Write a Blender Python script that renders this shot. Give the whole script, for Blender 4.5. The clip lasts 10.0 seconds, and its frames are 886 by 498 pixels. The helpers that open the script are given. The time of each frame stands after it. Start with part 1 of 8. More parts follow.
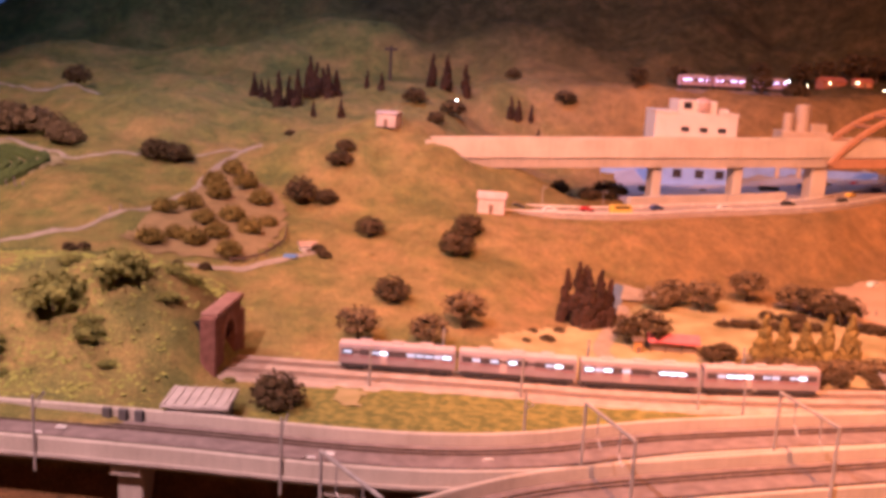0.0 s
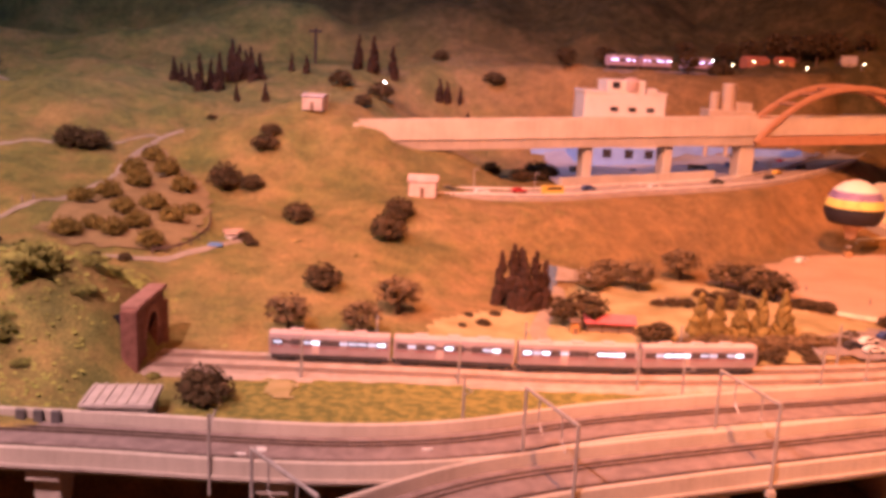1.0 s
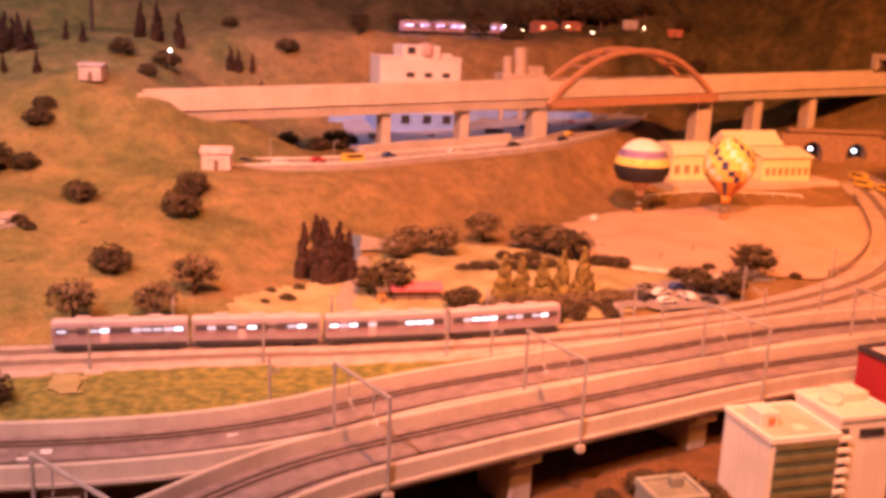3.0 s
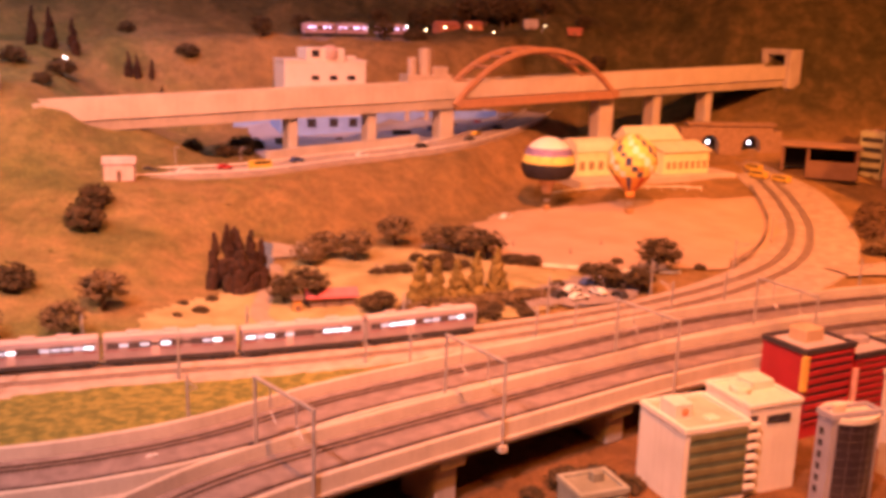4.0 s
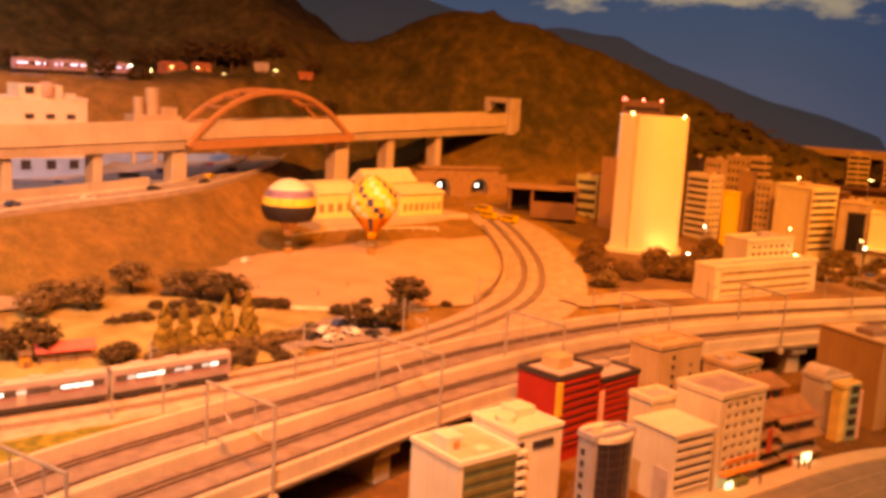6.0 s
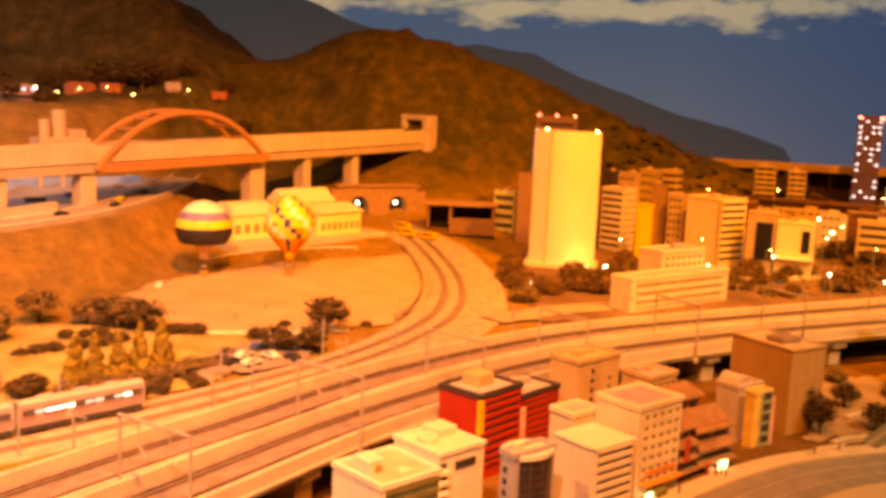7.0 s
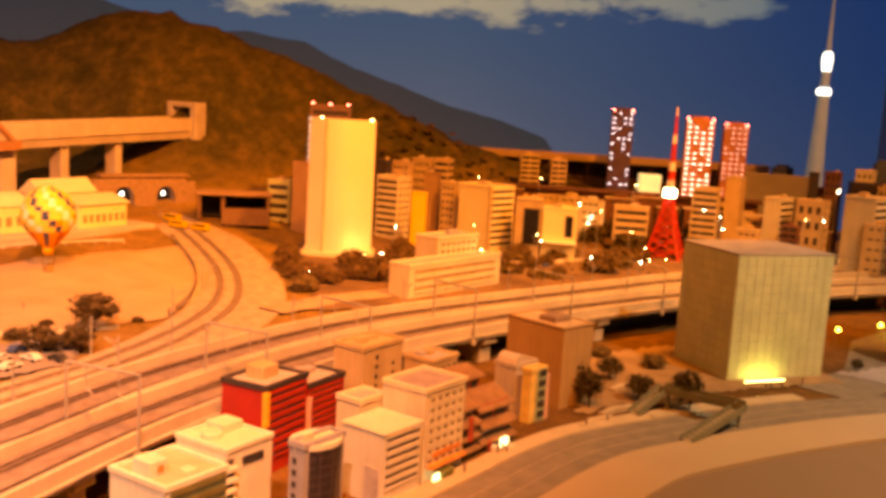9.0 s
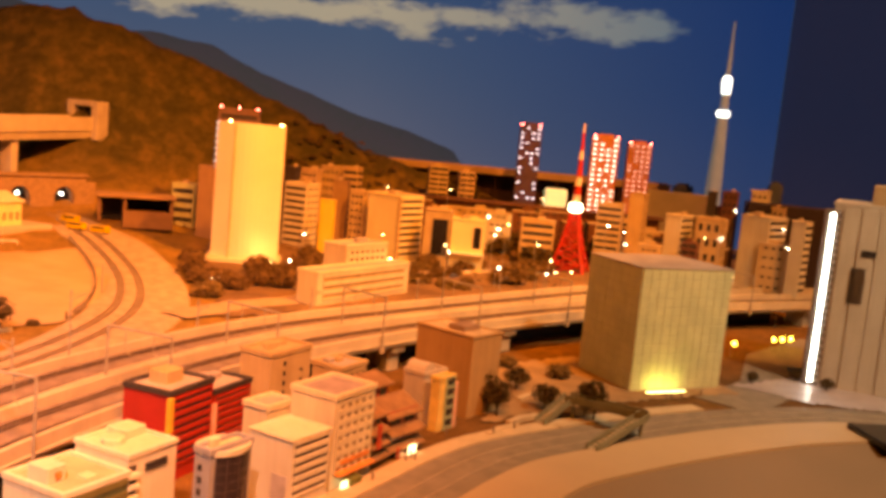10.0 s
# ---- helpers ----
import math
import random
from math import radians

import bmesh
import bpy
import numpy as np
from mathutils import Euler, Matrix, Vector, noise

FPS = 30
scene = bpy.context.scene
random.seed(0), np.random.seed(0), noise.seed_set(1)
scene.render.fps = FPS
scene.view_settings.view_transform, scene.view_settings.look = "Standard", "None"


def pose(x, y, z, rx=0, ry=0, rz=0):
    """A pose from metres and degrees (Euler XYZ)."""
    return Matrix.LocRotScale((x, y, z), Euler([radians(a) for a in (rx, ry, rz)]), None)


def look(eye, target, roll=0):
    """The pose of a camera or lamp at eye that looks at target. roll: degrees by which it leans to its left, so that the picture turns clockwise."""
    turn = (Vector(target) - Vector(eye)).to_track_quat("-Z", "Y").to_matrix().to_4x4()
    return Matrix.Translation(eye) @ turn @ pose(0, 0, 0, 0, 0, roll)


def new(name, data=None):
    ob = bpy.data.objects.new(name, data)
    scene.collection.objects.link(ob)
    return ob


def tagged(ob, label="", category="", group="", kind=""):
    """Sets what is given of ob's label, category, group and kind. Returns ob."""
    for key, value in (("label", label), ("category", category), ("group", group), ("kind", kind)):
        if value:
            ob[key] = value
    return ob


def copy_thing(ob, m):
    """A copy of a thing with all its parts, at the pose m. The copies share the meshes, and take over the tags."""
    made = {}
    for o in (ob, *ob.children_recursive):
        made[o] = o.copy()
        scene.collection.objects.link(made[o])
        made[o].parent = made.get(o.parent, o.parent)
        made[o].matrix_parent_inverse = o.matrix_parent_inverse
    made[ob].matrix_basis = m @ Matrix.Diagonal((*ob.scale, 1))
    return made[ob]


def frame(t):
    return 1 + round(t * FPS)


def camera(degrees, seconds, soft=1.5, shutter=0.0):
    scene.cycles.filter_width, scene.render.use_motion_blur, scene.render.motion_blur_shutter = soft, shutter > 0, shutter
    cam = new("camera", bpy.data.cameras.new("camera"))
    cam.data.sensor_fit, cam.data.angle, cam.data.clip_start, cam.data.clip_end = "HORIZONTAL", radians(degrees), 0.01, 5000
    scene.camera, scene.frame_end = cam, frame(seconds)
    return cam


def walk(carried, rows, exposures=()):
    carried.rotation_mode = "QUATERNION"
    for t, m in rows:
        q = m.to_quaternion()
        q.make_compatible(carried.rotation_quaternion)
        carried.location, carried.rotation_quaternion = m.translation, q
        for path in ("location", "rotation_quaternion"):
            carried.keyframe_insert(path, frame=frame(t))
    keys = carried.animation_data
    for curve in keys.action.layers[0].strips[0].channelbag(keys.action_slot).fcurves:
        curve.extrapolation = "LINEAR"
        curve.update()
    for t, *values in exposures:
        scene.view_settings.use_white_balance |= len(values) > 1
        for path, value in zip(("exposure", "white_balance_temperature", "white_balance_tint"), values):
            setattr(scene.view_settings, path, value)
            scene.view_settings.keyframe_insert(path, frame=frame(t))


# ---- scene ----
cam = camera(49.2, 10.0, soft=3.9, shutter=0.35)
PATH = [
    (0, pose(-0.000, 0.000, 0.800, 78.42, -2.90, 3.38)),
    (0.5, pose(-0.012, 0.036, 0.788, 78.08, -3.03, 1.95)),
    (1, pose(-0.008, 0.069, 0.780, 77.78, -2.52, -0.94)),
    (1.5, pose(-0.020, 0.081, 0.777, 77.58, -1.93, -2.05)),
    (2, pose(-0.012, 0.104, 0.769, 76.87, -2.01, -4.52)),
    (2.5, pose(0.007, 0.130, 0.763, 76.15, -2.27, -8.84)),
    (2.7, pose(0.007, 0.137, 0.760, 76.29, -2.39, -10.69)),
    (4, pose(-0.011, 0.139, 0.781, 76.58, -1.54, -18.58)),
    (4.5, pose(-0.021, 0.166, 0.767, 76.60, -2.35, -23.75)),
    (5, pose(-0.044, 0.197, 0.751, 78.17, -3.59, -28.65)),
    (5.5, pose(-0.067, 0.213, 0.743, 79.34, -3.55, -32.46)),
    (7, pose(-0.051, 0.218, 0.754, 81.28, -2.60, -39.72)),
    (7.5, pose(-0.053, 0.230, 0.755, 81.10, -2.53, -43.91)),
    (8, pose(-0.053, 0.240, 0.753, 81.84, -2.56, -46.78)),
    (8.5, pose(-0.055, 0.247, 0.747, 81.56, -2.82, -49.99)),
    (9, pose(-0.056, 0.251, 0.741, 81.44, -3.39, -53.27)),
    (9.5, pose(-0.050, 0.258, 0.734, 81.90, -4.39, -55.88)),
    (10, pose(-0.064, 0.270, 0.725, 82.59, -5.43, -58.74)),
]
# the white balance drifts from pinkish to amber as the camera turns towards the city
walk(cam, PATH, exposures=[(0, 1.1, 5200, 14), (1.5, 1.05, 5750, 23), (2.5, 1.02, 6150, 29), (4.4, 0.95, 6600, 30), (5.5, 0.90, 7900, 12), (7.0, 1.32, 11200, -1), (8.5, 1.22, 9900, -1), (10, 1.21, 8300, 0)])

# ---- light: a dim exhibition hall with warm ceiling spotlights, an added blue fill and a dusk-blue painted sky ----
world = bpy.data.worlds.new("dusk")
scene.world = world
world.use_nodes = True
world.node_tree.nodes["Background"].inputs[0].default_value = (0.02, 0.03, 0.055, 1)
world.node_tree.nodes["Background"].inputs[1].default_value = 0.6


def spot(name, eye, target, watts, colour, angle, blend=0.8, size=0.08):
    lamp = bpy.data.lights.new(name, "SPOT")
    lamp.energy, lamp.color, lamp.spot_size, lamp.spot_blend, lamp.shadow_soft_size = watts, colour, radians(angle), blend, size
    ob = new(name, lamp)
    ob.matrix_world = look(eye, target)
    return ob


spot("spot_west", (-2.5, 2.2, 3.1), (-0.95, 3.8, 0.2), 205, (1.0, 0.55, 0.39), 95)
spot("spot_entrance", (-1.3, -0.3, 3.1), (-0.6, 2.2, 0.0), 490, (1.0, 0.52, 0.43), 75)
spot("spot_valley", (0.3, 0.6, 3.1), (1.4, 3.6, 0.1), 705, (1.0, 0.28, 0.085), 75)
spot("spot_city", (0.7, -0.4, 3.1), (2.25, 2.05, 0.0), 195, (1.0, 0.29, 0.035), 70)
spot("spot_far", (3.2, 1.2, 3.1), (3.9, 3.4, 0.1), 450, (1.0, 0.285, 0.04), 80)
spot("spot_east", (2.6, -0.8, 3.1), (3.4, 0.9, -0.1), 175, (1.0, 0.70, 0.46), 62)
spot("spot_back_city", (4.2, 0.0, 3.1), (5.2, 1.75, 0.1), 300, (1.0, 0.32, 0.07), 62)
# blue fill added to stand for the bluish ambient on the back hills
spot("spot_dusk", (-0.6, 4.2, 3.2), (-0.8, 6.6, 0.5), 70, (0.45, 0.55, 1.0), 125)

# ---- materials ----
MATS = {}


def mat(name, a, b=None, scale=40.0, rough=0.8, metal=0.0, bump=0.15, fine=400.0, emit=None, power=1.0, island=0.0, bumpdist=0.002, mixpos=(0.35, 0.68), streak=0.0):
    """Two colours mixed by noise at two scales, with fine relief."""
    if name in MATS:
        return MATS[name]
    m = bpy.data.materials.new(name)
    m.use_nodes = True
    nt = m.node_tree
    n, l = nt.nodes, nt.links
    bsdf = n["Principled BSDF"]
    bsdf.inputs["Roughness"].default_value = rough
    bsdf.inputs["Metallic"].default_value = metal
    bsdf.inputs["Specular IOR Level"].default_value = 0.12 if rough >= 0.85 else 0.4
    if b is None:
        b = tuple(c * 0.72 for c in a)
    tc = n.new("ShaderNodeTexCoord")
    n1 = n.new("ShaderNodeTexNoise")
    n1.inputs["Scale"].default_value, n1.inputs["Detail"].default_value = scale, 5
    n2 = n.new("ShaderNodeTexNoise")
    n2.inputs["Scale"].default_value, n2.inputs["Detail"].default_value = fine, 3
    geo = n.new("ShaderNodeNewGeometry")
    l.new(geo.outputs["Position"], n1.inputs["Vector"])
    l.new(geo.outputs["Position"], n2.inputs["Vector"])
    add = n.new("ShaderNodeMath")
    add.operation = "MULTIPLY_ADD"
    l.new(n2.outputs["Fac"], add.inputs[0])
    add.inputs[1].default_value = 0.45
    sub = n.new("ShaderNodeMath")
    sub.operation = "SUBTRACT"
    l.new(n1.outputs["Fac"], sub.inputs[0])
    sub.inputs[1].default_value = 0.22
    l.new(sub.outputs[0], add.inputs[2])
    ramp = n.new("ShaderNodeMapRange")
    ramp.inputs[1].default_value, ramp.inputs[2].default_value = mixpos
    l.new(add.outputs[0], ramp.inputs[0])
    mix = n.new("ShaderNodeMix")
    mix.data_type = "RGBA"
    mix.inputs["A"].default_value, mix.inputs["B"].default_value = (*a, 1), (*b, 1)
    l.new(ramp.outputs[0], mix.inputs["Factor"])
    out = mix.outputs["Result"]
    if island:
        hsv = n.new("ShaderNodeHueSaturation")
        mr = n.new("ShaderNodeMapRange")
        mr.inputs[3].default_value, mr.inputs[4].default_value = 1 - island, 1 + island
        l.new(geo.outputs["Random Per Island"], mr.inputs[0])
        l.new(mr.outputs[0], hsv.inputs["Value"])
        l.new(out, hsv.inputs["Color"])
        out = hsv.outputs["Color"]
    if streak:
        # rain streaks running down upright faces, and soot in broad patches
        sc = n.new("ShaderNodeVectorMath")
        sc.operation = "MULTIPLY"
        sc.inputs[1].default_value = (95, 95, 7)
        l.new(geo.outputs["Position"], sc.inputs[0])
        n3 = n.new("ShaderNodeTexNoise")
        n3.inputs["Scale"].default_value, n3.inputs["Detail"].default_value = 1.0, 4
        l.new(sc.outputs[0], n3.inputs["Vector"])
        m3 = n.new("ShaderNodeMapRange")
        m3.inputs[1].default_value, m3.inputs[2].default_value = 0.42, 0.75
        m3.inputs[3].default_value, m3.inputs[4].default_value = 0.0, streak
        l.new(n3.outputs["Fac"], m3.inputs[0])
        dirt = n.new("ShaderNodeMix")
        dirt.data_type, dirt.blend_type = "RGBA", "MULTIPLY"
        l.new(m3.outputs[0], dirt.inputs["Factor"])
        l.new(out, dirt.inputs["A"])
        dirt.inputs["B"].default_value = (0.42, 0.36, 0.30, 1)
        out = dirt.outputs["Result"]
    l.new(out, bsdf.inputs["Base Color"])
    if bump:
        bp = n.new("ShaderNodeBump")
        bp.inputs["Strength"].default_value, bp.inputs["Distance"].default_value = bump, bumpdist
        l.new(n2.outputs["Fac"], bp.inputs["Height"])
        l.new(bp.outputs[0], bsdf.inputs["Normal"])
    if emit:
        bsdf.inputs["Emission Color"].default_value = (*emit, 1)
        bsdf.inputs["Emission Strength"].default_value = power
    MATS[name] = m
    return m


def terrain_mat():
    """Flocked turf: olive, straw and ochre patches, with fine fibres and bare earth on the low ground."""
    m = bpy.data.materials.new("turf")
    m.use_nodes = True
    nt = m.node_tree
    n, l = nt.nodes, nt.links
    bsdf = n["Principled BSDF"]
    bsdf.inputs["Roughness"].default_value = 0.95
    bsdf.inputs["Specular IOR Level"].default_value = 0.1
    geo = n.new("ShaderNodeNewGeometry")

    def nz(scale, detail, rough=0.6):
        q = n.new("ShaderNodeTexNoise")
        q.inputs["Scale"].default_value, q.inputs["Detail"].default_value, q.inputs["Roughness"].default_value = scale, detail, rough
        l.new(geo.outputs["Position"], q.inputs["Vector"])
        return q.outputs["Fac"]

    def ramp(src, stops):
        r = n.new("ShaderNodeValToRGB")
        e = r.color_ramp.elements
        while len(e) < len(stops):
            e.new(0.5)
        for el, (p, c) in zip(e, stops):
            el.position, el.color = p, (*c, 1)
        l.new(src, r.inputs[0])
        return r.outputs["Color"]

    def blend(kind, fac, a, b):
        q = n.new("ShaderNodeMix")
        q.data_type, q.blend_type = "RGBA", kind
        if isinstance(fac, float):
            q.inputs["Factor"].default_value = fac
        else:
            l.new(fac, q.inputs["Factor"])
        l.new(a, q.inputs["A"])
        l.new(b, q.inputs["B"])
        return q.outputs["Result"]

    big = ramp(nz(2.3, 5, 0.68), [(0.30, (0.13, 0.145, 0.065)), (0.45, (0.25, 0.21, 0.09)), (0.58, (0.40, 0.27, 0.14)), (0.72, (0.20, 0.185, 0.08))])
    mid = ramp(nz(14.0, 6, 0.7), [(0.32, (0.62, 0.63, 0.57)), (0.5, (0.82, 0.82, 0.77)), (0.68, (1.08, 1.03, 0.90))])
    fine = ramp(nz(170.0, 4, 0.75), [(0.3, (0.45, 0.47, 0.4)), (0.55, (0.95, 0.95, 0.9)), (0.72, (1.3, 1.25, 1.1))])
    # woods cover the hills at the back and the eastern mountain; the low ground in front is bare earth
    sep = n.new("ShaderNodeSeparateXYZ")
    l.new(geo.outputs["Position"], sep.inputs[0])

    def ranged(src, lo, hi):
        q = n.new("ShaderNodeMapRange")
        q.inputs[1].default_value, q.inputs[2].default_value = lo, hi
        l.new(src, q.inputs[0])
        return q.outputs[0]

    def calc(op, a, b):
        q = n.new("ShaderNodeMath")
        q.operation = op
        for k, v in enumerate((a, b)):
            if isinstance(v, float):
                q.inputs[k].default_value = v
            else:
                l.new(v, q.inputs[k])
        return q.outputs[0]

    lumps = calc("MULTIPLY", nz(3.0, 5), 0.5)
    back = ranged(calc("ADD", calc("ADD", sep.outputs[1], calc("MULTIPLY", sep.outputs[0], 0.35)), lumps), 6.0, 6.7)
    # western turf tones; green and orange patches also stand for shaded and lit sides
    green = ranged(calc("ADD", sep.outputs[0], lumps), 0.45, -0.6)
    west_tint = ramp(nz(4.0, 5, 0.7), [(0.3, (0.095, 0.135, 0.05)), (0.46, (0.23, 0.225, 0.07)), (0.64, (0.42, 0.285, 0.11))])
    east = ranged(calc("ADD", calc("ADD", calc("MULTIPLY", sep.outputs[0], 0.5), calc("MULTIPLY", sep.outputs[1], 0.86)), lumps), 5.68, 6.1)
    woods = ramp(nz(7.0, 6, 0.7), [(0.3, (0.062, 0.058, 0.028)), (0.52, (0.098, 0.08, 0.038)), (0.72, (0.145, 0.105, 0.055))])
    earth = ramp(nz(5.0, 5, 0.7), [(0.3, (0.13, 0.07, 0.035)), (0.6, (0.24, 0.125, 0.06)), (0.8, (0.12, 0.09, 0.04))])
    big = blend("MIX", calc("MULTIPLY", green, 0.8), big, west_tint)
    dry = ramp(nz(3.2, 5, 0.6), [(0.3, (0.24, 0.155, 0.075)), (0.5, (0.36, 0.215, 0.10)), (0.7, (0.44, 0.255, 0.115))])
    big = blend("MIX", calc("MULTIPLY", ranged(calc("ADD", sep.outputs[0], lumps), 0.3, 0.95), 0.8), big, dry)
    big = blend("MIX", calc("MAXIMUM", back, east), big, woods)
    big = blend("MIX", ranged(sep.outputs[2], -0.05, -0.08), big, earth)
    col = blend("MULTIPLY", 1.0, blend("MULTIPLY", 1.0, big, mid), fine)
    l.new(col, bsdf.inputs["Base Color"])
    bp = n.new("ShaderNodeBump")
    bp.inputs["Strength"].default_value, bp.inputs["Distance"].default_value = 0.6, 0.006
    l.new(nz(120.0, 4, 0.75), bp.inputs["Height"])
    l.new(bp.outputs[0], bsdf.inputs["Normal"])
    return m


TURF = terrain_mat()
CONCRETE = mat("concrete", (0.50, 0.44, 0.38), (0.38, 0.33, 0.28), 14, 0.8, fine=260, streak=0.22)
CONCRETE_PALE = mat("pale_concrete", (0.53, 0.465, 0.39), (0.43, 0.375, 0.31), 10, 0.75, fine=220, streak=0.16)
BALLAST = mat("ballast", (0.27, 0.215, 0.20), (0.18, 0.14, 0.13), 30, 0.95, bump=0.6, fine=520)
RAIL = mat("rail_steel", (0.16, 0.12, 0.10), (0.10, 0.07, 0.06), 60, 0.45, 0.6)
RAIL_DUSTY = mat("dusty_rail", (0.30, 0.225, 0.18), (0.24, 0.18, 0.14), 60, 0.5, 0.3)
MASTM = mat("mast_metal", (0.42, 0.38, 0.35), (0.32, 0.29, 0.27), 50, 0.5, 0.3)
ASPHALT = mat("asphalt", (0.25, 0.215, 0.19), (0.19, 0.165, 0.145), 20, 0.9, bump=0.3)
DARK = mat("dark_void", (0.02, 0.02, 0.022), None, 20, 0.9)
BRICK = mat("brick_red", (0.23, 0.11, 0.085), (0.15, 0.07, 0.055), 70, 0.85, bump=0.5)
ARCH = mat("arch_red_paint", (0.40, 0.21, 0.115), (0.33, 0.17, 0.09), 30, 0.6)
WHITE = mat("white_paint", (0.74, 0.71, 0.66), (0.64, 0.61, 0.56), 16, 0.65)

# ---- building helpers ----
def part(name, bm, material, parent=None, label="", smooth=False):
    """Links a bmesh as one mesh object under a thing or a part."""
    me = bpy.data.meshes.new(name)
    bm.to_mesh(me)
    bm.free()
    for m in material if isinstance(material, (list, tuple)) else (material,):
        me.materials.append(m)
    if smooth:
        me.polygons.foreach_set("use_smooth", [True] * len(me.polygons))
    ob = new(name, me)
    if parent is not None:
        ob.parent = parent
    if label:
        ob["label"] = label
    return ob


def share(name, ob, parent, m):
    """Another part on the mesh of ob, at the pose m."""
    o = new(name, ob.data)
    o.parent = parent
    o.matrix_basis = m
    return o


def empty(name, m=None, label="", category="", group="", kind=""):
    ob = new(name)
    ob.empty_display_size = 0.02
    if m is not None:
        ob.matrix_basis = m
    return tagged(ob, label, category, group, kind)


def add_box(bm, x0, x1, y0, y1, z0, z1, bevel=0.0, m=None, mi=0):
    geo = bmesh.ops.create_cube(bm, size=1)
    vs = geo["verts"]
    for v in vs:
        v.co = Vector((x0 + (v.co.x + 0.5) * (x1 - x0), y0 + (v.co.y + 0.5) * (y1 - y0), z0 + (v.co.z + 0.5) * (z1 - z0)))
    fs = list({f for v in vs for f in v.link_faces})
    for f in fs:
        f.material_index = mi
    if bevel:
        es = list({e for v in vs for e in v.link_edges})
        r = bmesh.ops.bevel(bm, geom=es, offset=bevel, segments=1, affect="EDGES")
        vs = list({v for f in r["faces"] for v in f.verts} | {v for v in vs if v.is_valid})
        for f in r["faces"]:
            f.material_index = mi
    if m is not None:
        bmesh.ops.transform(bm, matrix=m, verts=vs)
    return vs


def box(x0, x1, y0, y1, z0, z1, bevel=0.0):
    bm = bmesh.new()
    add_box(bm, x0, x1, y0, y1, z0, z1, bevel)
    return bm


def add_tube(bm, a, b, r0, r1=None, sides=8, cap=True):
    a, b = Vector(a), Vector(b)
    r1 = r0 if r1 is None else r1
    geo = bmesh.ops.create_cone(bm, cap_ends=cap, segments=sides, radius1=r0, radius2=max(r1, 1e-5), depth=(b - a).length)
    q = (b - a).to_track_quat("Z", "Y").to_matrix().to_4x4()
    bmesh.ops.transform(bm, matrix=Matrix.Translation((a + b) / 2) @ q, verts=geo["verts"])
    return geo["verts"]


def add_lathe(bm, profile, sides=20, m=None):
    """Turned shape from (radius, height) pairs."""
    rings = []
    for r, z in profile:
        rings.append([bm.verts.new((r * math.cos(a), r * math.sin(a), z)) for a in (2 * math.pi * k / sides for k in range(sides))])
    for lo, hi in zip(rings, rings[1:]):
        for k in range(sides):
            bm.faces.new((lo[k], lo[(k + 1) % sides], hi[(k + 1) % sides], hi[k]))
    bm.faces.new(rings[-1])
    bm.faces.new(list(reversed(rings[0])))
    vs = [v for r in rings for v in r]
    if m is not None:
        bmesh.ops.transform(bm, matrix=m, verts=vs)
    return vs


def curve_points(ctrl, step=0.03):
    """Even points on a Catmull-Rom curve through ctrl."""
    p = [np.array(c, float) for c in ctrl]
    p = [2 * p[0] - p[1]] + p + [2 * p[-1] - p[-2]]
    dense = []
    for a, b, c, d in zip(p, p[1:], p[2:], p[3:]):
        for s in np.linspace(0, 1, 40, endpoint=False):
            dense.append(0.5 * (2 * b + (c - a) * s + (2 * a - 5 * b + 4 * c - d) * s * s + (3 * b - a - 3 * c + d) * s**3))
    dense.append(p[-2])
    dense = np.array(dense)
    run = np.r_[0, np.cumsum(np.linalg.norm(np.diff(dense, axis=0), axis=1))]
    s = np.linspace(0, run[-1], max(2, int(run[-1] / step)))
    return np.stack([np.interp(s, run, dense[:, k]) for k in range(dense.shape[1])], 1)


def sweep(bm, pts, profile, closed=True, mi=0):
    """Sweeps a profile of (sideways, up) pairs along points (x, y, z); sideways is to the left of the way."""
    pts = np.asarray(pts, float)
    tan = np.gradient(pts[:, :2], axis=0)
    tan /= np.linalg.norm(tan, axis=1)[:, None]
    rows = []
    for (x, y, z), (tx, ty) in zip(pts, tan):
        rows.append([bm.verts.new((x - ty * s, y + tx * s, z + u)) for s, u in profile])
    k = len(profile)
    for a, b in zip(rows, rows[1:]):
        for i in range(k if closed else k - 1):
            f = bm.faces.new((a[i], a[(i + 1) % k], b[(i + 1) % k], b[i]))
            f.material_index = mi
    if closed:
        bm.faces.new(rows[0]).material_index = mi
        bm.faces.new(list(reversed(rows[-1]))).material_index = mi
    return rows


def rect(s0, s1, u0, u1):
    return [(s0, u0), (s1, u0), (s1, u1), (s0, u1)]


# ---- the lie of the land ----
FOOT_X, FOOT_Y = (-0.6, -0.2, 0.04, 0.25, 0.46, 0.9, 1.35, 1.76, 2.1, 2.5), (2.42, 2.5, 2.75, 3.0, 3.17, 3.43, 3.72, 4.0, 4.5, 5.0)
ROAD_X, ROAD_Y = (-0.6, 0.06, 0.4, 0.87, 1.1, 1.4, 1.72, 2.02, 2.33, 2.6), (3.66, 3.69, 3.74, 3.94, 4.02, 4.12, 4.40, 4.72, 5.17, 5.55)
V1_X, V1_Y = (-3, -0.05, 0.4, 1.0, 1.65, 2.1, 3.0, 4.1, 4.8, 5.6, 7), (1.8, 1.79, 1.95, 2.115, 2.27, 2.31, 2.19, 1.93, 1.68, 1.22, 0.3)


def smooth(e0, e1, v):
    q = np.clip((v - e0) / (e1 - e0), 0, 1)
    return q * q * (3 - 2 * q)


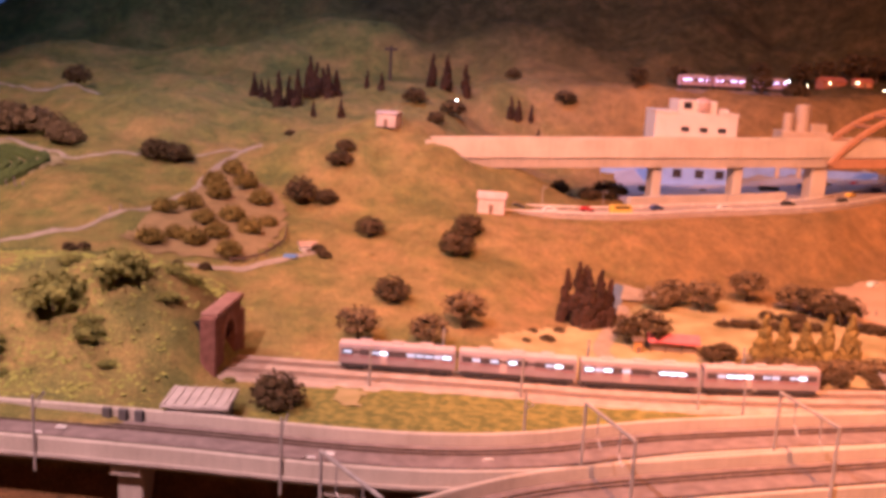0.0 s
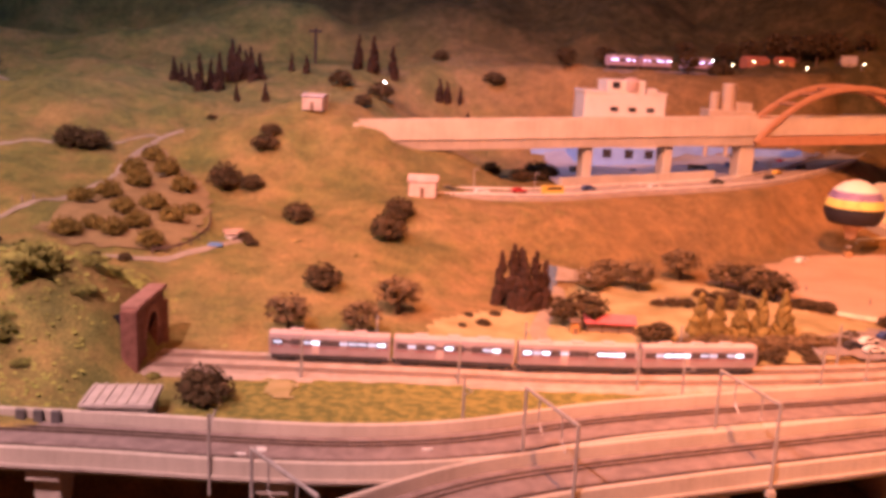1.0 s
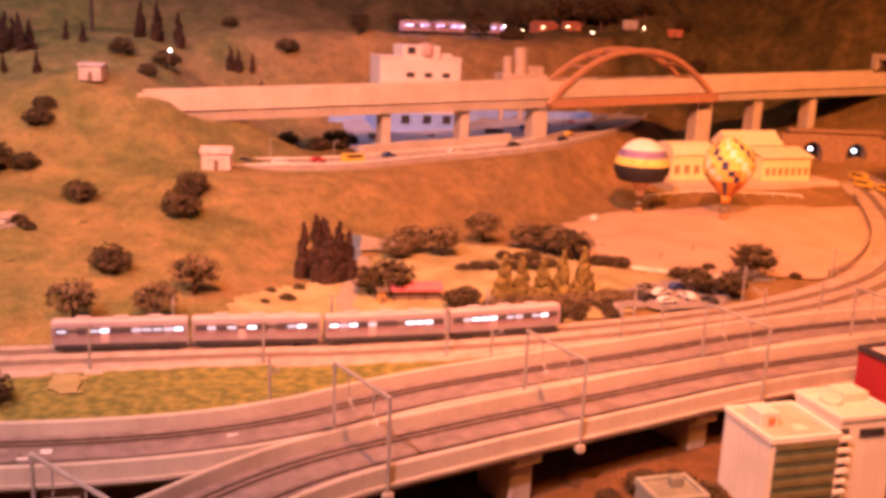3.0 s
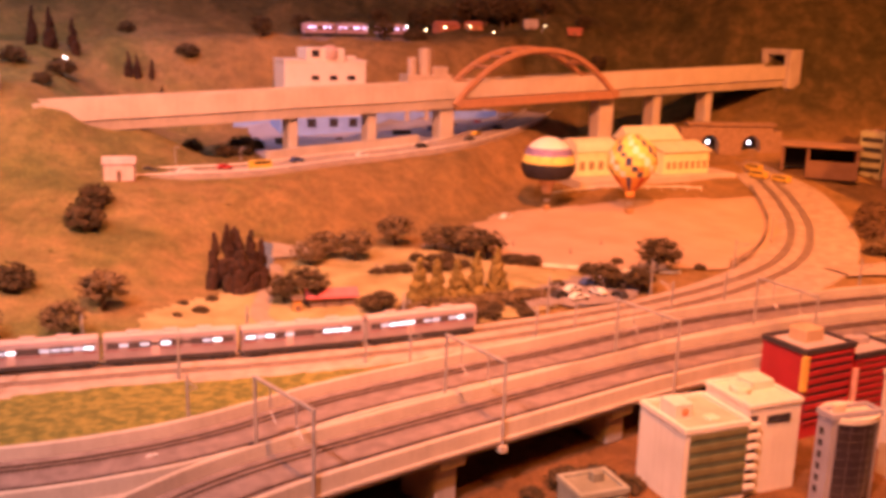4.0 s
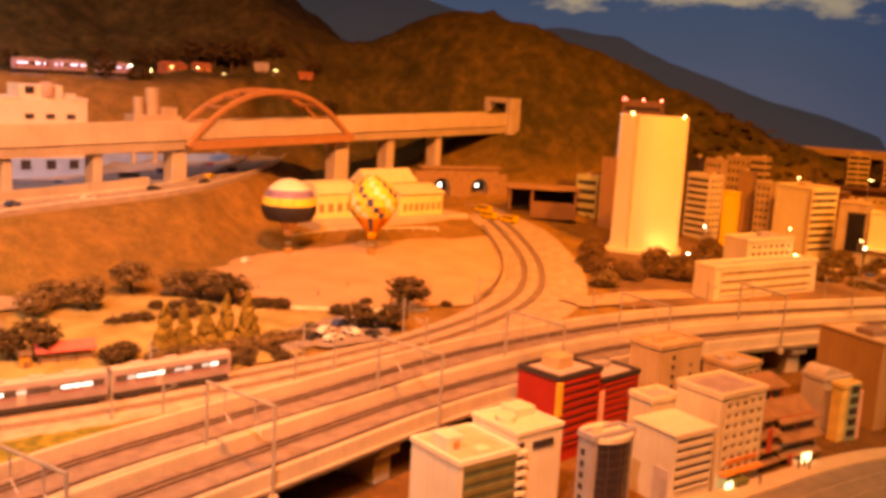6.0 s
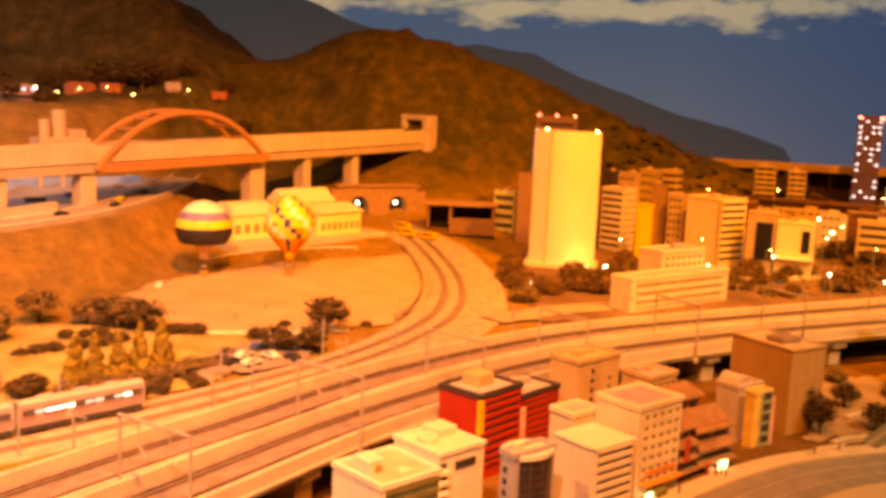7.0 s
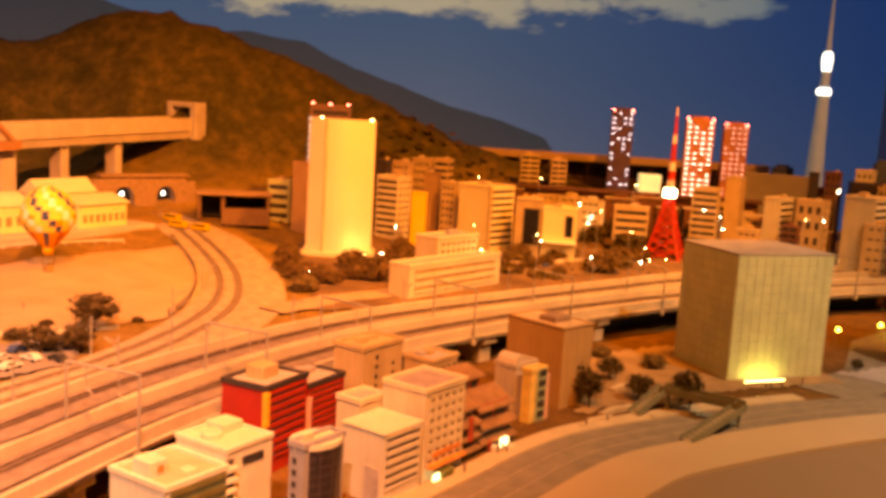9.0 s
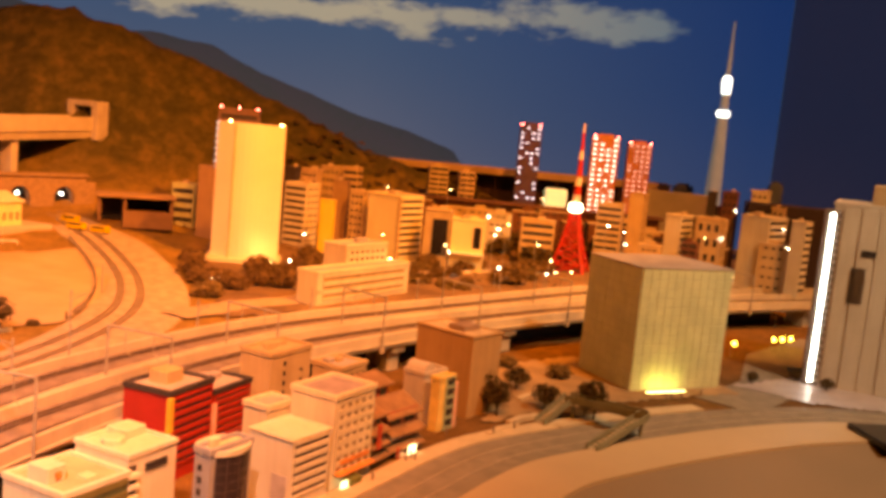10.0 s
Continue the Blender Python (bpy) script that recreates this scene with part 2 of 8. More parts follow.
def road_z(x):
    """Height of the upper road, which climbs eastwards."""
    return np.interp(x, (0.5, 1.06, 1.36, 1.67, 1.96, 2.27), (0.205, 0.218, 0.238, 0.252, 0.27, 0.28))


def hill(x, y, cx, cy, rx, ry, h, turn=0.0):
    c, s = math.cos(radians(turn)), math.sin(radians(turn))
    u, v = (x - cx) * c + (y - cy) * s, -(x - cx) * s + (y - cy) * c
    return h * np.exp(-((u / rx) ** 2) - (v / ry) ** 2)


def ridge(x, y, cx, cy, along, across, h, turn):
    """A long hill with a sharp crest."""
    c, s = math.cos(radians(turn)), math.sin(radians(turn))
    u, v = (x - cx) * c + (y - cy) * s, -(x - cx) * s + (y - cy) * c
    return h * np.exp(-((abs(u) / along) ** 1.5) - (abs(v) / across) ** 1.8)


def land(x, y):
    """Height of the ground, valley floor at 0."""
    x, y = np.asarray(x, float), np.asarray(y, float)
    foot, road, front = np.interp(x, FOOT_X, FOOT_Y), np.interp(x, ROAD_X, ROAD_Y), np.interp(x, V1_X, V1_Y)
    # embankment up to the road, a shelf, then the upper slope
    z = (road_z(x) - 0.005) * smooth(0, 1, (y - foot) / np.maximum(road - 0.05 - foot, 0.1)) * smooth(3.1, 2.45, x)
    up = np.interp(x, (-0.6, 0.4, 0.87, 1.36, 2.6), (3.66, 3.74, 3.965, 4.3, 4.6))
    brow = np.maximum(up + 0.55, np.interp(x, (1.7, 2.0, 2.3, 2.7), (4.95, 5.06, 5.34, 5.34)))
    z = z + (0.665 - road_z(x)) * smooth(brow, np.maximum(brow + 0.2, 5.45), y) * smooth(3.4, 2.5, x)
    # the western hillside rises steadily
    west = 0.205 * np.clip(y - 2.42, 0, 2.9) + 0.02 * np.sin(3.1 * x + 1.7 * y) * smooth(2.5, 3.2, y) - 0.05 * smooth(5.4, 6.2, y)
    w = smooth(0.30, -0.35, x)
    z = z * (1 - w) + west * w
    z += hill(x, y, -0.5, 4.1, 0.36, 0.34, 0.17) + hill(x, y, -0.2, 3.88, 0.2, 0.12, 0.06) + hill(x, y, -1.5, 4.5, 0.6, 0.5, 0.06)
    # the spur over the tunnel mouth
    cut = smooth(-0.645, -0.70, x + 0.25 * np.clip(abs(y - 2.29) - 0.13, -0.05, 0.4))
    z += (hill(x, y, -1.25, 2.42, 0.52, 0.34, 0.20) + hill(x, y, -0.85, 2.3, 0.20, 0.2, 0.15)) * cut
    # mound under the bridge end
    z += hill(x, y, 0.12, 4.06, 0.2, 0.13, 0.10)
    # dark hills at the back and the wooded mountain in the east
    z += hill(x, y, 0.4, 7.2, 2.4, 0.65, 0.98) + hill(x, y, -2.6, 7.3, 1.3, 0.6, 0.85) + hill(x, y, -1.75, 6.0, 0.5, 0.26, 0.20) + hill(x, y, -0.75, 6.15, 0.42, 0.24, 0.22) + hill(x, y, -2.7, 5.9, 0.5, 0.3, 0.16) + hill(x, y, 3.38, 7.0, 0.7, 0.5, 0.9)
    z += hill(x, y, -1.2, 6.35, 0.5, 0.35, 0.22) + hill(x, y, 0.1, 6.3, 0.5, 0.3, 0.2) + hill(x, y, 1.2, 6.3, 0.4, 0.3, 0.2)
    z += ridge(x, y, 3.86, 5.39, 2.1, 0.62, 1.21, -45)
    # the valley floor climbs towards the twin tunnel
    z += 0.12 * smooth(3.2, 4.7, y) * smooth(1.5, 2.1, x) * smooth(4.2, 3.4, x) * smooth(-0.05, -0.5, y - road)
    # low ground in front of the viaduct
    z += (-0.11 - 0.1 * smooth(0.9, -0.2, x)) * smooth(0.06, -0.06, y - front)
    # the board ends at the front ledge
    edge = np.interp(x, (-2.5, -1.0, 0.7, 1.1, 1.75, 2.17, 2.66, 3.0, 3.28, 3.5, 4.2), (0.4, 0.45, 1.1, 1.18, 1.2, 1.19, 1.07, 0.86, 0.6, 0.22, 0.2))
    z -= 0.6 * smooth(0.0, -0.04, y - edge)
    return z


def lumps(x, y, z):
    """Small lumps on the ground, and gullies on the high hills at the back."""
    amp = 0.026 * (0.2 + float(smooth(0.02, 0.25, z))) * (1 - 0.85 * float(smooth(0.03, -0.03, z)))
    out = amp * (noise.fractal((x * 5, y * 5, 0.3), 0.9, 2.1, 4) - 0.1)
    # the road and the yard behind it are levelled, the western slope has knolls
    way = float(np.interp(x, ROAD_X, ROAD_Y))
    level = float(smooth(-0.30, -0.08, y - way)) * float(smooth(0.75, 0.6, y - way)) * float(smooth(-0.15, 0.05, x)) * float(smooth(2.7, 2.4, x))
    out = out * (1 - level) - 0.012 * level
    west = float(smooth(-0.75, -1.15, x)) * float(smooth(3.9, 4.25, y))
    if west > 0:
        out += west * 0.05 * noise.fractal((x * 2.8, y * 2.8, 4.4), 1.0, 2.0, 3)
    high = float(smooth(5.75, 6.5, y + 0.45 * x)) * float(smooth(0.35, 0.6, z))
    if high > 0:
        out += high * 0.05 * (noise.fractal((x * 2.6, y * 2.6, 1.9), 1.0, 2.0, 3) - 0.25 * abs(noise.noise((x * 4.1, y * 4.1, 7.0))))
    return out


def surface(x, y):
    """Height of the ground with its small lumps."""
    z = float(land(x, y))
    return z + lumps(x, y, z)


height = surface


def grid_sheet(name, xs, ys, material):
    gx, gy = np.meshgrid(xs, ys)
    base = land(gx, gy)
    verts = [(x, y, z + lumps(x, y, z)) for x, y, z in zip(gx.ravel().tolist(), gy.ravel().tolist(), base.ravel().tolist())]
    nx, ny = len(xs), len(ys)
    i = np.arange(nx * ny).reshape(ny, nx)
    quads = np.stack([i[:-1, :-1], i[:-1, 1:], i[1:, 1:], i[1:, :-1]], -1).reshape(-1, 4)
    me = bpy.data.meshes.new(name)
    me.from_pydata(verts, [], quads.tolist())
    me.polygons.foreach_set("use_smooth", [True] * len(me.polygons))
    me.materials.append(material)
    return new(name, me)


ground = tagged(grid_sheet("ground", np.linspace(-4.9, 7.4, 300), np.concatenate([np.linspace(0.3, 5.0, 170), np.linspace(5.04, 8.3, 70)]), TURF), "olive and ochre flocked turf of a model landscape", "ground", kind="structure")


def drape(name, ctrl, width, material, label, category, off=0.006, kind="structure", step=0.03):
    """A strip that follows the ground."""
    pts = curve_points(ctrl, step)
    t = np.gradient(pts, axis=0)
    t /= np.linalg.norm(t, axis=1)[:, None]
    bm = bmesh.new()
    prev = None
    for (x, y), (tx, ty) in zip(pts, t):
        w = width * (0.92 + 0.16 * random.random()) / 2
        row = []
        for s in (-1, -0.33, 0.33, 1):
            px, py = x - ty * s * w, y + tx * s * w
            row.append(bm.verts.new((px, py, surface(px, py) + (off if abs(s) < 0.9 else off - 0.004))))
        if prev:
            for k in range(3):
                bm.faces.new((prev[k], row[k], row[k + 1], prev[k + 1]))
        prev = row
    bmesh.ops.recalc_face_normals(bm, faces=bm.faces)
    return tagged(part(name, bm, material, smooth=True), label, category, kind=kind)


def inside(px, py, poly):
    hit = False
    for (x0, y0), (x1, y1) in zip(poly, poly[1:] + poly[:1]):
        if (y0 > py) != (y1 > py) and px < (x1 - x0) * (py - y0) / (y1 - y0) + x0:
            hit = not hit
    return hit


def patch(name, poly, material, label, category, off=0.005, step=0.022, ragged=0.012):
    """A sheet over the ground inside an outline, with a ragged edge."""
    xs, ys = [p[0] for p in poly], [p[1] for p in poly]
    bm = bmesh.new()
    verts = {}
    nx, ny = int((max(xs) - min(xs)) / step) + 2, int((max(ys) - min(ys)) / step) + 2
    def vert(i, j):
        if (i, j) not in verts:
            x, y = min(xs) + i * step + random.uniform(-0.3, 0.3) * step, min(ys) + j * step + random.uniform(-0.3, 0.3) * step
            verts[i, j] = bm.verts.new((x, y, surface(x, y) + off))
        return verts[i, j]
    for i in range(nx):
        for j in range(ny):
            cx, cy = min(xs) + (i + 0.5) * step, min(ys) + (j + 0.5) * step
            wob = ragged * noise.noise((cx * 14, cy * 14, 1.7))
            if inside(cx + wob, cy + wob, poly):
                bm.faces.new((vert(i, j), vert(i + 1, j), vert(i + 1, j + 1), vert(i, j + 1)))
    return tagged(part(name, bm, material, smooth=True), label, category, kind="structure")

# ---- the room: painted sky wall, ceiling, floor and the walls behind the visitor ----
def sky_mat():
    m = bpy.data.materials.new("painted_dusk_sky")
    m.use_nodes = True
    nt = m.node_tree
    n, l = nt.nodes, nt.links
    bsdf = n["Principled BSDF"]
    bsdf.inputs["Roughness"].default_value = 0.95
    geo = n.new("ShaderNodeNewGeometry")
    sep = n.new("ShaderNodeSeparateXYZ")
    l.new(geo.outputs["Position"], sep.inputs[0])
    mapping = n.new("ShaderNodeMapping")
    mapping.inputs["Scale"].default_value = (0.8, 0.8, 2.1)
    l.new(geo.outputs["Position"], mapping.inputs[0])
    nz = n.new("ShaderNodeTexNoise")
    nz.inputs["Scale"].default_value, nz.inputs["Detail"].default_value, nz.inputs["Roughness"].default_value = 2.3, 9, 0.62
    l.new(mapping.outputs[0], nz.inputs["Vector"])

    def math_node(op, a, b):
        q = n.new("ShaderNodeMath")
        q.operation = op
        for k, v in enumerate((a, b)):
            if isinstance(v, float):
                q.inputs[k].default_value = v
            else:
                l.new(v, q.inputs[k])
        return q.outputs[0]

    # a bank of cloud painted between 1.3 and 2 m
    band = n.new("ShaderNodeMapRange")
    band.inputs[1].default_value, band.inputs[2].default_value = 0.42, 0.0
    l.new(math_node("ABSOLUTE", math_node("SUBTRACT", sep.outputs[2], 1.58), 0.0), band.inputs[0])
    side = n.new("ShaderNodeMapRange")
    side.inputs[1].default_value, side.inputs[2].default_value = 2.1, 2.7
    l.new(sep.outputs[1], side.inputs[0])
    body = math_node("MULTIPLY", band.outputs[0], side.outputs[0])
    density = n.new("ShaderNodeMapRange")
    density.inputs[1].default_value, density.inputs[2].default_value = 0.83, 1.0
    l.new(math_node("ADD", math_node("MULTIPLY", body, 0.5), nz.outputs["Fac"]), density.inputs[0])
    up = n.new("ShaderNodeMapRange")
    up.inputs[1].default_value, up.inputs[2].default_value = 0.3, 2.4
    l.new(sep.outputs[2], up.inputs[0])
    r = n.new("ShaderNodeValToRGB")
    for el, (p, c) in zip((r.color_ramp.elements[0], r.color_ramp.elements[1]), ((0.0, (0.062, 0.078, 0.145)), (1.0, (0.014, 0.05, 0.15)))):
        el.position, el.color = p, (*c, 1)
    l.new(up.outputs[0], r.inputs[0])
    mix = n.new("ShaderNodeMix")
    mix.data_type = "RGBA"
    l.new(density.outputs[0], mix.inputs["Factor"])
    l.new(r.outputs[0], mix.inputs["A"])
    mix.inputs["B"].default_value = (0.28, 0.245, 0.22, 1)
    # the sky wall's less lit eastern end, put in as a darker, bluer tint
    unlit_east = n.new("ShaderNodeMapRange")
    unlit_east.inputs[1].default_value, unlit_east.inputs[2].default_value = 5.2, 1.9
    l.new(sep.outputs[1], unlit_east.inputs[0])
    deep = n.new("ShaderNodeMix")
    deep.data_type, deep.blend_type = "RGBA", "MULTIPLY"
    l.new(unlit_east.outputs[0], deep.inputs["Factor"])
    l.new(mix.outputs["Result"], deep.inputs["A"])
    deep.inputs["B"].default_value = (0.17, 0.40, 0.80, 1)
    l.new(deep.outputs["Result"], bsdf.inputs["Base Color"])
    l.new(deep.outputs["Result"], bsdf.inputs["Emission Color"])
    bsdf.inputs["Emission Strength"].default_value = 0.55
    return m


HALL = mat("hall_paint", (0.05, 0.05, 0.06), None, 3, 0.9, bump=0)
# the side wall's navy is lifted by a faint emission of its own
SIDEWALL = mat("dark_blue_wall_glow", (0.022, 0.026, 0.055), (0.019, 0.022, 0.046), 2, 0.9, bump=0, emit=(0.006, 0.008, 0.024), power=0.8)


def wall_run(name, ctrl, z0, z1, thick, material, label, step=0.0):
    pts = curve_points([(x, y, 0) for x, y in ctrl], step) if step else np.array([(x, y, 0) for x, y in ctrl], float)
    bm = bmesh.new()
    sweep(bm, pts, rect(0, thick, z0, z1))
    bmesh.ops.recalc_face_normals(bm, faces=bm.faces)
    return tagged(part(name, bm, material), label, "wall", kind="structure")


wall_run("backdrop", [(-5.0, 8.35), (-2.0, 8.4), (2.4, 8.4), (5.2, 7.4), (6.75, 4.9), (6.9, 3.0), (6.85, 1.80)], -0.3, 3.3, 0.05, sky_mat(), "painted dusk sky with a cloud bank behind the layout", 0.15)
wall_run("wall_east", [(6.93, 1.80), (5.9, -2.6)], -1.0, 3.3, 0.08, SIDEWALL, "dark blue side wall of the exhibition hall with a faint glow added")
wall_run("wall_west", [(-5.0, -2.6), (-5.0, 8.4)], -1.0, 3.3, 0.08, HALL, "dark painted side wall of the exhibition hall")
wall_run("wall_south", [(6.1, -2.6), (-5.0, -2.6)], -1.0, 3.3, 0.08, HALL, "dark painted wall behind the visitors")
tagged(part("ceiling", box(-5.2, 7.2, -2.8, 8.6, 3.3, 3.4), HALL), "dark painted ceiling of the exhibition hall", "ceiling", kind="structure")
tagged(part("floor", box(-5.2, 7.2, -2.8, 8.6, -1.1, -1.0), HALL), "dark floor of the visitors' walkway", "floor", kind="structure")

# far ridge, modelled in low relief before the sky wall; haze painted in by blue-green colour and faint emission
FARHILL = mat("far_hill_painted_haze", (0.052, 0.062, 0.10), (0.04, 0.066, 0.062), 2.2, 0.95, bump=0.0, fine=30, emit=(0.045, 0.055, 0.09), power=0.22)
bm = bmesh.new()
grid_v = []
for u in np.linspace(-3.2, 3.6, 90):
    row = []
    for v in np.linspace(0, 1, 8):
        crest = float(np.interp(u, (-3.2, -1.6, -1.0, -0.47, 0.1, 0.65, 1.08, 1.5, 2.1, 3.1, 3.6), (1.5, 1.8, 1.62, 1.38, 1.2, 1.2, 1.14, 0.97, 0.77, 0.5, 0.38))) + 0.03 * noise.fractal((u * 2.0, 0.4, 3.1), 1.0, 2.0, 4)
        x, y = 4.55 + 0.707 * u + 0.707 * (0.25 * v), 6.35 - 0.707 * u + 0.707 * (0.25 * v)
        row.append(bm.verts.new((x, y, -0.05 + (crest + 0.05) * v ** 0.8)))
    grid_v.append(row)
for a, b in zip(grid_v, grid_v[1:]):
    for k in range(7):
        bm.faces.new((a[k], b[k], b[k + 1], a[k + 1]))
tagged(part("backdrop_ridge", bm, FARHILL, smooth=True), "far ridge in low relief before the painted sky, haze painted in as blue-green colour", "backdrop", kind="structure")

# ---- double-track viaducts ----
V1 = [(-2.4, 1.80), (-1.6, 1.81), (-1.0, 1.812), (-0.6, 1.80), (-0.27, 1.78), (-0.05, 1.79), (0.15, 1.838), (0.4, 1.945), (0.7, 2.035), (1.0, 2.115), (1.33, 2.21), (1.65, 2.27), (2.1, 2.305), (2.5, 2.28), (3.0, 2.18), (3.6, 2.04), (4.15, 1.90), (4.8, 1.64), (5.6, 1.2), (6.2, 0.8)]
V2 = [(-0.85, 0.75), (-0.45, 1.17), (-0.1, 1.46), (0.14, 1.64), (0.44, 1.757), (0.78, 1.865), (1.12, 1.97), (1.42, 2.035), (1.8, 2.095), (2.2, 2.10), (2.7, 2.035), (3.3, 1.90), (3.8, 1.745), (4.4, 1.48), (5.0, 1.16), (5.6, 0.78)]
SLEEPER = mat("sleeper", (0.17, 0.125, 0.10), (0.12, 0.085, 0.07), 60, 0.9)


def viaduct(name, ctrl, width, label, low, deck=0.004):
    base = empty(name, None, label, "viaduct", kind="")
    pts = curve_points([(x, y, 0) for x, y in ctrl], 0.035)
    h = width / 2
    bm = bmesh.new()
    sweep(bm, pts, [(-h, -low + 0.006), (-h + 0.012, -low), (h - 0.012, -low), (h, -low + 0.006), (h, deck - 0.006), (-h, deck - 0.006)])
    part("girder", bm, CONCRETE_PALE, base)
    for s in (-1, 1):
        bm = bmesh.new()
        a, b = sorted((s * h, s * (h - 0.007)))
        sweep(bm, pts, [(a - 0.001, -0.004), (b + 0.001, -0.004), (b + 0.001, 0.026), (b - 0.001, 0.029), (a + 0.001, 0.029), (a - 0.001, 0.026)])
        part("parapet", bm, CONCRETE_PALE, base)
        bm = bmesh.new()
        a, b = sorted((s * (h + 0.006), s * h))
        sweep(bm, pts, rect(a, b, -0.010, -0.004))
        part("ledge", bm, CONCRETE, base)
    bm = bmesh.new()
    sweep(bm, pts, [(-h + 0.006, deck - 0.008), (h - 0.006, deck - 0.008), (h - 0.012, deck), (-h + 0.012, deck)])
    part("track_bed", bm, BALLAST, base)
    for c in (-width * 0.235, width * 0.235):
        for g in (-0.0082, 0.0082):
            bm = bmesh.new()
            sweep(bm, pts, rect(c + g - 0.0011, c + g + 0.0011, deck, deck + 0.0035))
            part("rail", bm, RAIL, base)
        bm = bmesh.new()
        fine = curve_points([(x, y, 0) for x, y in ctrl], 0.0085)
        t = np.gradient(fine[:, :2], axis=0)
        for (x, y, _), (tx, ty) in zip(fine, t):
            a = math.atan2(ty, tx)
            m = Matrix.Translation((x, y, deck)) @ Matrix.Rotation(a, 4, "Z")
            vs = [bm.verts.new(m @ Vector(q)) for q in ((-0.0016, c - 0.019, 0.0012), (0.0016, c - 0.019, 0.0012), (0.0016, c + 0.019, 0.0012), (-0.0016, c + 0.019, 0.0012))]
            bm.faces.new(vs)
        tagged(part("sleeper_layer", bm, SLEEPER, base), kind="stuff")
    return base, pts


via_1, V1P = viaduct("railway_viaduct", V1, 0.185, "pale concrete double-track railway viaduct with solid parapets", 0.024)
via_2, V2P = viaduct("railway_viaduct", V2, 0.175, "pale concrete double-track railway viaduct joining another one", 0.026)


def at_x(pts, x):
    """Point and way (radians) of a curve where it passes x."""
    k = int(np.argmin(abs(pts[:, 0] - x)))
    d = pts[min(k + 1, len(pts) - 1)] - pts[max(k - 1, 0)]
    return pts[k], math.atan2(d[1], d[0])


def pier(parent, pts, x, width, low):
    p, a = at_x(pts, x)
    z0 = height(p[0], p[1] - 0.05) - 0.03
    bm = bmesh.new()
    add_box(bm, -0.026, 0.026, -width * 0.33, width * 0.33, min(z0, -0.2), -low - 0.016, 0.004)
    vs = add_box(bm, -0.032, 0.032, -width * 0.44, width * 0.44, -low - 0.02, -low + 0.002, 0.003)
    ob = part("pier", bm, CONCRETE, parent)
    ob.matrix_basis = Matrix.Translation((p[0], p[1], 0)) @ Matrix.Rotation(a, 4, "Z")


for x in (-1.59, -1.14, -0.69, -0.24, 0.02):
    pier(via_1, V1P, x, 0.185, 0.024)
for x in (0.08, 0.54, 0.97, 1.50, 2.05, 2.6, 3.2, 3.8, 4.4, 5.0):
    pier(via_2, V2P, x, 0.175, 0.026)
for x in (1.7, 2.2, 2.75, 3.35, 3.95, 4.55, 5.2):
    pier(via_1, V1P, x, 0.185, 0.024)

# dark sheet added under the viaduct, its navy colour standing in for the shade there
bm = bmesh.new()
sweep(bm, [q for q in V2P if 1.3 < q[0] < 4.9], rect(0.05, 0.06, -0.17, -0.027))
tagged(part("undercroft_board", bm, mat("navy_shade", (0.014, 0.018, 0.034), (0.022, 0.02, 0.03), 6, 0.8)), "dark navy sheet added for the shade under the viaduct", "board", kind="structure")

# ---- ground-level main line with its ballast, curving into the twin tunnel ----
LINE = [(-1.6, 2.275), (-0.7, 2.272), (0.0, 2.265), (0.4, 2.255), (0.9, 2.305), (1.4, 2.415), (1.85, 2.60), (2.22, 2.86), (2.60, 3.31), (2.86, 3.8), (2.98, 4.2), (3.03, 4.5), (3.06, 4.9)]


def grade(y):
    return 0.125 * float(smooth(3.2, 4.7, y))


LINEP = curve_points([(x, y, grade(y)) for x, y in LINE], 0.04)
bm = bmesh.new()
rows_lo, tanv = [], np.gradient(LINEP[:, :2], axis=0)
tanv /= np.linalg.norm(tanv, axis=1)[:, None]
prev = None
for (x, y, z), (tx, ty) in zip(LINEP, tanv):
    w0, w1 = 0.085 + 0.03 * float(smooth(1.4, 2.2, x)), 0.085 + 0.12 * float(smooth(1.2, 2.2, x)) * float(smooth(4.4, 3.7, y))
    row = [bm.verts.new((x - ty * s, y + tx * s, z + u)) for s, u in ((w0 + 0.014, -0.012), (w0, 0.007), (-w1, 0.007), (-w1 - 0.014, -0.012))]
    if prev:
        for i in range(3):
            bm.faces.new((prev[i], prev[i + 1], row[i + 1], row[i]))
    prev = row
main_line = empty("railway_track", None, "ballasted double railway track curving across the valley floor", "railway track")
part("ballast", bm, mat("pale_ballast", (0.46, 0.37, 0.30), (0.33, 0.26, 0.21), 26, 0.95, bump=0.5, fine=480), main_line)
for c in (0.035, -0.035):
    for g in (-0.0082, 0.0082):
        bm = bmesh.new()
        sweep(bm, LINEP, rect(c + g - 0.0012, c + g + 0.0012, 0.007, 0.0115))
        part("rail", bm, RAIL_DUSTY, main_line)
    bm = bmesh.new()
    fine = curve_points([(x, y, grade(y)) for x, y in LINE], 0.0095)
    for (x, y, z), (tx, ty) in zip(fine, np.gradient(fine[:, :2], axis=0)):
        m = Matrix.Translation((x, y, z + 0.0083)) @ Matrix.Rotation(math.atan2(ty, tx), 4, "Z")
        bm.faces.new([bm.verts.new(m @ Vector(q)) for q in ((-0.0017, c - 0.016, 0), (0.0017, c - 0.016, 0), (0.0017, c + 0.016, 0), (-0.0017, c + 0.016, 0))])
    tagged(part("sleeper_layer", bm, mat("dusty_sleeper", (0.36, 0.285, 0.23), (0.28, 0.22, 0.18), 60, 0.9), main_line), kind="stuff")

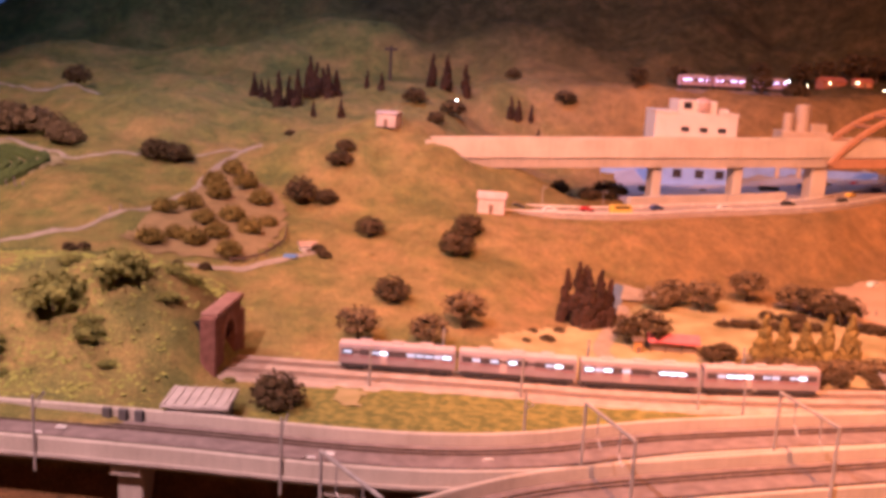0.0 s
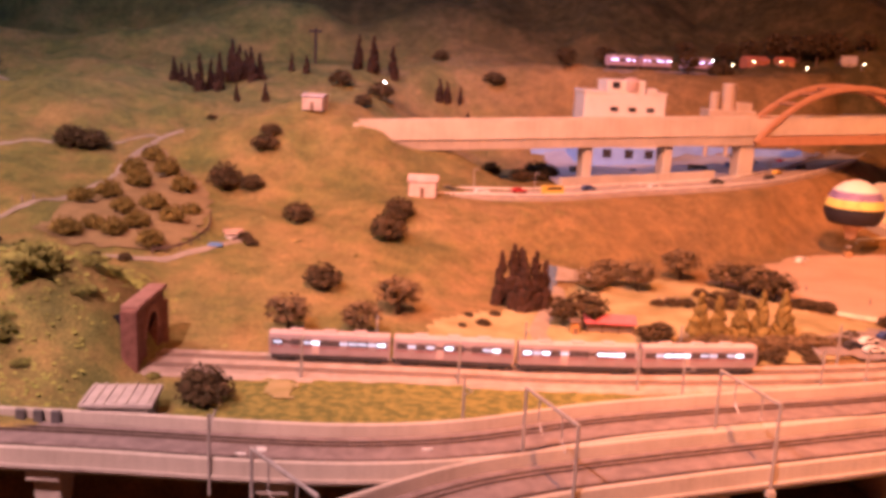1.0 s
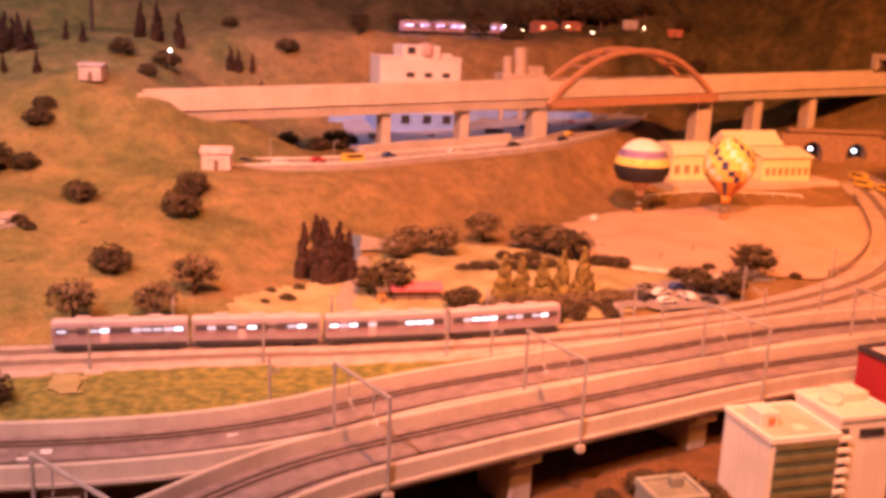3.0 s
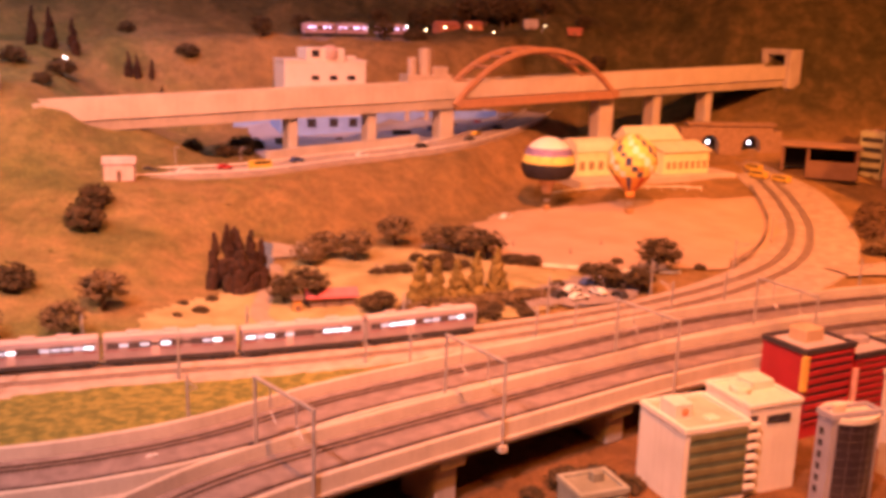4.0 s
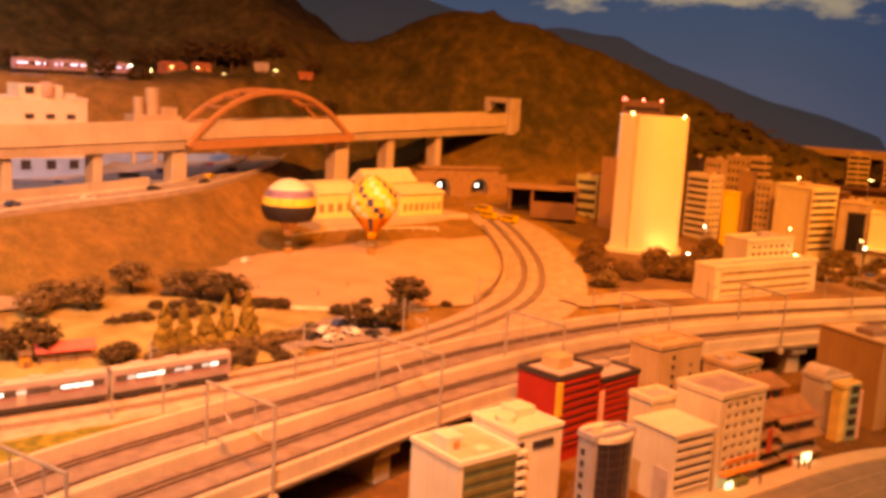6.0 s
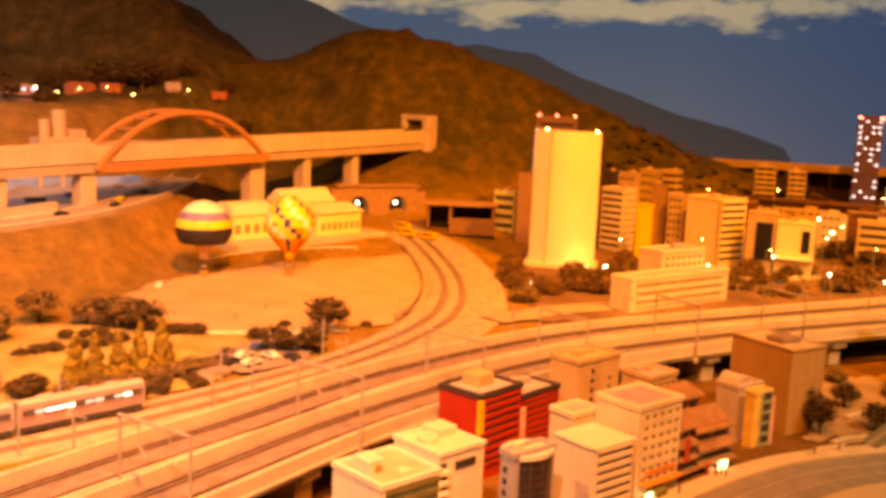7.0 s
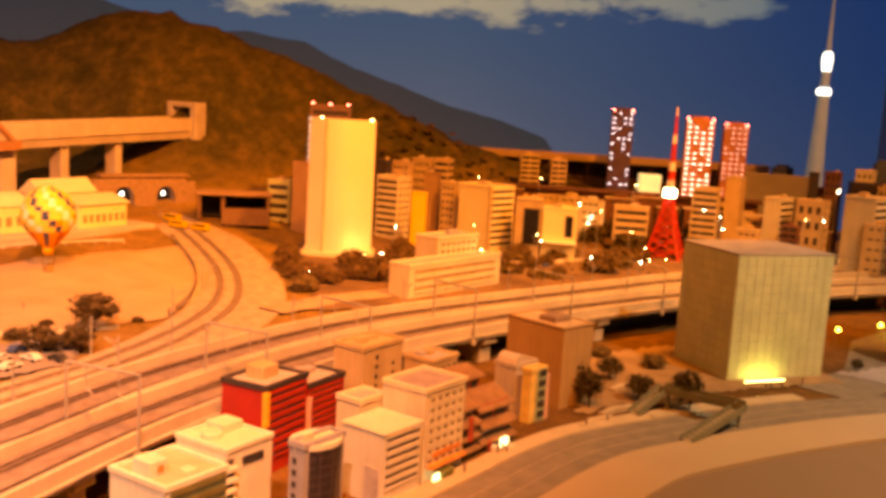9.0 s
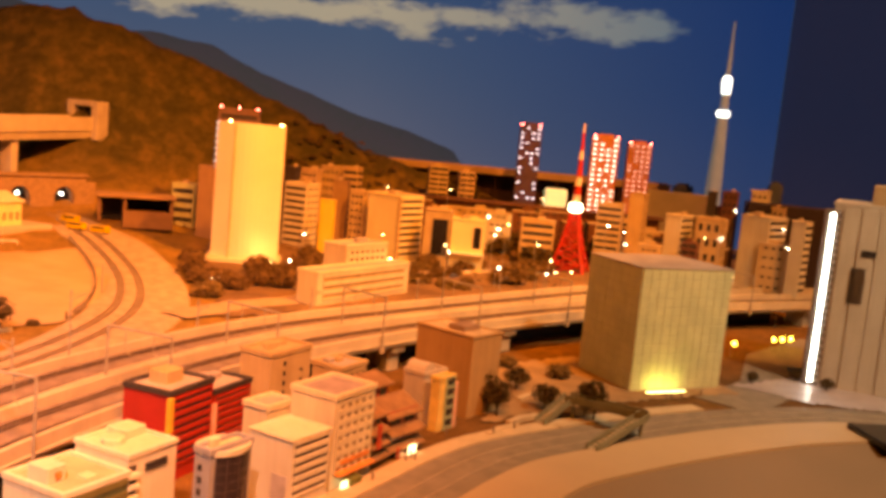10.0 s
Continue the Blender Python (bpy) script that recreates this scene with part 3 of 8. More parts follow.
# ---- upper road along the top of the embankment ----
ROAD = [(-0.06, 3.75), (0.2, 3.765), (0.5, 3.83), (0.80, 3.975), (1.05, 4.07), (1.36, 4.16), (1.67, 4.42), (1.96, 4.73), (2.28, 5.19)]
ROADP = curve_points([(x, y, float(road_z(x))) for x, y in ROAD], 0.04)
bm = bmesh.new()
sweep(bm, ROADP, [(-0.075, -0.06), (0.085, -0.06), (0.085, 0.0), (-0.075, 0.0)])
tagged(part("road", bm, mat("worn_road", (0.42, 0.35, 0.30), (0.32, 0.27, 0.23), 18, 0.9)), "pale worn road along the top of the embankment", "road", kind="structure")

patch("yard", [(0.55, 4.1), (0.95, 4.19), (1.3, 4.25), (1.58, 4.5), (1.86, 4.82), (2.1, 5.14), (1.98, 5.1), (1.7, 4.98), (0.6, 5.02)], mat("yard_paving", (0.36, 0.37, 0.46), (0.28, 0.29, 0.37), 12, 0.8), "pale blue-grey paved yard under the bridge", "ground", 0.014, 0.05)
# low retaining wall behind the road, carrying the bridge piers
bm = bmesh.new()
wall_p = [q for q in ROADP if 0.58 < q[0] < 1.3]
sweep(bm, wall_p, rect(0.10, 0.125, -0.05, 0.042))
tagged(part("retaining_wall", bm, CONCRETE_PALE), "low pale retaining wall behind the upper road", "wall", kind="structure")

# ---- long concrete bridge with a red arch over the road ----
def bridge_line(x):
    return 4.0 + 0.208 * (x + 0.3), 0.455 + 0.034 * x


bridge = empty("road_bridge", None, "long pale concrete bridge with a reddish-brown steel arch", "bridge")
bp = np.array([(x, *bridge_line(x)) for x in np.linspace(-0.30, 3.62, 56)])
bm = bmesh.new()
sweep(bm, bp, [(-0.07, -0.075), (-0.06, -0.118), (0.06, -0.118), (0.07, -0.075), (0.07, -0.03), (-0.07, -0.03)])
part("girder", bm, CONCRETE_PALE, bridge)
for s in (-1, 1):
    bm = bmesh.new()
    a, b = sorted((s * 0.078, s * 0.070))
    sweep(bm, bp, [(a, -0.075), (b, -0.075), (b, -0.002), (a, 0.0)])
    part("parapet", bm, CONCRETE_PALE, bridge)
for x, w in ((0.69, 0.02), (1.05, 0.02), (1.42, 0.036), (2.33, 0.045), (2.66, 0.026), (3.02, 0.022)):
    y, z = bridge_line(x)
    bm = bmesh.new()
    add_box(bm, -w, w, -0.04, 0.04, height(x, y) - 0.05, z - 0.116, 0.004)
    ob = part("pier", bm, CONCRETE_PALE, bridge)
    ob.matrix_basis = Matrix.Translation((x, y, 0)) @ Matrix.Rotation(math.atan(0.208), 4, "Z")
for side in (-0.082, 0.082):
    bm = bmesh.new()
    cx, half, rise = 1.885, 0.455, 0.232
    path = []
    for q in np.linspace(-1, 1, 33):
        x = cx + half * q
        y, z = bridge_line(x)
        path.append((x - 0.203 * side, y + 0.98 * side, z - 0.105 + rise * (1 - abs(q) ** 2.25)))
    for a, b in zip(path, path[1:]):
        add_tube(bm, a, b, 0.0155, 0.0155, 6)
    part("arch_rib", bm, ARCH, bridge)
    bm = bmesh.new()
    for a, b in zip((path[0],), (path[-1],)):
        q = np.array([(x, *bridge_line(x)) for x in np.linspace(a[0], b[0], 12)])
        sweep(bm, q, rect(side * 1.09 - 0.004, side * 1.09 + 0.004, -0.118, -0.078))
    part("tie_beam", bm, ARCH, bridge)
for q in np.linspace(-0.78, 0.78, 9):
    x = 1.885 + 0.455 * q
    y, z = bridge_line(x)
    top = z - 0.105 + 0.232 * (1 - abs(q) ** 2.25)
    bm = bmesh.new()
    add_tube(bm, (x + 0.203 * 0.082, y - 0.98 * 0.082, top), (x - 0.203 * 0.082, y + 0.98 * 0.082, top), 0.009, 0.009, 6)
    part("cross_brace", bm, ARCH, bridge)
# tunnel mouth at the far end of the bridge
y, z = bridge_line(3.55)
bm = bmesh.new()
add_box(bm, -0.105, -0.062, -0.045, 0.05, -0.13, 0.085, 0.004)
add_box(bm, 0.062, 0.105, -0.045, 0.05, -0.13, 0.085, 0.004)
add_box(bm, -0.062, 0.062, -0.045, 0.05, 0.055, 0.085, 0.004)
add_box(bm, -0.064, 0.064, 0.03, 0.048, -0.05, 0.06, 0.0, mi=1)
portal = tagged(part("bridge_portal", bm, (CONCRETE, DARK)), "concrete tunnel portal in the hillside at the bridge end", "tunnel portal")
portal.matrix_basis = Matrix.Translation((3.58, bridge_line(3.58)[0], bridge_line(3.58)[1])) @ Matrix.Rotation(math.atan(0.208) - math.pi / 2, 4, "Z")

# ---- trees and bushes ----
LEAF_DARK = mat("leaf_dark", (0.088, 0.056, 0.028), (0.046, 0.036, 0.018), 60, 0.9, bump=0.5, fine=500, island=0.35)
LEAF_OLIVE = mat("leaf_olive", (0.24, 0.22, 0.055), (0.13, 0.135, 0.038), 60, 0.9, bump=0.5, fine=500, island=0.35)
LEAF_TAN = mat("leaf_tan", (0.18, 0.12, 0.06), (0.10, 0.07, 0.035), 60, 0.9, bump=0.5, fine=500, island=0.35)
LEAF_RUST = mat("leaf_rust", (0.15, 0.09, 0.045), (0.08, 0.05, 0.025), 60, 0.9, bump=0.5, fine=500, island=0.35)
LEAF_GOLD = mat("leaf_gold", (0.21, 0.145, 0.035), (0.11, 0.085, 0.022), 60, 0.9, bump=0.5, fine=500, island=0.35)
LEAF_CYPRESS = mat("leaf_cypress", (0.060, 0.030, 0.020), (0.030, 0.019, 0.013), 60, 0.9, bump=0.5, fine=500, island=0.3)
LEAF_POPLAR = mat("leaf_poplar", (0.22, 0.155, 0.042), (0.13, 0.095, 0.028), 60, 0.9, bump=0.5, fine=500, island=0.25)
BARK = mat("bark", (0.13, 0.085, 0.055), (0.07, 0.045, 0.03), 90, 0.9, bump=0.5)


def add_clump(bm, c, r, squash=0.85):
    """A crumpled tuft of foam foliage."""
    geo = bmesh.ops.create_icosphere(bm, subdivisions=1, radius=1)
    ph = random.random() * 50
    for v in geo["verts"]:
        k = r * (0.72 + 0.55 * random.random())
        v.co = Vector((c[0] + v.co.x * k, c[1] + v.co.y * k, c[2] + v.co.z * k * squash))


def add_flecks(bm, spots, size):
    for c in spots:
        a, b = Vector((random.uniform(-1, 1), random.uniform(-1, 1), random.uniform(-1, 1))).normalized(), Vector((random.uniform(-1, 1), random.uniform(-1, 1), random.uniform(-1, 1))).normalized()
        c = Vector(c)
        s = size * random.uniform(0.6, 1.4)
        bm.faces.new([bm.verts.new(c + q * s) for q in (a, b, -a * 0.8, -b * 0.7)])


def crown(kind):
    """Foliage of unit radius (half width), standing on z = 0."""
    bm = bmesh.new()
    flecks = []
    if kind == "bush":
        for _ in range(44):
            a, q = random.random() * 6.283, random.random()
            rr = 0.78 * math.sqrt(q)
            z = 0.35 + 0.75 * random.random() * math.sqrt(max(0.05, 1 - rr * rr))
            add_clump(bm, (rr * math.cos(a), rr * math.sin(a), z), random.uniform(0.16, 0.30))
        for _ in range(520):
            d = Vector((random.gauss(0, 1), random.gauss(0, 1), abs(random.gauss(0, 1)))).normalized() * random.uniform(0.72, 1.12)
            flecks.append((d.x, d.y, 0.35 + d.z * 0.95))
    elif kind == "tree":
        for _ in range(46):
            a, q = random.random() * 6.283, random.random()
            rr = 0.8 * math.sqrt(q)
            z = 1.25 + random.uniform(-0.5, 0.75) * math.sqrt(max(0.05, 1 - rr * rr))
            add_clump(bm, (rr * math.cos(a), rr * math.sin(a), z), random.uniform(0.14, 0.27), 0.75)
        for _ in range(520):
            d = Vector((random.gauss(0, 1), random.gauss(0, 1), random.gauss(0, 0.8))).normalized() * random.uniform(0.7, 1.15)
            flecks.append((d.x, d.y, 1.3 + d.z * 0.75))
    elif kind == "poplar":
        for k in range(30):
            z = 0.3 + 3.4 * k / 29
            w = 0.8 * (1 - ((z - 1.3) / 2.9) ** 2) if z > 1.3 else 0.8 * (0.6 + 0.4 * z / 1.3)
            a = random.random() * 6.283
            add_clump(bm, (0.45 * w * math.cos(a), 0.45 * w * math.sin(a), z), max(0.16, 0.55 * w), 1.3)
        for _ in range(120):
            z = random.uniform(0.2, 3.6)
            w = 0.95 * max(0.15, 1 - (max(0, z - 1.0) / 2.9) ** 1.6)
            a = random.random() * 6.283
            flecks.append((w * math.cos(a), w * math.sin(a), z))
    elif kind == "cypress":
        for k in range(26):
            z = 0.15 + 4.0 * k / 25
            w = 0.85 * (1 - z / 4.5) + 0.08
            a = random.random() * 6.283
            add_clump(bm, (0.4 * w * math.cos(a), 0.4 * w * math.sin(a), z), 0.62 * w + 0.08, 1.5)
        for _ in range(110):
            z = random.uniform(0.1, 4.0)
            w = (1 - z / 4.5) * 1.0
            a = random.random() * 6.283
            flecks.append((w * math.cos(a), w * math.sin(a), z))
    add_flecks(bm, flecks, 0.085)
    return bm


def trunk(kind):
    bm = bmesh.new()
    if kind == "tree":
        add_tube(bm, (0, 0, -0.2), (0.03, 0.02, 0.75), 0.11, 0.07, 6)
        for k in range(4):
            a = 1.57 * k + 0.4
            add_tube(bm, (0.03, 0.02, 0.65), (0.5 * math.cos(a), 0.5 * math.sin(a), 1.25), 0.055, 0.03, 5)
    else:
        add_tube(bm, (0, 0, -0.3), (0, 0, 0.7), 0.13, 0.07, 6)
        for k in range(3):
            a = 2.1 * k + 0.4
            add_tube(bm, (0, 0, 0.3), (0.35 * math.cos(a), 0.35 * math.sin(a), 0.75), 0.06, 0.03, 5)
    return bm


TREE_KINDS = {}


def plant(kind, leaf, spots, label, group, name, category, tall=1.0, z=None):
    """Trees of one kind at (x, y, half width): three grown shapes, the rest copies of them."""
    key = (kind, leaf.name)
    made = []
    for k, (x, y, r) in enumerate(spots):
        zz = (surface(x, y) if z is None else z) - 0.002
        m = Matrix.Translation((x, y, zz)) @ Matrix.Rotation(random.random() * 6.283, 4, "Z") @ Matrix.Diagonal((1.18 * r, 1.18 * r * random.uniform(0.9, 1.1), 1.18 * r * tall * random.uniform(0.88, 1.12), 1))
        pool = TREE_KINDS.setdefault(key, [])
        if len(pool) < 3:
            ob = empty(name, m, label, category, group)
            part("trunk", trunk(kind), BARK, ob)
            part("crown", crown(kind), leaf, ob)
            pool.append(ob)
        else:
            src = random.choice(pool)
            ob = src.copy()
            scene.collection.objects.link(ob)
            ob.name, ob.matrix_basis = name, m
            tagged(ob, label, category, group)
            for c in src.children:
                o = c.copy()
                scene.collection.objects.link(o)
                o.parent = ob
        made.append(ob)
    return made


plant("bush", LEAF_DARK, [(-1.37, 3.84, 0.052), (-1.29, 3.85, 0.057), (-0.72, 3.58, 0.057), (-0.62, 3.57, 0.038), (-0.612, 3.79, 0.044), (-0.60, 3.87, 0.035), (-0.42, 3.3, 0.05), (-0.11, 3.18, 0.052), (-0.08, 3.38, 0.047), (-0.28, 2.78, 0.046), (-2.12, 4.83, 0.06)], "dark round bush on the hillside turf", "bushes on the hillside", "bush", "bush")
plant("bush", LEAF_TAN, [(-2.02, 4.14, 0.085), (-1.90, 4.08, 0.06), (-2.2, 4.3, 0.07), (-1.76, 3.92, 0.055), (-1.83, 3.98, 0.05), (-2.12, 4.12, 0.07)], "brownish bush beside the terraced field", "bushes by the terrace", "bush", "bush")
plant("tree", LEAF_TAN, [(-0.06, 2.67, 0.053), (-0.15, 2.5, 0.044), (-0.34, 2.49, 0.047)], "brownish broadleaf tree beside the railway", "trees beside the railway", "tree", "tree", 0.9)
plant("bush", LEAF_OLIVE, [(-1.03, 2.19, 0.072), (-0.89, 2.24, 0.064), (-1.16, 2.05, 0.06), (-0.91, 2.1, 0.034), (-0.08, 2.48, 0.024), (-0.6, 2.17, 0.014)], "olive green shrub on the tunnel spur", "shrubs on the spur", "shrub", "bush", 0.7)
plant("bush", LEAF_DARK, [(-0.45, 2.02, 0.05)], "round dark bush beside the viaduct", "trees beside the railway", "bush", "bush")
spur = random.Random(5)
plant("bush", LEAF_OLIVE, [(spur.uniform(-1.6, -0.74), spur.uniform(1.93, 2.5), spur.uniform(0.014, 0.034)) for _ in range(22)], "low olive ground shrub on the overgrown spur", "ground shrubs on the spur", "shrub", "bush", 0.5)
plant("cypress", LEAF_CYPRESS, [(-1.272, 5.04, 0.026), (-1.23, 5.02, 0.022), (-1.187, 5.0, 0.024), (-1.115, 4.91, 0.034), (-1.079, 5.0, 0.028), (-1.022, 4.94, 0.034), (-0.982, 5.05, 0.036), (-0.943, 5.03, 0.034), (-0.915, 5.06, 0.03), (-0.884, 5.03, 0.03), (-0.849, 5.08, 0.03), (-0.90, 4.73, 0.016), (-0.74, 4.59, 0.02), (-0.7, 5.18, 0.018), (-0.62, 5.15, 0.021), (-0.36, 5.26, 0.034), (-0.28, 5.22, 0.034), (-0.18, 5.23, 0.034), (0.07, 5.18, 0.024), (0.11, 5.19, 0.021), (0.18, 5.21, 0.018), (0.22, 5.11, 0.021), (0.28, 5.09, 0.018)], "slender dark cypress on the hilltop", "cypresses on the hilltop", "cypress", "tree", 1.0)
plant("bush", LEAF_DARK, [(-0.42, 4.89, 0.052), (-0.22, 4.83, 0.056), (-0.29, 4.62, 0.038), (0.36, 5.3, 0.05), (0.08, 5.73, 0.04), (0.5, 5.09, 0.042), (1.63, 5.5, 0.057)], "dark bush on the upper slope", "bushes on the upper slope", "bush", "bush")
plant("bush", LEAF_GOLD, [(-1.03, 3.76, 0.039), (-1.07, 3.64, 0.039), (-0.94, 3.61, 0.039), (-1.0, 3.47, 0.039), (-0.85, 3.49, 0.039), (-1.14, 3.28, 0.037), (-1.07, 3.35, 0.039), (-0.91, 3.31, 0.041), (-0.98, 3.21, 0.036), (-0.78, 3.3, 0.032), (-1.04, 3.09, 0.03), (-0.96, 3.04, 0.037), (-0.9, 3.1, 0.037), (-0.81, 3.17, 0.037), (-1.1, 3.02, 0.039), (-0.82, 2.95, 0.039)], "small golden-green orchard tree in a planted row", "orchard trees", "orchard_tree", "tree", 1.1)
plant("cypress", LEAF_CYPRESS, [(0.245, 2.90, 0.03), (0.275, 2.85, 0.034), (0.305, 2.83, 0.034), (0.34, 2.85, 0.034), (0.372, 2.86, 0.032), (0.30, 2.90, 0.034)], "tall dark cypress in a tight cluster at the slope foot", "valley cypresses", "cypress", "tree", 1.05)
plant("bush", LEAF_DARK, [(0.1, 2.37, 0.019), (0.14, 2.37, 0.021), (0.18, 2.37, 0.022), (0.21, 2.37, 0.017), (0.29, 2.36, 0.02), (0.32, 2.36, 0.021), (0.36, 2.36, 0.02), (0.4, 2.37, 0.018), (0.47, 2.37, 0.021), (0.51, 2.38, 0.022), (0.55, 2.38, 0.022), (0.64, 2.41, 0.026), (0.69, 2.41, 0.028), (0.74, 2.42, 0.028), (0.8, 2.43, 0.029), (0.86, 2.44, 0.028), (0.92, 2.45, 0.026)], "dark clipped hedge bush along the railway", "hedge along the railway", "hedge_bush", "hedge", 0.95)
plant("cypress", LEAF_POPLAR, [(0.763, 2.585, 0.036), (0.818, 2.597, 0.034), (0.883, 2.61, 0.036), (0.944, 2.622, 0.036), (1.012, 2.636, 0.037)], "olive green pointed poplar in a row", "poplar row", "poplar", "tree", 0.72)
plant("bush", LEAF_TAN, [(0.72, 2.53, 0.032), (0.775, 2.535, 0.036), (0.83, 2.54, 0.034), (0.89, 2.535, 0.038), (0.95, 2.55, 0.036), (1.01, 2.55, 0.034), (1.07, 2.575, 0.034), (1.125, 2.59, 0.028), (0.99, 2.59, 0.03)], "low brown-olive shrub before the poplar row", "shrubs before the poplars", "shrub", "bush", 0.75)
plant("tree", LEAF_TAN, [(0.62, 3.17, 0.05), (0.71, 3.12, 0.05), (0.9, 3.31, 0.055), (0.56, 3.10, 0.045), (1.02, 3.22, 0.045), (1.11, 3.12, 0.05)], "brown thin-crowned broadleaf tree in the park", "park trees", "tree", "tree", 0.85)
plant("tree", LEAF_DARK, [ (0.465, 2.67, 0.05), (0.41, 2.70, 0.04), (0.62, 2.56, 0.03), (0.66, 2.58, 0.03), (1.08, 3.16, 0.05), (1.14, 3.06, 0.052), (1.62, 2.76, 0.055), (1.36, 2.62, 0.04), (1.45, 2.58, 0.04)], "dark broadleaf tree in the park", "park trees", "tree", "tree", 0.85)
plant("bush", LEAF_DARK, [(0.742, 2.957, 0.022), (0.785, 2.954, 0.024), (0.828, 2.951, 0.026), (0.903, 2.942, 0.028), (0.955, 2.943, 0.028), (1.021, 2.96, 0.026), (1.184, 2.983, 0.026), (1.232, 2.995, 0.026), (0.70, 2.515, 0.02), (0.754, 2.50, 0.018), (0.80, 2.49, 0.02), (0.96, 2.50, 0.02), (1.03, 2.50, 0.02), (1.026, 2.443, 0.024), (0.849, 2.42, 0.022), (0.91, 3.08, 0.024), (1.0, 3.06, 0.028), (0.96, 3.07, 0.022), (1.21, 2.99, 0.028), (1.27, 2.97, 0.028), (1.4, 2.81, 0.03), (1.79, 2.78, 0.019), (0.74, 2.535, 0.018), (0.80, 2.545, 0.02), (0.86, 2.55, 0.019), (0.93, 2.56, 0.02), (1.0, 2.575, 0.018), (0.18, 2.66, 0.02), (0.14, 2.72, 0.013), (0.22, 2.76, 0.016), (0.12, 2.62, 0.012), (1.18, 2.62, 0.022), (1.23, 2.68, 0.02), (1.55, 2.9, 0.02)], "low dark shrub in the park", "park shrubs", "shrub", "bush", 0.8)


# ---- foam undergrowth and turf tufts over the slopes ----
OCTA = [(1, 0, 0), (0, 1, 0), (-1, 0, 0), (0, -1, 0), (0, 0, 1)]
OFACE = [(0, 1, 4), (1, 2, 4), (2, 3, 4), (3, 0, 4)]


def undergrowth(name, label, category, leaf, count, xr, yr, lo, hi, keep, seed, squash=0.8):
    """Crumpled tufts of foam scattered over a stretch of the land, in one mesh."""
    rg = random.Random(seed)
    vs, fs = [], []
    tries = 0
    while count and tries < 60000:
        tries += 1
        x, y = rg.uniform(*xr), rg.uniform(*yr)
        if not keep(x, y) or noise.noise((x * 3.1, y * 3.1, seed)) < rg.uniform(-0.45, 0.25):
            continue
        count -= 1
        z = surface(x, y)
        for _ in range(rg.choice((1, 2, 3))):
            r = lo + (hi - lo) * rg.random() ** 2
            ox, oy, a = x + rg.gauss(0, r), y + rg.gauss(0, r), rg.random() * 6.28
            base = len(vs)
            for p in OCTA:
                k = r * rg.uniform(0.6, 1.3)
                vs.append((ox + (p[0] * math.cos(a) - p[1] * math.sin(a)) * k, oy + (p[0] * math.sin(a) + p[1] * math.cos(a)) * k, z - r * 0.25 + p[2] * k * squash + (0 if p[2] else rg.uniform(0, 0.3) * r)))
            fs += [tuple(base + i for i in f) for f in OFACE]
    me = bpy.data.meshes.new(name)
    me.from_pydata(vs, [], fs)
    me.materials.append(leaf)
    me.polygons.foreach_set("use_smooth", [True] * len(me.polygons))
    return tagged(new(name, me), label, category, kind="stuff")


def off_ways(x, y):
    """Clear of the orchard, the field, the park and the tracks."""
    return not (-1.25 < x < -0.72 and 2.8 < y < 3.5) and not (x > -0.05 and y < 3.35 - 0.0 * x) and y > 2.34


SPUR_LEAF = mat("leaf_spur", (0.36, 0.35, 0.08), (0.22, 0.24, 0.055), 20, 0.95, bump=0.5, fine=500, island=0.15)
TUFT = mat("turf_tuft", (0.27, 0.235, 0.07), (0.16, 0.15, 0.045), 20, 0.95, bump=0.4, fine=500, island=0.4)
WOODS = mat("woods_canopy", (0.092, 0.072, 0.036), (0.06, 0.05, 0.025), 12, 0.95, bump=0.4, fine=300, island=0.25)
undergrowth("spur_undergrowth", "soft olive foam undergrowth covering the western spur", "undergrowth", SPUR_LEAF, 5200, (-1.9, -0.66), (1.93, 2.8), 0.002, 0.008, lambda x, y: not (x > -0.72 and 1.86 < y < 2.45) and y < 2.55 + 0.2 * abs(x), 3)
undergrowth("turf_tufts", "small dry turf tufts on the western hillside", "grass", TUFT, 2600, (-2.4, 0.6), (2.4, 5.6), 0.003, 0.010, off_ways, 5, 0.6)
undergrowth("turf_tufts", "small dry turf tufts on the slope below the road", "grass", TUFT, 350, (0.1, 1.6), (3.2, 3.9), 0.003, 0.008, lambda x, y: y > 3.32 + 0.0 * x and y > 2.75 + 0.62 * x, 6, 0.6)
undergrowth("canopy", "brown-green foam scrub on the mountain", "woods", WOODS, 2600, (-2.6, 5.2), (4.6, 8.0), 0.004, 0.012, lambda x, y: 0.5 * x + 0.86 * y > 5.35 and surface(x, y) > 0.1, 7, 0.7)

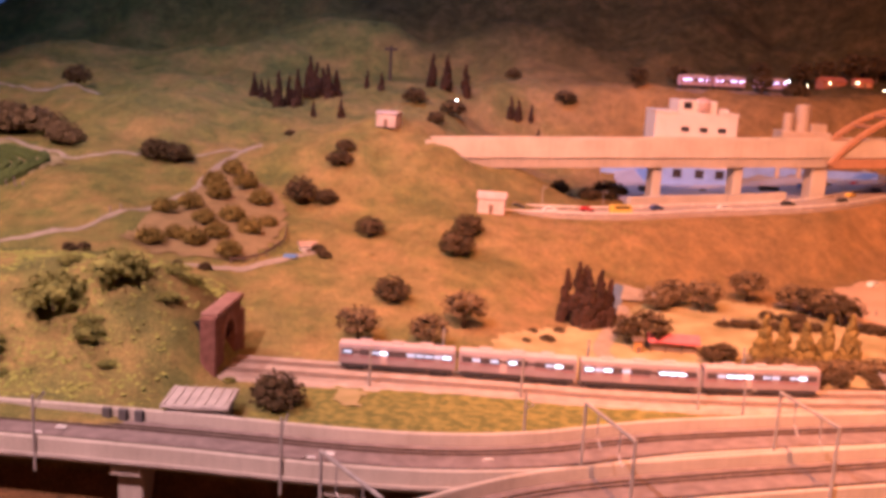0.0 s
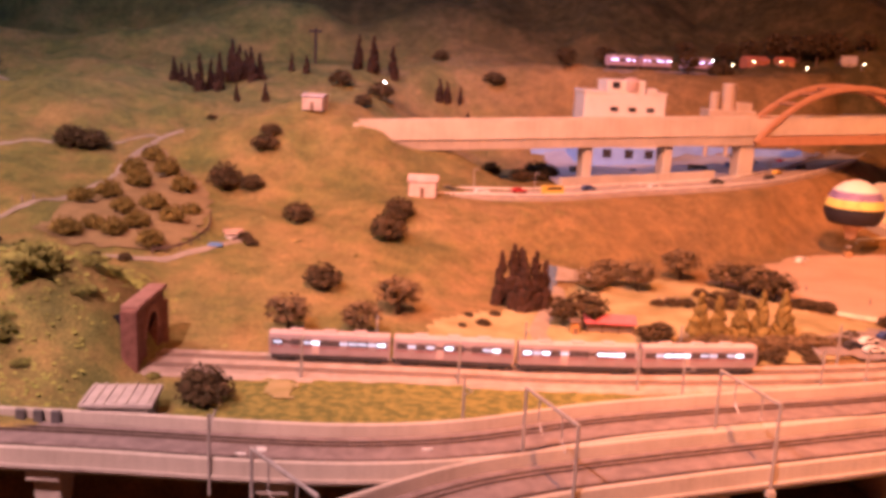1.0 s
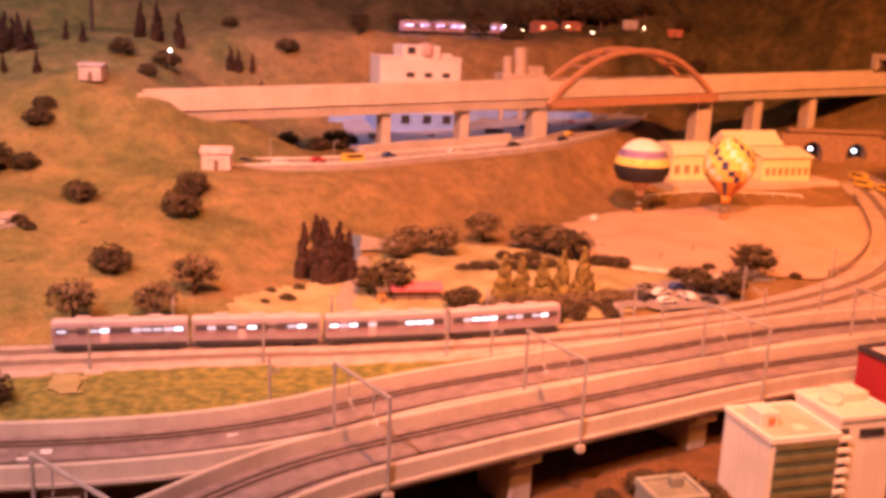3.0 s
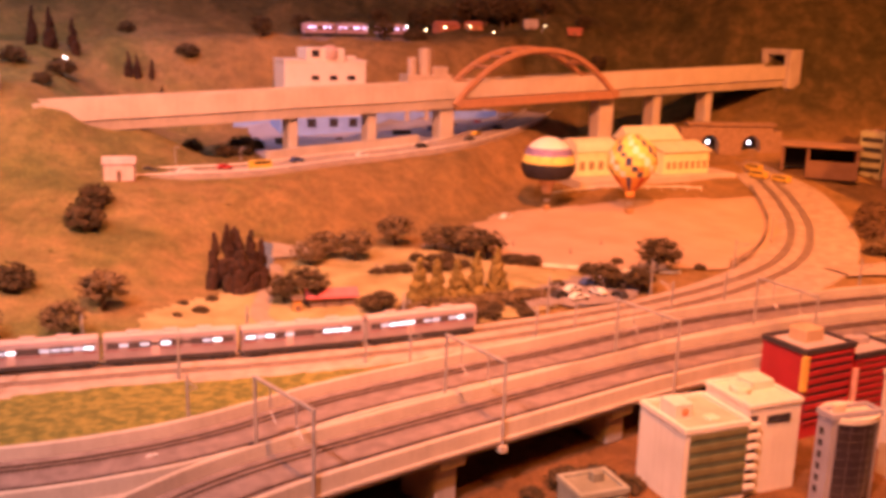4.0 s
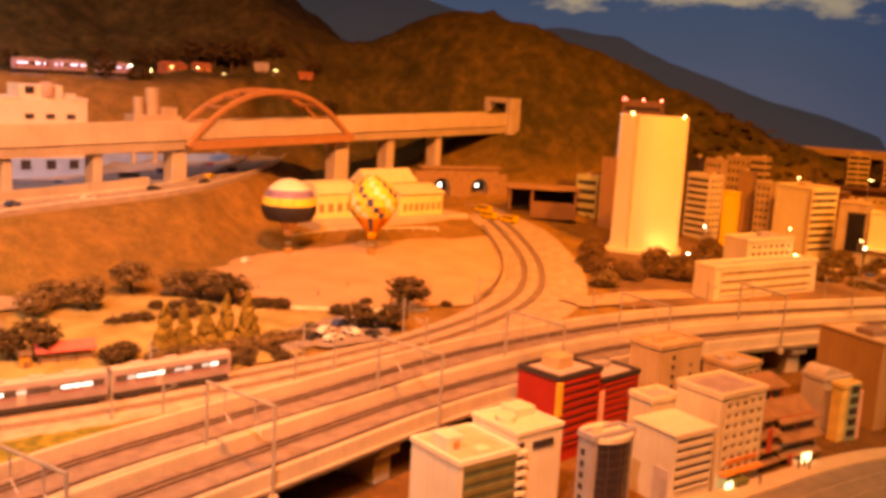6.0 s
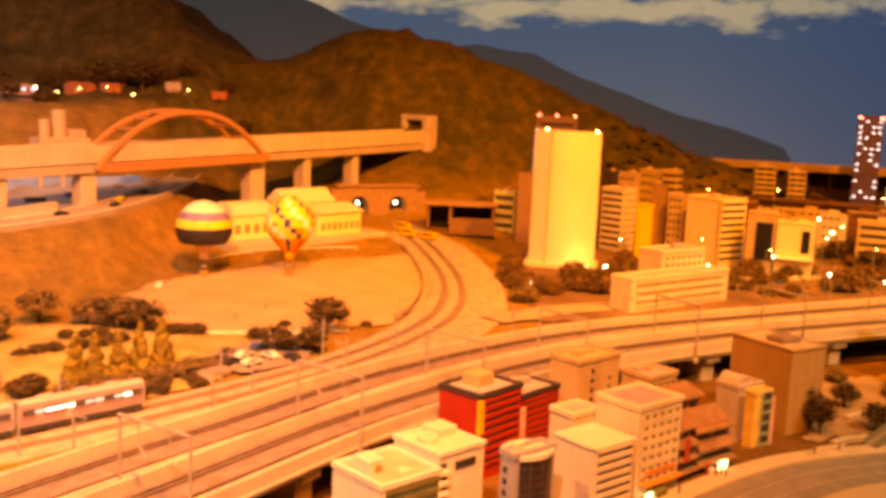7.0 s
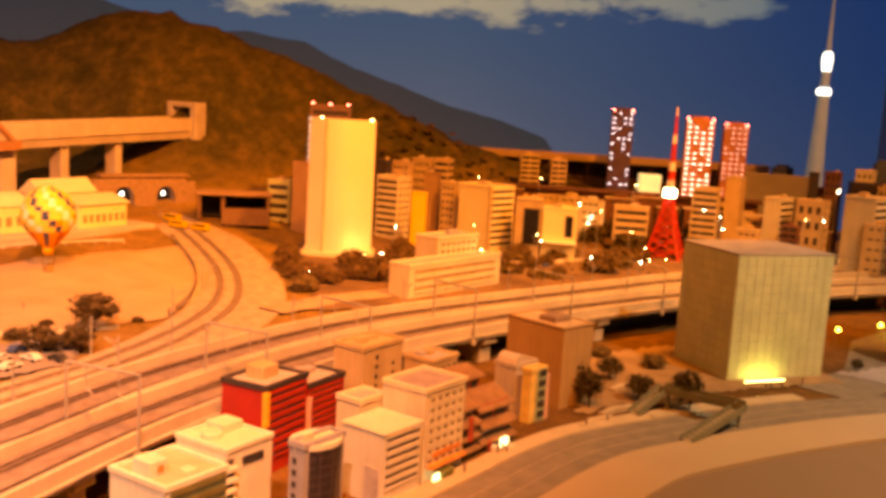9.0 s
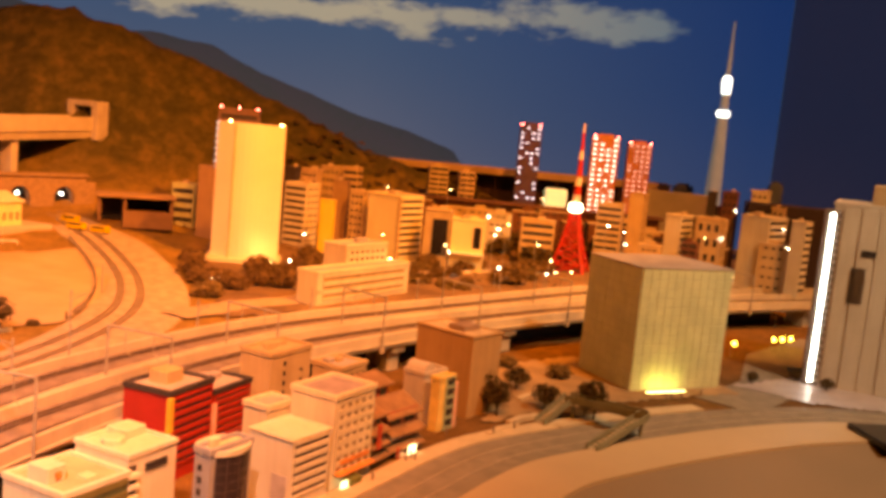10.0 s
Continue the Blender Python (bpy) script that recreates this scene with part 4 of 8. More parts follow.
# ---- trackside: masts and gantries on the viaducts ----
def mast_gantry(x):
    """Portal frame over the nearer viaduct."""
    p, a = at_x(V2P, x)
    g = empty("catenary_gantry", Matrix.Translation((p[0], p[1], 0)) @ Matrix.Rotation(a, 4, "Z"), "pale grey steel catenary gantry over the viaduct tracks", "gantry", "catenary gantries")
    for s in (-0.095, 0.095):
        bm = bmesh.new()
        add_tube(bm, (0, s, -0.024), (0, s, 0.153), 0.0036, 0.003, 8)
        part("post", bm, MASTM, g)
        bm = bmesh.new()
        add_box(bm, -0.008, 0.008, s - 0.007, s + 0.007, -0.030, -0.016, 0.001)
        part("bracket", bm, CONCRETE, g)
    bm = bmesh.new()
    add_tube(bm, (0, -0.097, 0.153), (0, 0.097, 0.153), 0.0034, 0.0034, 8)
    part("beam", bm, MASTM, g)
    for s in (-0.042, 0.042):
        bm = bmesh.new()
        add_tube(bm, (0, s, 0.153), (0, s, 0.11), 0.0016, 0.0016, 5)
        add_tube(bm, (0, s, 0.106), (0, s - 0.018, 0.088), 0.0012, 0.0012, 5)
        part("hanger", bm, MASTM, g)


for x in (-0.19, 0.23, 0.645, 1.10, 1.56, 2.03, 2.5, 3.0, 3.5, 4.05, 4.6):
    mast_gantry(x)


def catenary_mast(pts, x, side, tall, group, arm=0.045):
    p, a = at_x(pts, x)
    z = p[2]
    g = empty("catenary_mast", Matrix.Translation((p[0] - math.sin(a) * side, p[1] + math.cos(a) * side, z)) @ Matrix.Rotation(a, 4, "Z"), "slim grey catenary mast with a side arm beside the track", "mast", group)
    bm = bmesh.new()
    add_tube(bm, (0, 0, -0.04 if abs(side) > 0.088 and tall < 0.13 else -0.01), (0, 0, tall), 0.0032, 0.0026, 8)
    part("post", bm, MASTM, g)
    bm = bmesh.new()
    s = -1 if side > 0 else 1
    add_tube(bm, (0, 0, tall * 0.86), (0, s * arm, tall * 0.92), 0.0013, 0.0013, 5)
    add_tube(bm, (0, 0, tall * 0.70), (0, s * arm, tall * 0.90), 0.0013, 0.0013, 5)
    part("arm", bm, MASTM, g)


for x in (-1.35, -0.87, -0.37):
    catenary_mast(V1P, x, -0.098, 0.115, "viaduct masts")
for x in (0.12, 0.62, 1.1, 1.6, 2.1, 2.6, 3.1, 3.6):
    catenary_mast(V1P, x, 0.098, 0.112, "viaduct masts")
for x in (-0.28, 0.09, 0.50, 0.95, 1.38):
    catenary_mast(LINEP, x, -0.082, 0.105, "track masts")
for x in (-0.12, 0.28, 0.68, 1.12, 1.5, 1.95, 2.35):
    catenary_mast(LINEP, x, 0.098, 0.11, "track masts")

# small lineside boxes on the left viaduct
BOXM = mat("lineside_box", (0.12, 0.11, 0.11), None, 60, 0.6)
for x in (-0.79, -0.74, -0.72):
    p, a = at_x(V1P, x)
    ob = tagged(part("lineside_box", box(-0.009, 0.009, -0.005, 0.005, 0.0, 0.026, 0.001), BOXM), "small dark lineside cabinet by the viaduct parapet", "cabinet", "lineside cabinets")
    ob.matrix_basis = Matrix.Translation((p[0], p[1] + 0.078, 0.004)) @ Matrix.Rotation(a, 4, "Z")
PADM = mat("white_marker", (0.75, 0.72, 0.68), None, 60, 0.6)
for x, s in ((-0.86, 0.01), (-0.84, 0.018), (-0.88, -0.02), (-0.30, 0.0), (-0.28, 0.01), (-0.31, -0.02), (0.02, 0.01)):
    p, a = at_x(V1P, x)
    ob = tagged(part("track_marker", box(-0.010, 0.010, -0.0025, 0.0025, 0.0, 0.004, 0.0008), PADM), "small white marker plate between the rails", "marker", "track markers")
    ob.matrix_basis = Matrix.Translation((p[0], p[1] + s, 0.0045)) @ Matrix.Rotation(a, 4, "Z")

# ---- brick tunnel portal on the west spur ----
mouth = empty("tunnel_portal", Matrix.Translation((-0.652, 2.298, 0)) @ Matrix.Rotation(radians(88), 4, "Z") @ Matrix.Diagonal((0.94, 0.72, 1.16, 1)), "dark red brick tunnel portal with a sloping side wall", "tunnel portal")
bm = bmesh.new()
n_arc, r_in, spring = 14, 0.046, 0.056
ring = [(-r_in, 0.0)] + [(-r_in * math.cos(math.pi * k / n_arc), spring + r_in * math.sin(math.pi * k / n_arc)) for k in range(n_arc + 1)] + [(r_in, 0.0)]
outer = [(-0.105, 0.0), (-0.105, spring)] + [(-0.105 + 0.21 * k / (n_arc - 2), 0.128) for k in range(n_arc - 1)] + [(0.105, spring), (0.105, 0.0)]
for y0, flip in ((-0.022, False), (0.022, True)):
    a = [bm.verts.new((x, y0, z)) for x, z in ring]
    b = [bm.verts.new((x, y0, z)) for x, z in outer]
    for k in range(len(a) - 1):
        q = (a[k], a[k + 1], b[min(k + 1, len(b) - 1)], b[min(k, len(b) - 1)])
        bm.faces.new(q if not flip else tuple(reversed(q)))
    if flip:
        for k in range(len(a) - 1):
            bm.faces.new((a0[k], a0[k + 1], a[k + 1], a[k]))
        for k in range(len(b) - 1):
            bm.faces.new((b0[k + 1], b0[k], b[k], b[k + 1]))
    a0, b0 = a, b
bmesh.ops.recalc_face_normals(bm, faces=bm.faces)
part("face_wall", bm, BRICK, mouth)
part("coping", box(-0.112, 0.112, -0.03, 0.03, 0.128, 0.138, 0.002), mat("coping_stone", (0.34, 0.19, 0.15), None, 40, 0.85), mouth)
part("pilaster", box(-0.128, -0.105, -0.028, 0.026, -0.01, 0.131, 0.003), BRICK, mouth)
part("wing_wall", box(0.105, 0.135, -0.026, 0.05, -0.01, 0.10, 0.003), BRICK, mouth)
for k in range(n_arc):
    bm = bmesh.new()
    t0, t1 = math.pi * k / n_arc + 0.02, math.pi * (k + 1) / n_arc - 0.02
    vs = [(-(r_in + d) * math.cos(t), spring + (r_in + d) * math.sin(t)) for t, d in ((t0, 0.0), (t1, 0.0), (t1, 0.014), (t0, 0.014))]
    f0 = [bm.verts.new((x, -0.026, z)) for x, z in vs]
    f1 = [bm.verts.new((x, -0.020, z)) for x, z in vs]
    bm.faces.new(f0)
    for i in range(4):
        bm.faces.new((f0[i], f1[i], f1[(i + 1) % 4], f0[(i + 1) % 4]))
    bmesh.ops.recalc_face_normals(bm, faces=bm.faces)
    part("voussoir", bm, mat("coping_stone", (0.34, 0.19, 0.15), None, 40, 0.85), mouth)
bm = bmesh.new()
add_box(bm, -0.07, 0.07, 0.023, 0.30, -0.005, 0.105)
bmesh.ops.reverse_faces(bm, faces=bm.faces)
bm.faces.ensure_lookup_table()
bmesh.ops.delete(bm, geom=[f for f in bm.faces if f.calc_center_median().y < 0.03], context="FACES")
part("lining", bm, DARK, mouth)
# flat-roofed concrete shelter behind the viaduct
shed = empty("concrete_shelter", Matrix.Translation((-0.60, 1.945, 0)) @ Matrix.Rotation(radians(4), 4, "Z"), "low concrete shelter with a ribbed flat roof beside the line", "shelter")
part("wall", box(-0.062, 0.062, -0.05, 0.05, -0.02, 0.036, 0.002), CONCRETE, shed)
part("roof", box(-0.072, 0.072, -0.058, 0.058, 0.036, 0.046, 0.002), mat("shelter_roof", (0.50, 0.44, 0.40), (0.40, 0.35, 0.32), 30, 0.8), shed)
for k in range(7):
    part("rib", box(-0.066 + 0.021 * k, -0.063 + 0.021 * k, -0.057, 0.057, 0.046, 0.0485), CONCRETE, shed)

# ---- paths, orchard and terraced field on the west hillside ----
PATH_M = mat("path_gravel", (0.36, 0.29, 0.23), (0.27, 0.22, 0.165), 24, 0.95, bump=0.4)
drape("footpath", [(-1.75, 2.95), (-1.517, 2.99), (-1.375, 3.09), (-1.272, 3.26), (-1.145, 3.52), (-1.10, 3.86), (-1.06, 4.0), (-0.99, 4.06)], 0.034, PATH_M, "pale gravel footpath winding up the hillside", "path")
drape("footpath", [(-2.3, 4.02), (-2.06, 3.985), (-1.90, 3.94), (-1.74, 3.83)], 0.022, PATH_M, "sandy path round the terraced field", "path")
drape("footpath", [(-1.74, 3.83), (-1.54, 3.82), (-1.334, 3.904), (-1.071, 4.03)], 0.014, PATH_M, "thin sandy path across the slope", "path")
drape("footpath", [(-2.6, 4.9), (-2.2, 4.72), (-1.9, 4.68)], 0.025, PATH_M, "thin sandy path across the slope", "path")
drape("footpath", [(-0.95, 2.80), (-0.84, 2.83), (-0.72, 2.92), (-0.62, 3.02), (-0.57, 3.1)], 0.03, PATH_M, "sandy path along the orchard's lower edge", "path")
patch("orchard_soil", [(-1.2, 3.0), (-1.05, 2.93), (-0.78, 2.92), (-0.7, 3.1), (-0.74, 3.45), (-0.85, 3.62), (-1.0, 3.85), (-1.1, 3.78), (-1.15, 3.4)], mat("orchard_earth", (0.27, 0.19, 0.09), (0.21, 0.15, 0.07), 25, 0.95, bump=0.4), "bare ochre earth under the orchard", "ground")
patch("sandy_terrace", [(-2.4, 3.45), (-1.95, 3.5), (-1.78, 3.58), (-1.70, 3.72), (-1.74, 3.81), (-1.9, 3.9), (-2.1, 3.96), (-2.4, 3.97)], mat("terrace_soil", (0.34, 0.27, 0.15), (0.25, 0.21, 0.10), 20, 0.95), "pale sandy terrace on the hillside", "ground")
HEDGE_ROW = mat("tea_row", (0.10, 0.125, 0.035), (0.06, 0.08, 0.025), 70, 0.9, bump=0.5)
for k in range(5):
    r = 0.06 + 0.055 * k
    bm = bmesh.new()
    pts = []
    for q in np.linspace(-2.0, 2.2, 26):
        x, y = -2.02 + r * 0.9 * math.cos(q), 3.68 + r * 0.8 * math.sin(q)
        pts.append((x, y, surface(x, y)))
    sweep(bm, pts, [(-0.016, -0.01), (-0.014, 0.016), (-0.005, 0.024), (0.006, 0.024), (0.014, 0.016), (0.016, -0.01)])
    for v in bm.verts:
        v.co += Vector((random.uniform(-1, 1), random.uniform(-1, 1), random.uniform(-1, 1))) * 0.003
    tagged(part("clipped_hedge", bm, HEDGE_ROW), "curved clipped green crop row on the terrace", "hedge", "terrace crop rows")
DOLL = mat("figure_paint", (0.16, 0.13, 0.12), (0.30, 0.22, 0.18), 90, 0.7)
FIG = None


def figurine(x, y, label="tiny painted standing model figurine"):
    global FIG
    if FIG is None:
        bm = bmesh.new()
        add_lathe(bm, [(0.0022, 0), (0.0028, 0.006), (0.0034, 0.014), (0.0030, 0.0175), (0.0012, 0.0185), (0.0018, 0.020), (0.0018, 0.0225), (0.0006, 0.024)], 8)
        FIG = part("figurine", bm, DOLL)
        ob = FIG
    else:
        ob = new("figurine", FIG.data)
    ob.location = (x, y, surface(x, y) + 0.004)
    return tagged(ob, label, "figurine", "model figurines")


for x, y in ((-1.82, 3.50), (-1.80, 3.52), (-1.78, 3.49), (-1.76, 3.51), (-1.86, 3.62), (-1.88, 3.72), (-1.31, 3.22), (-1.28, 3.24), (0.77, 2.98), (0.79, 2.97), (0.81, 2.99), (0.83, 2.96), (0.85, 2.98), (0.75, 2.99), (1.30, 3.2), (1.45, 3.05), (1.62, 3.15)):
    figurine(x, y)
# fence, shack and a blue tarpaulin below the orchard
FENCE = mat("fence_wood", (0.16, 0.11, 0.08), None, 60, 0.85)
fence = empty("orchard_fence", None, "dark curved wooden fence below the orchard", "fence")
fp = curve_points([(-0.80, 2.90), (-0.71, 2.98), (-0.68, 3.1), (-0.70, 3.24)], 0.02)
for x, y in fp[::2]:
    part("post", box(x - 0.002, x + 0.002, y - 0.002, y + 0.002, surface(x, y) - 0.005, surface(x, y) + 0.024), FENCE, fence)
bm = bmesh.new()
sweep(bm, [(x, y, surface(x, y) + 0.016) for x, y in fp], rect(-0.001, 0.001, -0.004, 0.004))
part("rail", bm, FENCE, fence)
tarp = tagged(part("tarpaulin", box(-0.022, 0.022, -0.016, 0.016, 0.0, 0.008, 0.003), mat("blue_sheet", (0.12, 0.26, 0.55), None, 60, 0.5)), "small bright blue tarpaulin on the ground", "tarpaulin")
tarp.location = (-0.635, 3.005, surface(-0.635, 3.005) + 0.002)
plant("bush", LEAF_DARK, [(-0.56, 3.09, 0.022), (-0.53, 3.05, 0.018), (-0.85, 2.8, 0.018), (-0.93, 2.79, 0.012), (-1.28, 2.83, 0.02), (-1.24, 2.84, 0.018), (-0.9, 4.2, 0.022)], "small dark shrub beside the path", "path shrubs", "shrub", "bush", 0.9)


def hut(name, x, y, turn, w, d, h, wall, roof, label, z=None, pitch=0.4):
    g = empty(name, Matrix.Translation((x, y, (surface(x, y) if z is None else z) - 0.004)) @ Matrix.Rotation(radians(turn), 4, "Z"), label, "hut")
    part("wall", box(-w / 2, w / 2, -d / 2, d / 2, 0, h, 0.001), wall, g)
    bm = bmesh.new()
    o = 0.006
    pr = [(-d / 2 - o, h - 0.002), (d / 2 + o, h - 0.002), (0, h + pitch * d / 2 + 0.004)]
    a = [bm.verts.new((-w / 2 - o, s, u)) for s, u in pr]
    b = [bm.verts.new((w / 2 + o, s, u)) for s, u in pr]
    bm.faces.new(a), bm.faces.new(list(reversed(b)))
    for i in range(3):
        bm.faces.new((a[i], b[i], b[(i + 1) % 3], a[(i + 1) % 3]))
    bmesh.ops.recalc_face_normals(bm, faces=bm.faces)
    part("roof", bm, roof, g)
    part("door", box(-0.007, 0.007, -d / 2 - 0.0015, -d / 2 + 0.001, 0, h * 0.6), mat("door_brown", (0.20, 0.13, 0.09), None, 60, 0.8), g)
    return g


hut("farm_shack", -0.60, 3.11, 20, 0.05, 0.04, 0.026, WHITE, mat("shack_roof", (0.45, 0.30, 0.22), None, 40, 0.8), "small pale shack with a low roof beside the orchard")
hut("hill_hut", -0.452, 4.06, -12, 0.085, 0.08, 0.058, mat("hut_plaster", (0.56, 0.46, 0.43), None, 30, 0.8), mat("hut_plaster", (0.56, 0.46, 0.43), None, 30, 0.8), "pale pinkish plastered hut on the ridge above the bridge", pitch=0.15)
hut("valve_house", 0.0, 3.625, -5, 0.10, 0.07, 0.062, mat("pink_plaster", (0.66, 0.50, 0.44), None, 30, 0.8), mat("pink_roof", (0.62, 0.44, 0.40), None, 30, 0.8), "small pinkish house with a low roof at the road's end", pitch=0.45)
POLE = mat("pole_wood", (0.08, 0.06, 0.05), None, 40, 0.9)
pl = empty("telegraph_pole", Matrix.Translation((-0.61, 5.45, surface(-0.61, 5.45))), "dark wooden pole with a crossbar on the hilltop", "pole")
bm = bmesh.new()
add_tube(bm, (0, 0, -0.02), (0, 0, 0.19), 0.010, 0.008, 8)
part("shaft", bm, POLE, pl)
part("crossbar", box(-0.035, 0.035, -0.006, 0.006, 0.165, 0.18, 0.002), POLE, pl)

# ---- valley: park, car park, field ----
patch("park_ground", [(0.0, 2.37), (0.5, 2.36), (1.0, 2.43), (1.25, 2.55), (1.38, 2.82), (1.2, 2.95), (1.0, 3.2), (0.75, 3.3), (0.5, 3.15), (0.42, 2.98), (0.2, 2.78), (0.02, 2.6)], mat("park_sand", (0.46, 0.36, 0.18), (0.26, 0.21, 0.09), 9, 0.95, bump=0.4), "sandy yellow ground of the little park", "ground", 0.006)
patch("field_ground", [(1.22, 3.0), (1.30, 2.94), (1.56, 2.795), (1.88, 2.76), (2.19, 2.96), (2.42, 3.2), (2.62, 3.47), (2.70, 3.72), (2.15, 3.76), (1.856, 3.755), (1.6, 3.79), (1.46, 3.77), (1.38, 3.66), (1.1, 3.42), (0.98, 3.28)], mat("field_earth", (0.50, 0.36, 0.25), (0.42, 0.30, 0.20), 6, 0.95, bump=0.3), "bare pinkish earth of the balloon field", "ground", 0.007)
drape("footpath", [(0.44, 3.12), (0.43, 2.98), (0.36, 2.75), (0.34, 2.55), (0.55, 2.47), (0.95, 2.5)], 0.05, PATH_M, "pale path through the park", "path", 0.010)
patch("car_park", [(1.02, 2.50), (1.2, 2.47), (1.36, 2.47), (1.52, 2.66), (1.5, 2.74), (1.34, 2.76), (1.14, 2.66)], mat("parking_asphalt", (0.30, 0.25, 0.24), (0.24, 0.20, 0.19), 20, 0.9), "grey asphalt car park beside the field", "car park", 0.011)
drape("water", [(0.46, 3.3), (0.43, 3.14), (0.395, 3.0), (0.375, 2.88)], 0.035, mat("stream_water", (0.16, 0.22, 0.32), None, 30, 0.15), "narrow blue stream coming down the slope foot", "stream", 0.012)
patch("slope_house_yard", [(0.46, 3.2), (0.6, 3.22), (0.58, 3.32), (0.45, 3.3)], PATH_M, "pale yard beside the stream", "ground", 0.010)
patch("meadow", [(-0.45, 2.16), (-0.1, 2.17), (0.5, 2.15), (0.56, 2.10), (0.3, 2.03), (0.0, 1.92), (-0.2, 1.89), (-0.5, 1.92)], mat("bright_grass", (0.27, 0.235, 0.06), (0.12, 0.125, 0.034), 48, 0.95, bump=0.5, mixpos=(0.34, 0.62)), "bright yellow-green grass strip between track and viaduct", "ground", 0.006)
patch("meadow_clearing", [(-0.36, 2.15), (-0.25, 2.155), (-0.27, 2.05), (-0.33, 2.05)], mat("worn_grass", (0.36, 0.29, 0.14), (0.26, 0.22, 0.08), 18, 0.95), "sandy clearing in the grass strip", "ground", 0.010, 0.012, 0.03)
undergrowth("meadow_tufts", "yellow-green tufts in the grass strip", "grass", mat("meadow_tuft", (0.26, 0.235, 0.06), (0.10, 0.11, 0.03), 20, 0.95, island=0.3), 700, (-0.48, 0.5), (1.92, 2.16), 0.002, 0.007, lambda x, y: y > 1.95 + 0.28 * max(0.0, x), 12)

ROOF_RED = mat("pavilion_red_roof", (0.62, 0.16, 0.17), (0.54, 0.12, 0.13), 40, 0.6)
pav = empty("park_pavilion", Matrix.Translation((0.532, 2.655, 0.006)) @ Matrix.Rotation(radians(-3), 4, "Z"), "small park pavilion with a bright red roof", "pavilion")
part("wall", box(-0.062, 0.062, -0.02, 0.02, 0, 0.022, 0.001), mat("pavilion_wood", (0.30, 0.2, 0.13), None, 50, 0.8), pav)
for x in (-0.064, -0.022, 0.022, 0.064):
    bm = bmesh.new()
    add_tube(bm, (x, -0.03, 0), (x, -0.03, 0.03), 0.002, 0.002, 6)
    part("post", bm, FENCE, pav)
bm = bmesh.new()
pr = [(-0.036, 0.028), (0.03, 0.028), (0.03, 0.032), (0.0, 0.048), (-0.036, 0.032)]
a = [bm.verts.new((-0.072, s, u)) for s, u in pr]
b = [bm.verts.new((0.072, s, u)) for s, u in pr]
bm.faces.new(a), bm.faces.new(list(reversed(b)))
for i in range(5):
    bm.faces.new((a[i], b[i], b[(i + 1) % 5], a[(i + 1) % 5]))
bmesh.ops.recalc_face_normals(bm, faces=bm.faces)
part("roof", bm, ROOF_RED, pav)
hut("park_shelter", 0.43, 2.62, 10, 0.02, 0.02, 0.045, mat("orange_paint", (0.7, 0.35, 0.08), None, 50, 0.7), FENCE, "narrow orange kiosk in the park")
# low white kerb along the field
KERB = mat("pale_kerb", (0.72, 0.66, 0.5), None, 40, 0.7)
bm = bmesh.new()
kp = curve_points([(1.294, 2.934), (1.42, 2.86), (1.559, 2.787), (1.70, 2.755)], 0.02)
sweep(bm, [(x, y, surface(x, y) + 0.006) for x, y in kp], rect(-0.004, 0.004, -0.006, 0.006))
tagged(part("field_kerb", bm, KERB), "pale low kerb along the edge of the field", "kerb", kind="structure")

# ---- hot-air balloons ----
B_WHITE = mat("balloon_white", (0.82, 0.80, 0.74), (0.74, 0.72, 0.66), 20, 0.6)
B_PURPLE = mat("balloon_purple", (0.28, 0.20, 0.42), None, 30, 0.6)
B_YELLOW = mat("balloon_yellow", (0.85, 0.68, 0.16), None, 30, 0.6)
B_BLACK = mat("balloon_black", (0.025, 0.022, 0.03), None, 30, 0.6)
B_TAN = mat("balloon_tan", (0.66, 0.44, 0.26), None, 30, 0.6)
B_ORANGE = mat("balloon_orange", (0.75, 0.33, 0.05), None, 30, 0.6)
B_BLUE = mat("balloon_blue", (0.05, 0.06, 0.16), None, 30, 0.6)
B_RED = mat("balloon_red", (0.62, 0.10, 0.05), None, 30, 0.6)
WICKER = mat("wicker", (0.42, 0.25, 0.10), (0.3, 0.17, 0.07), 200, 0.8)


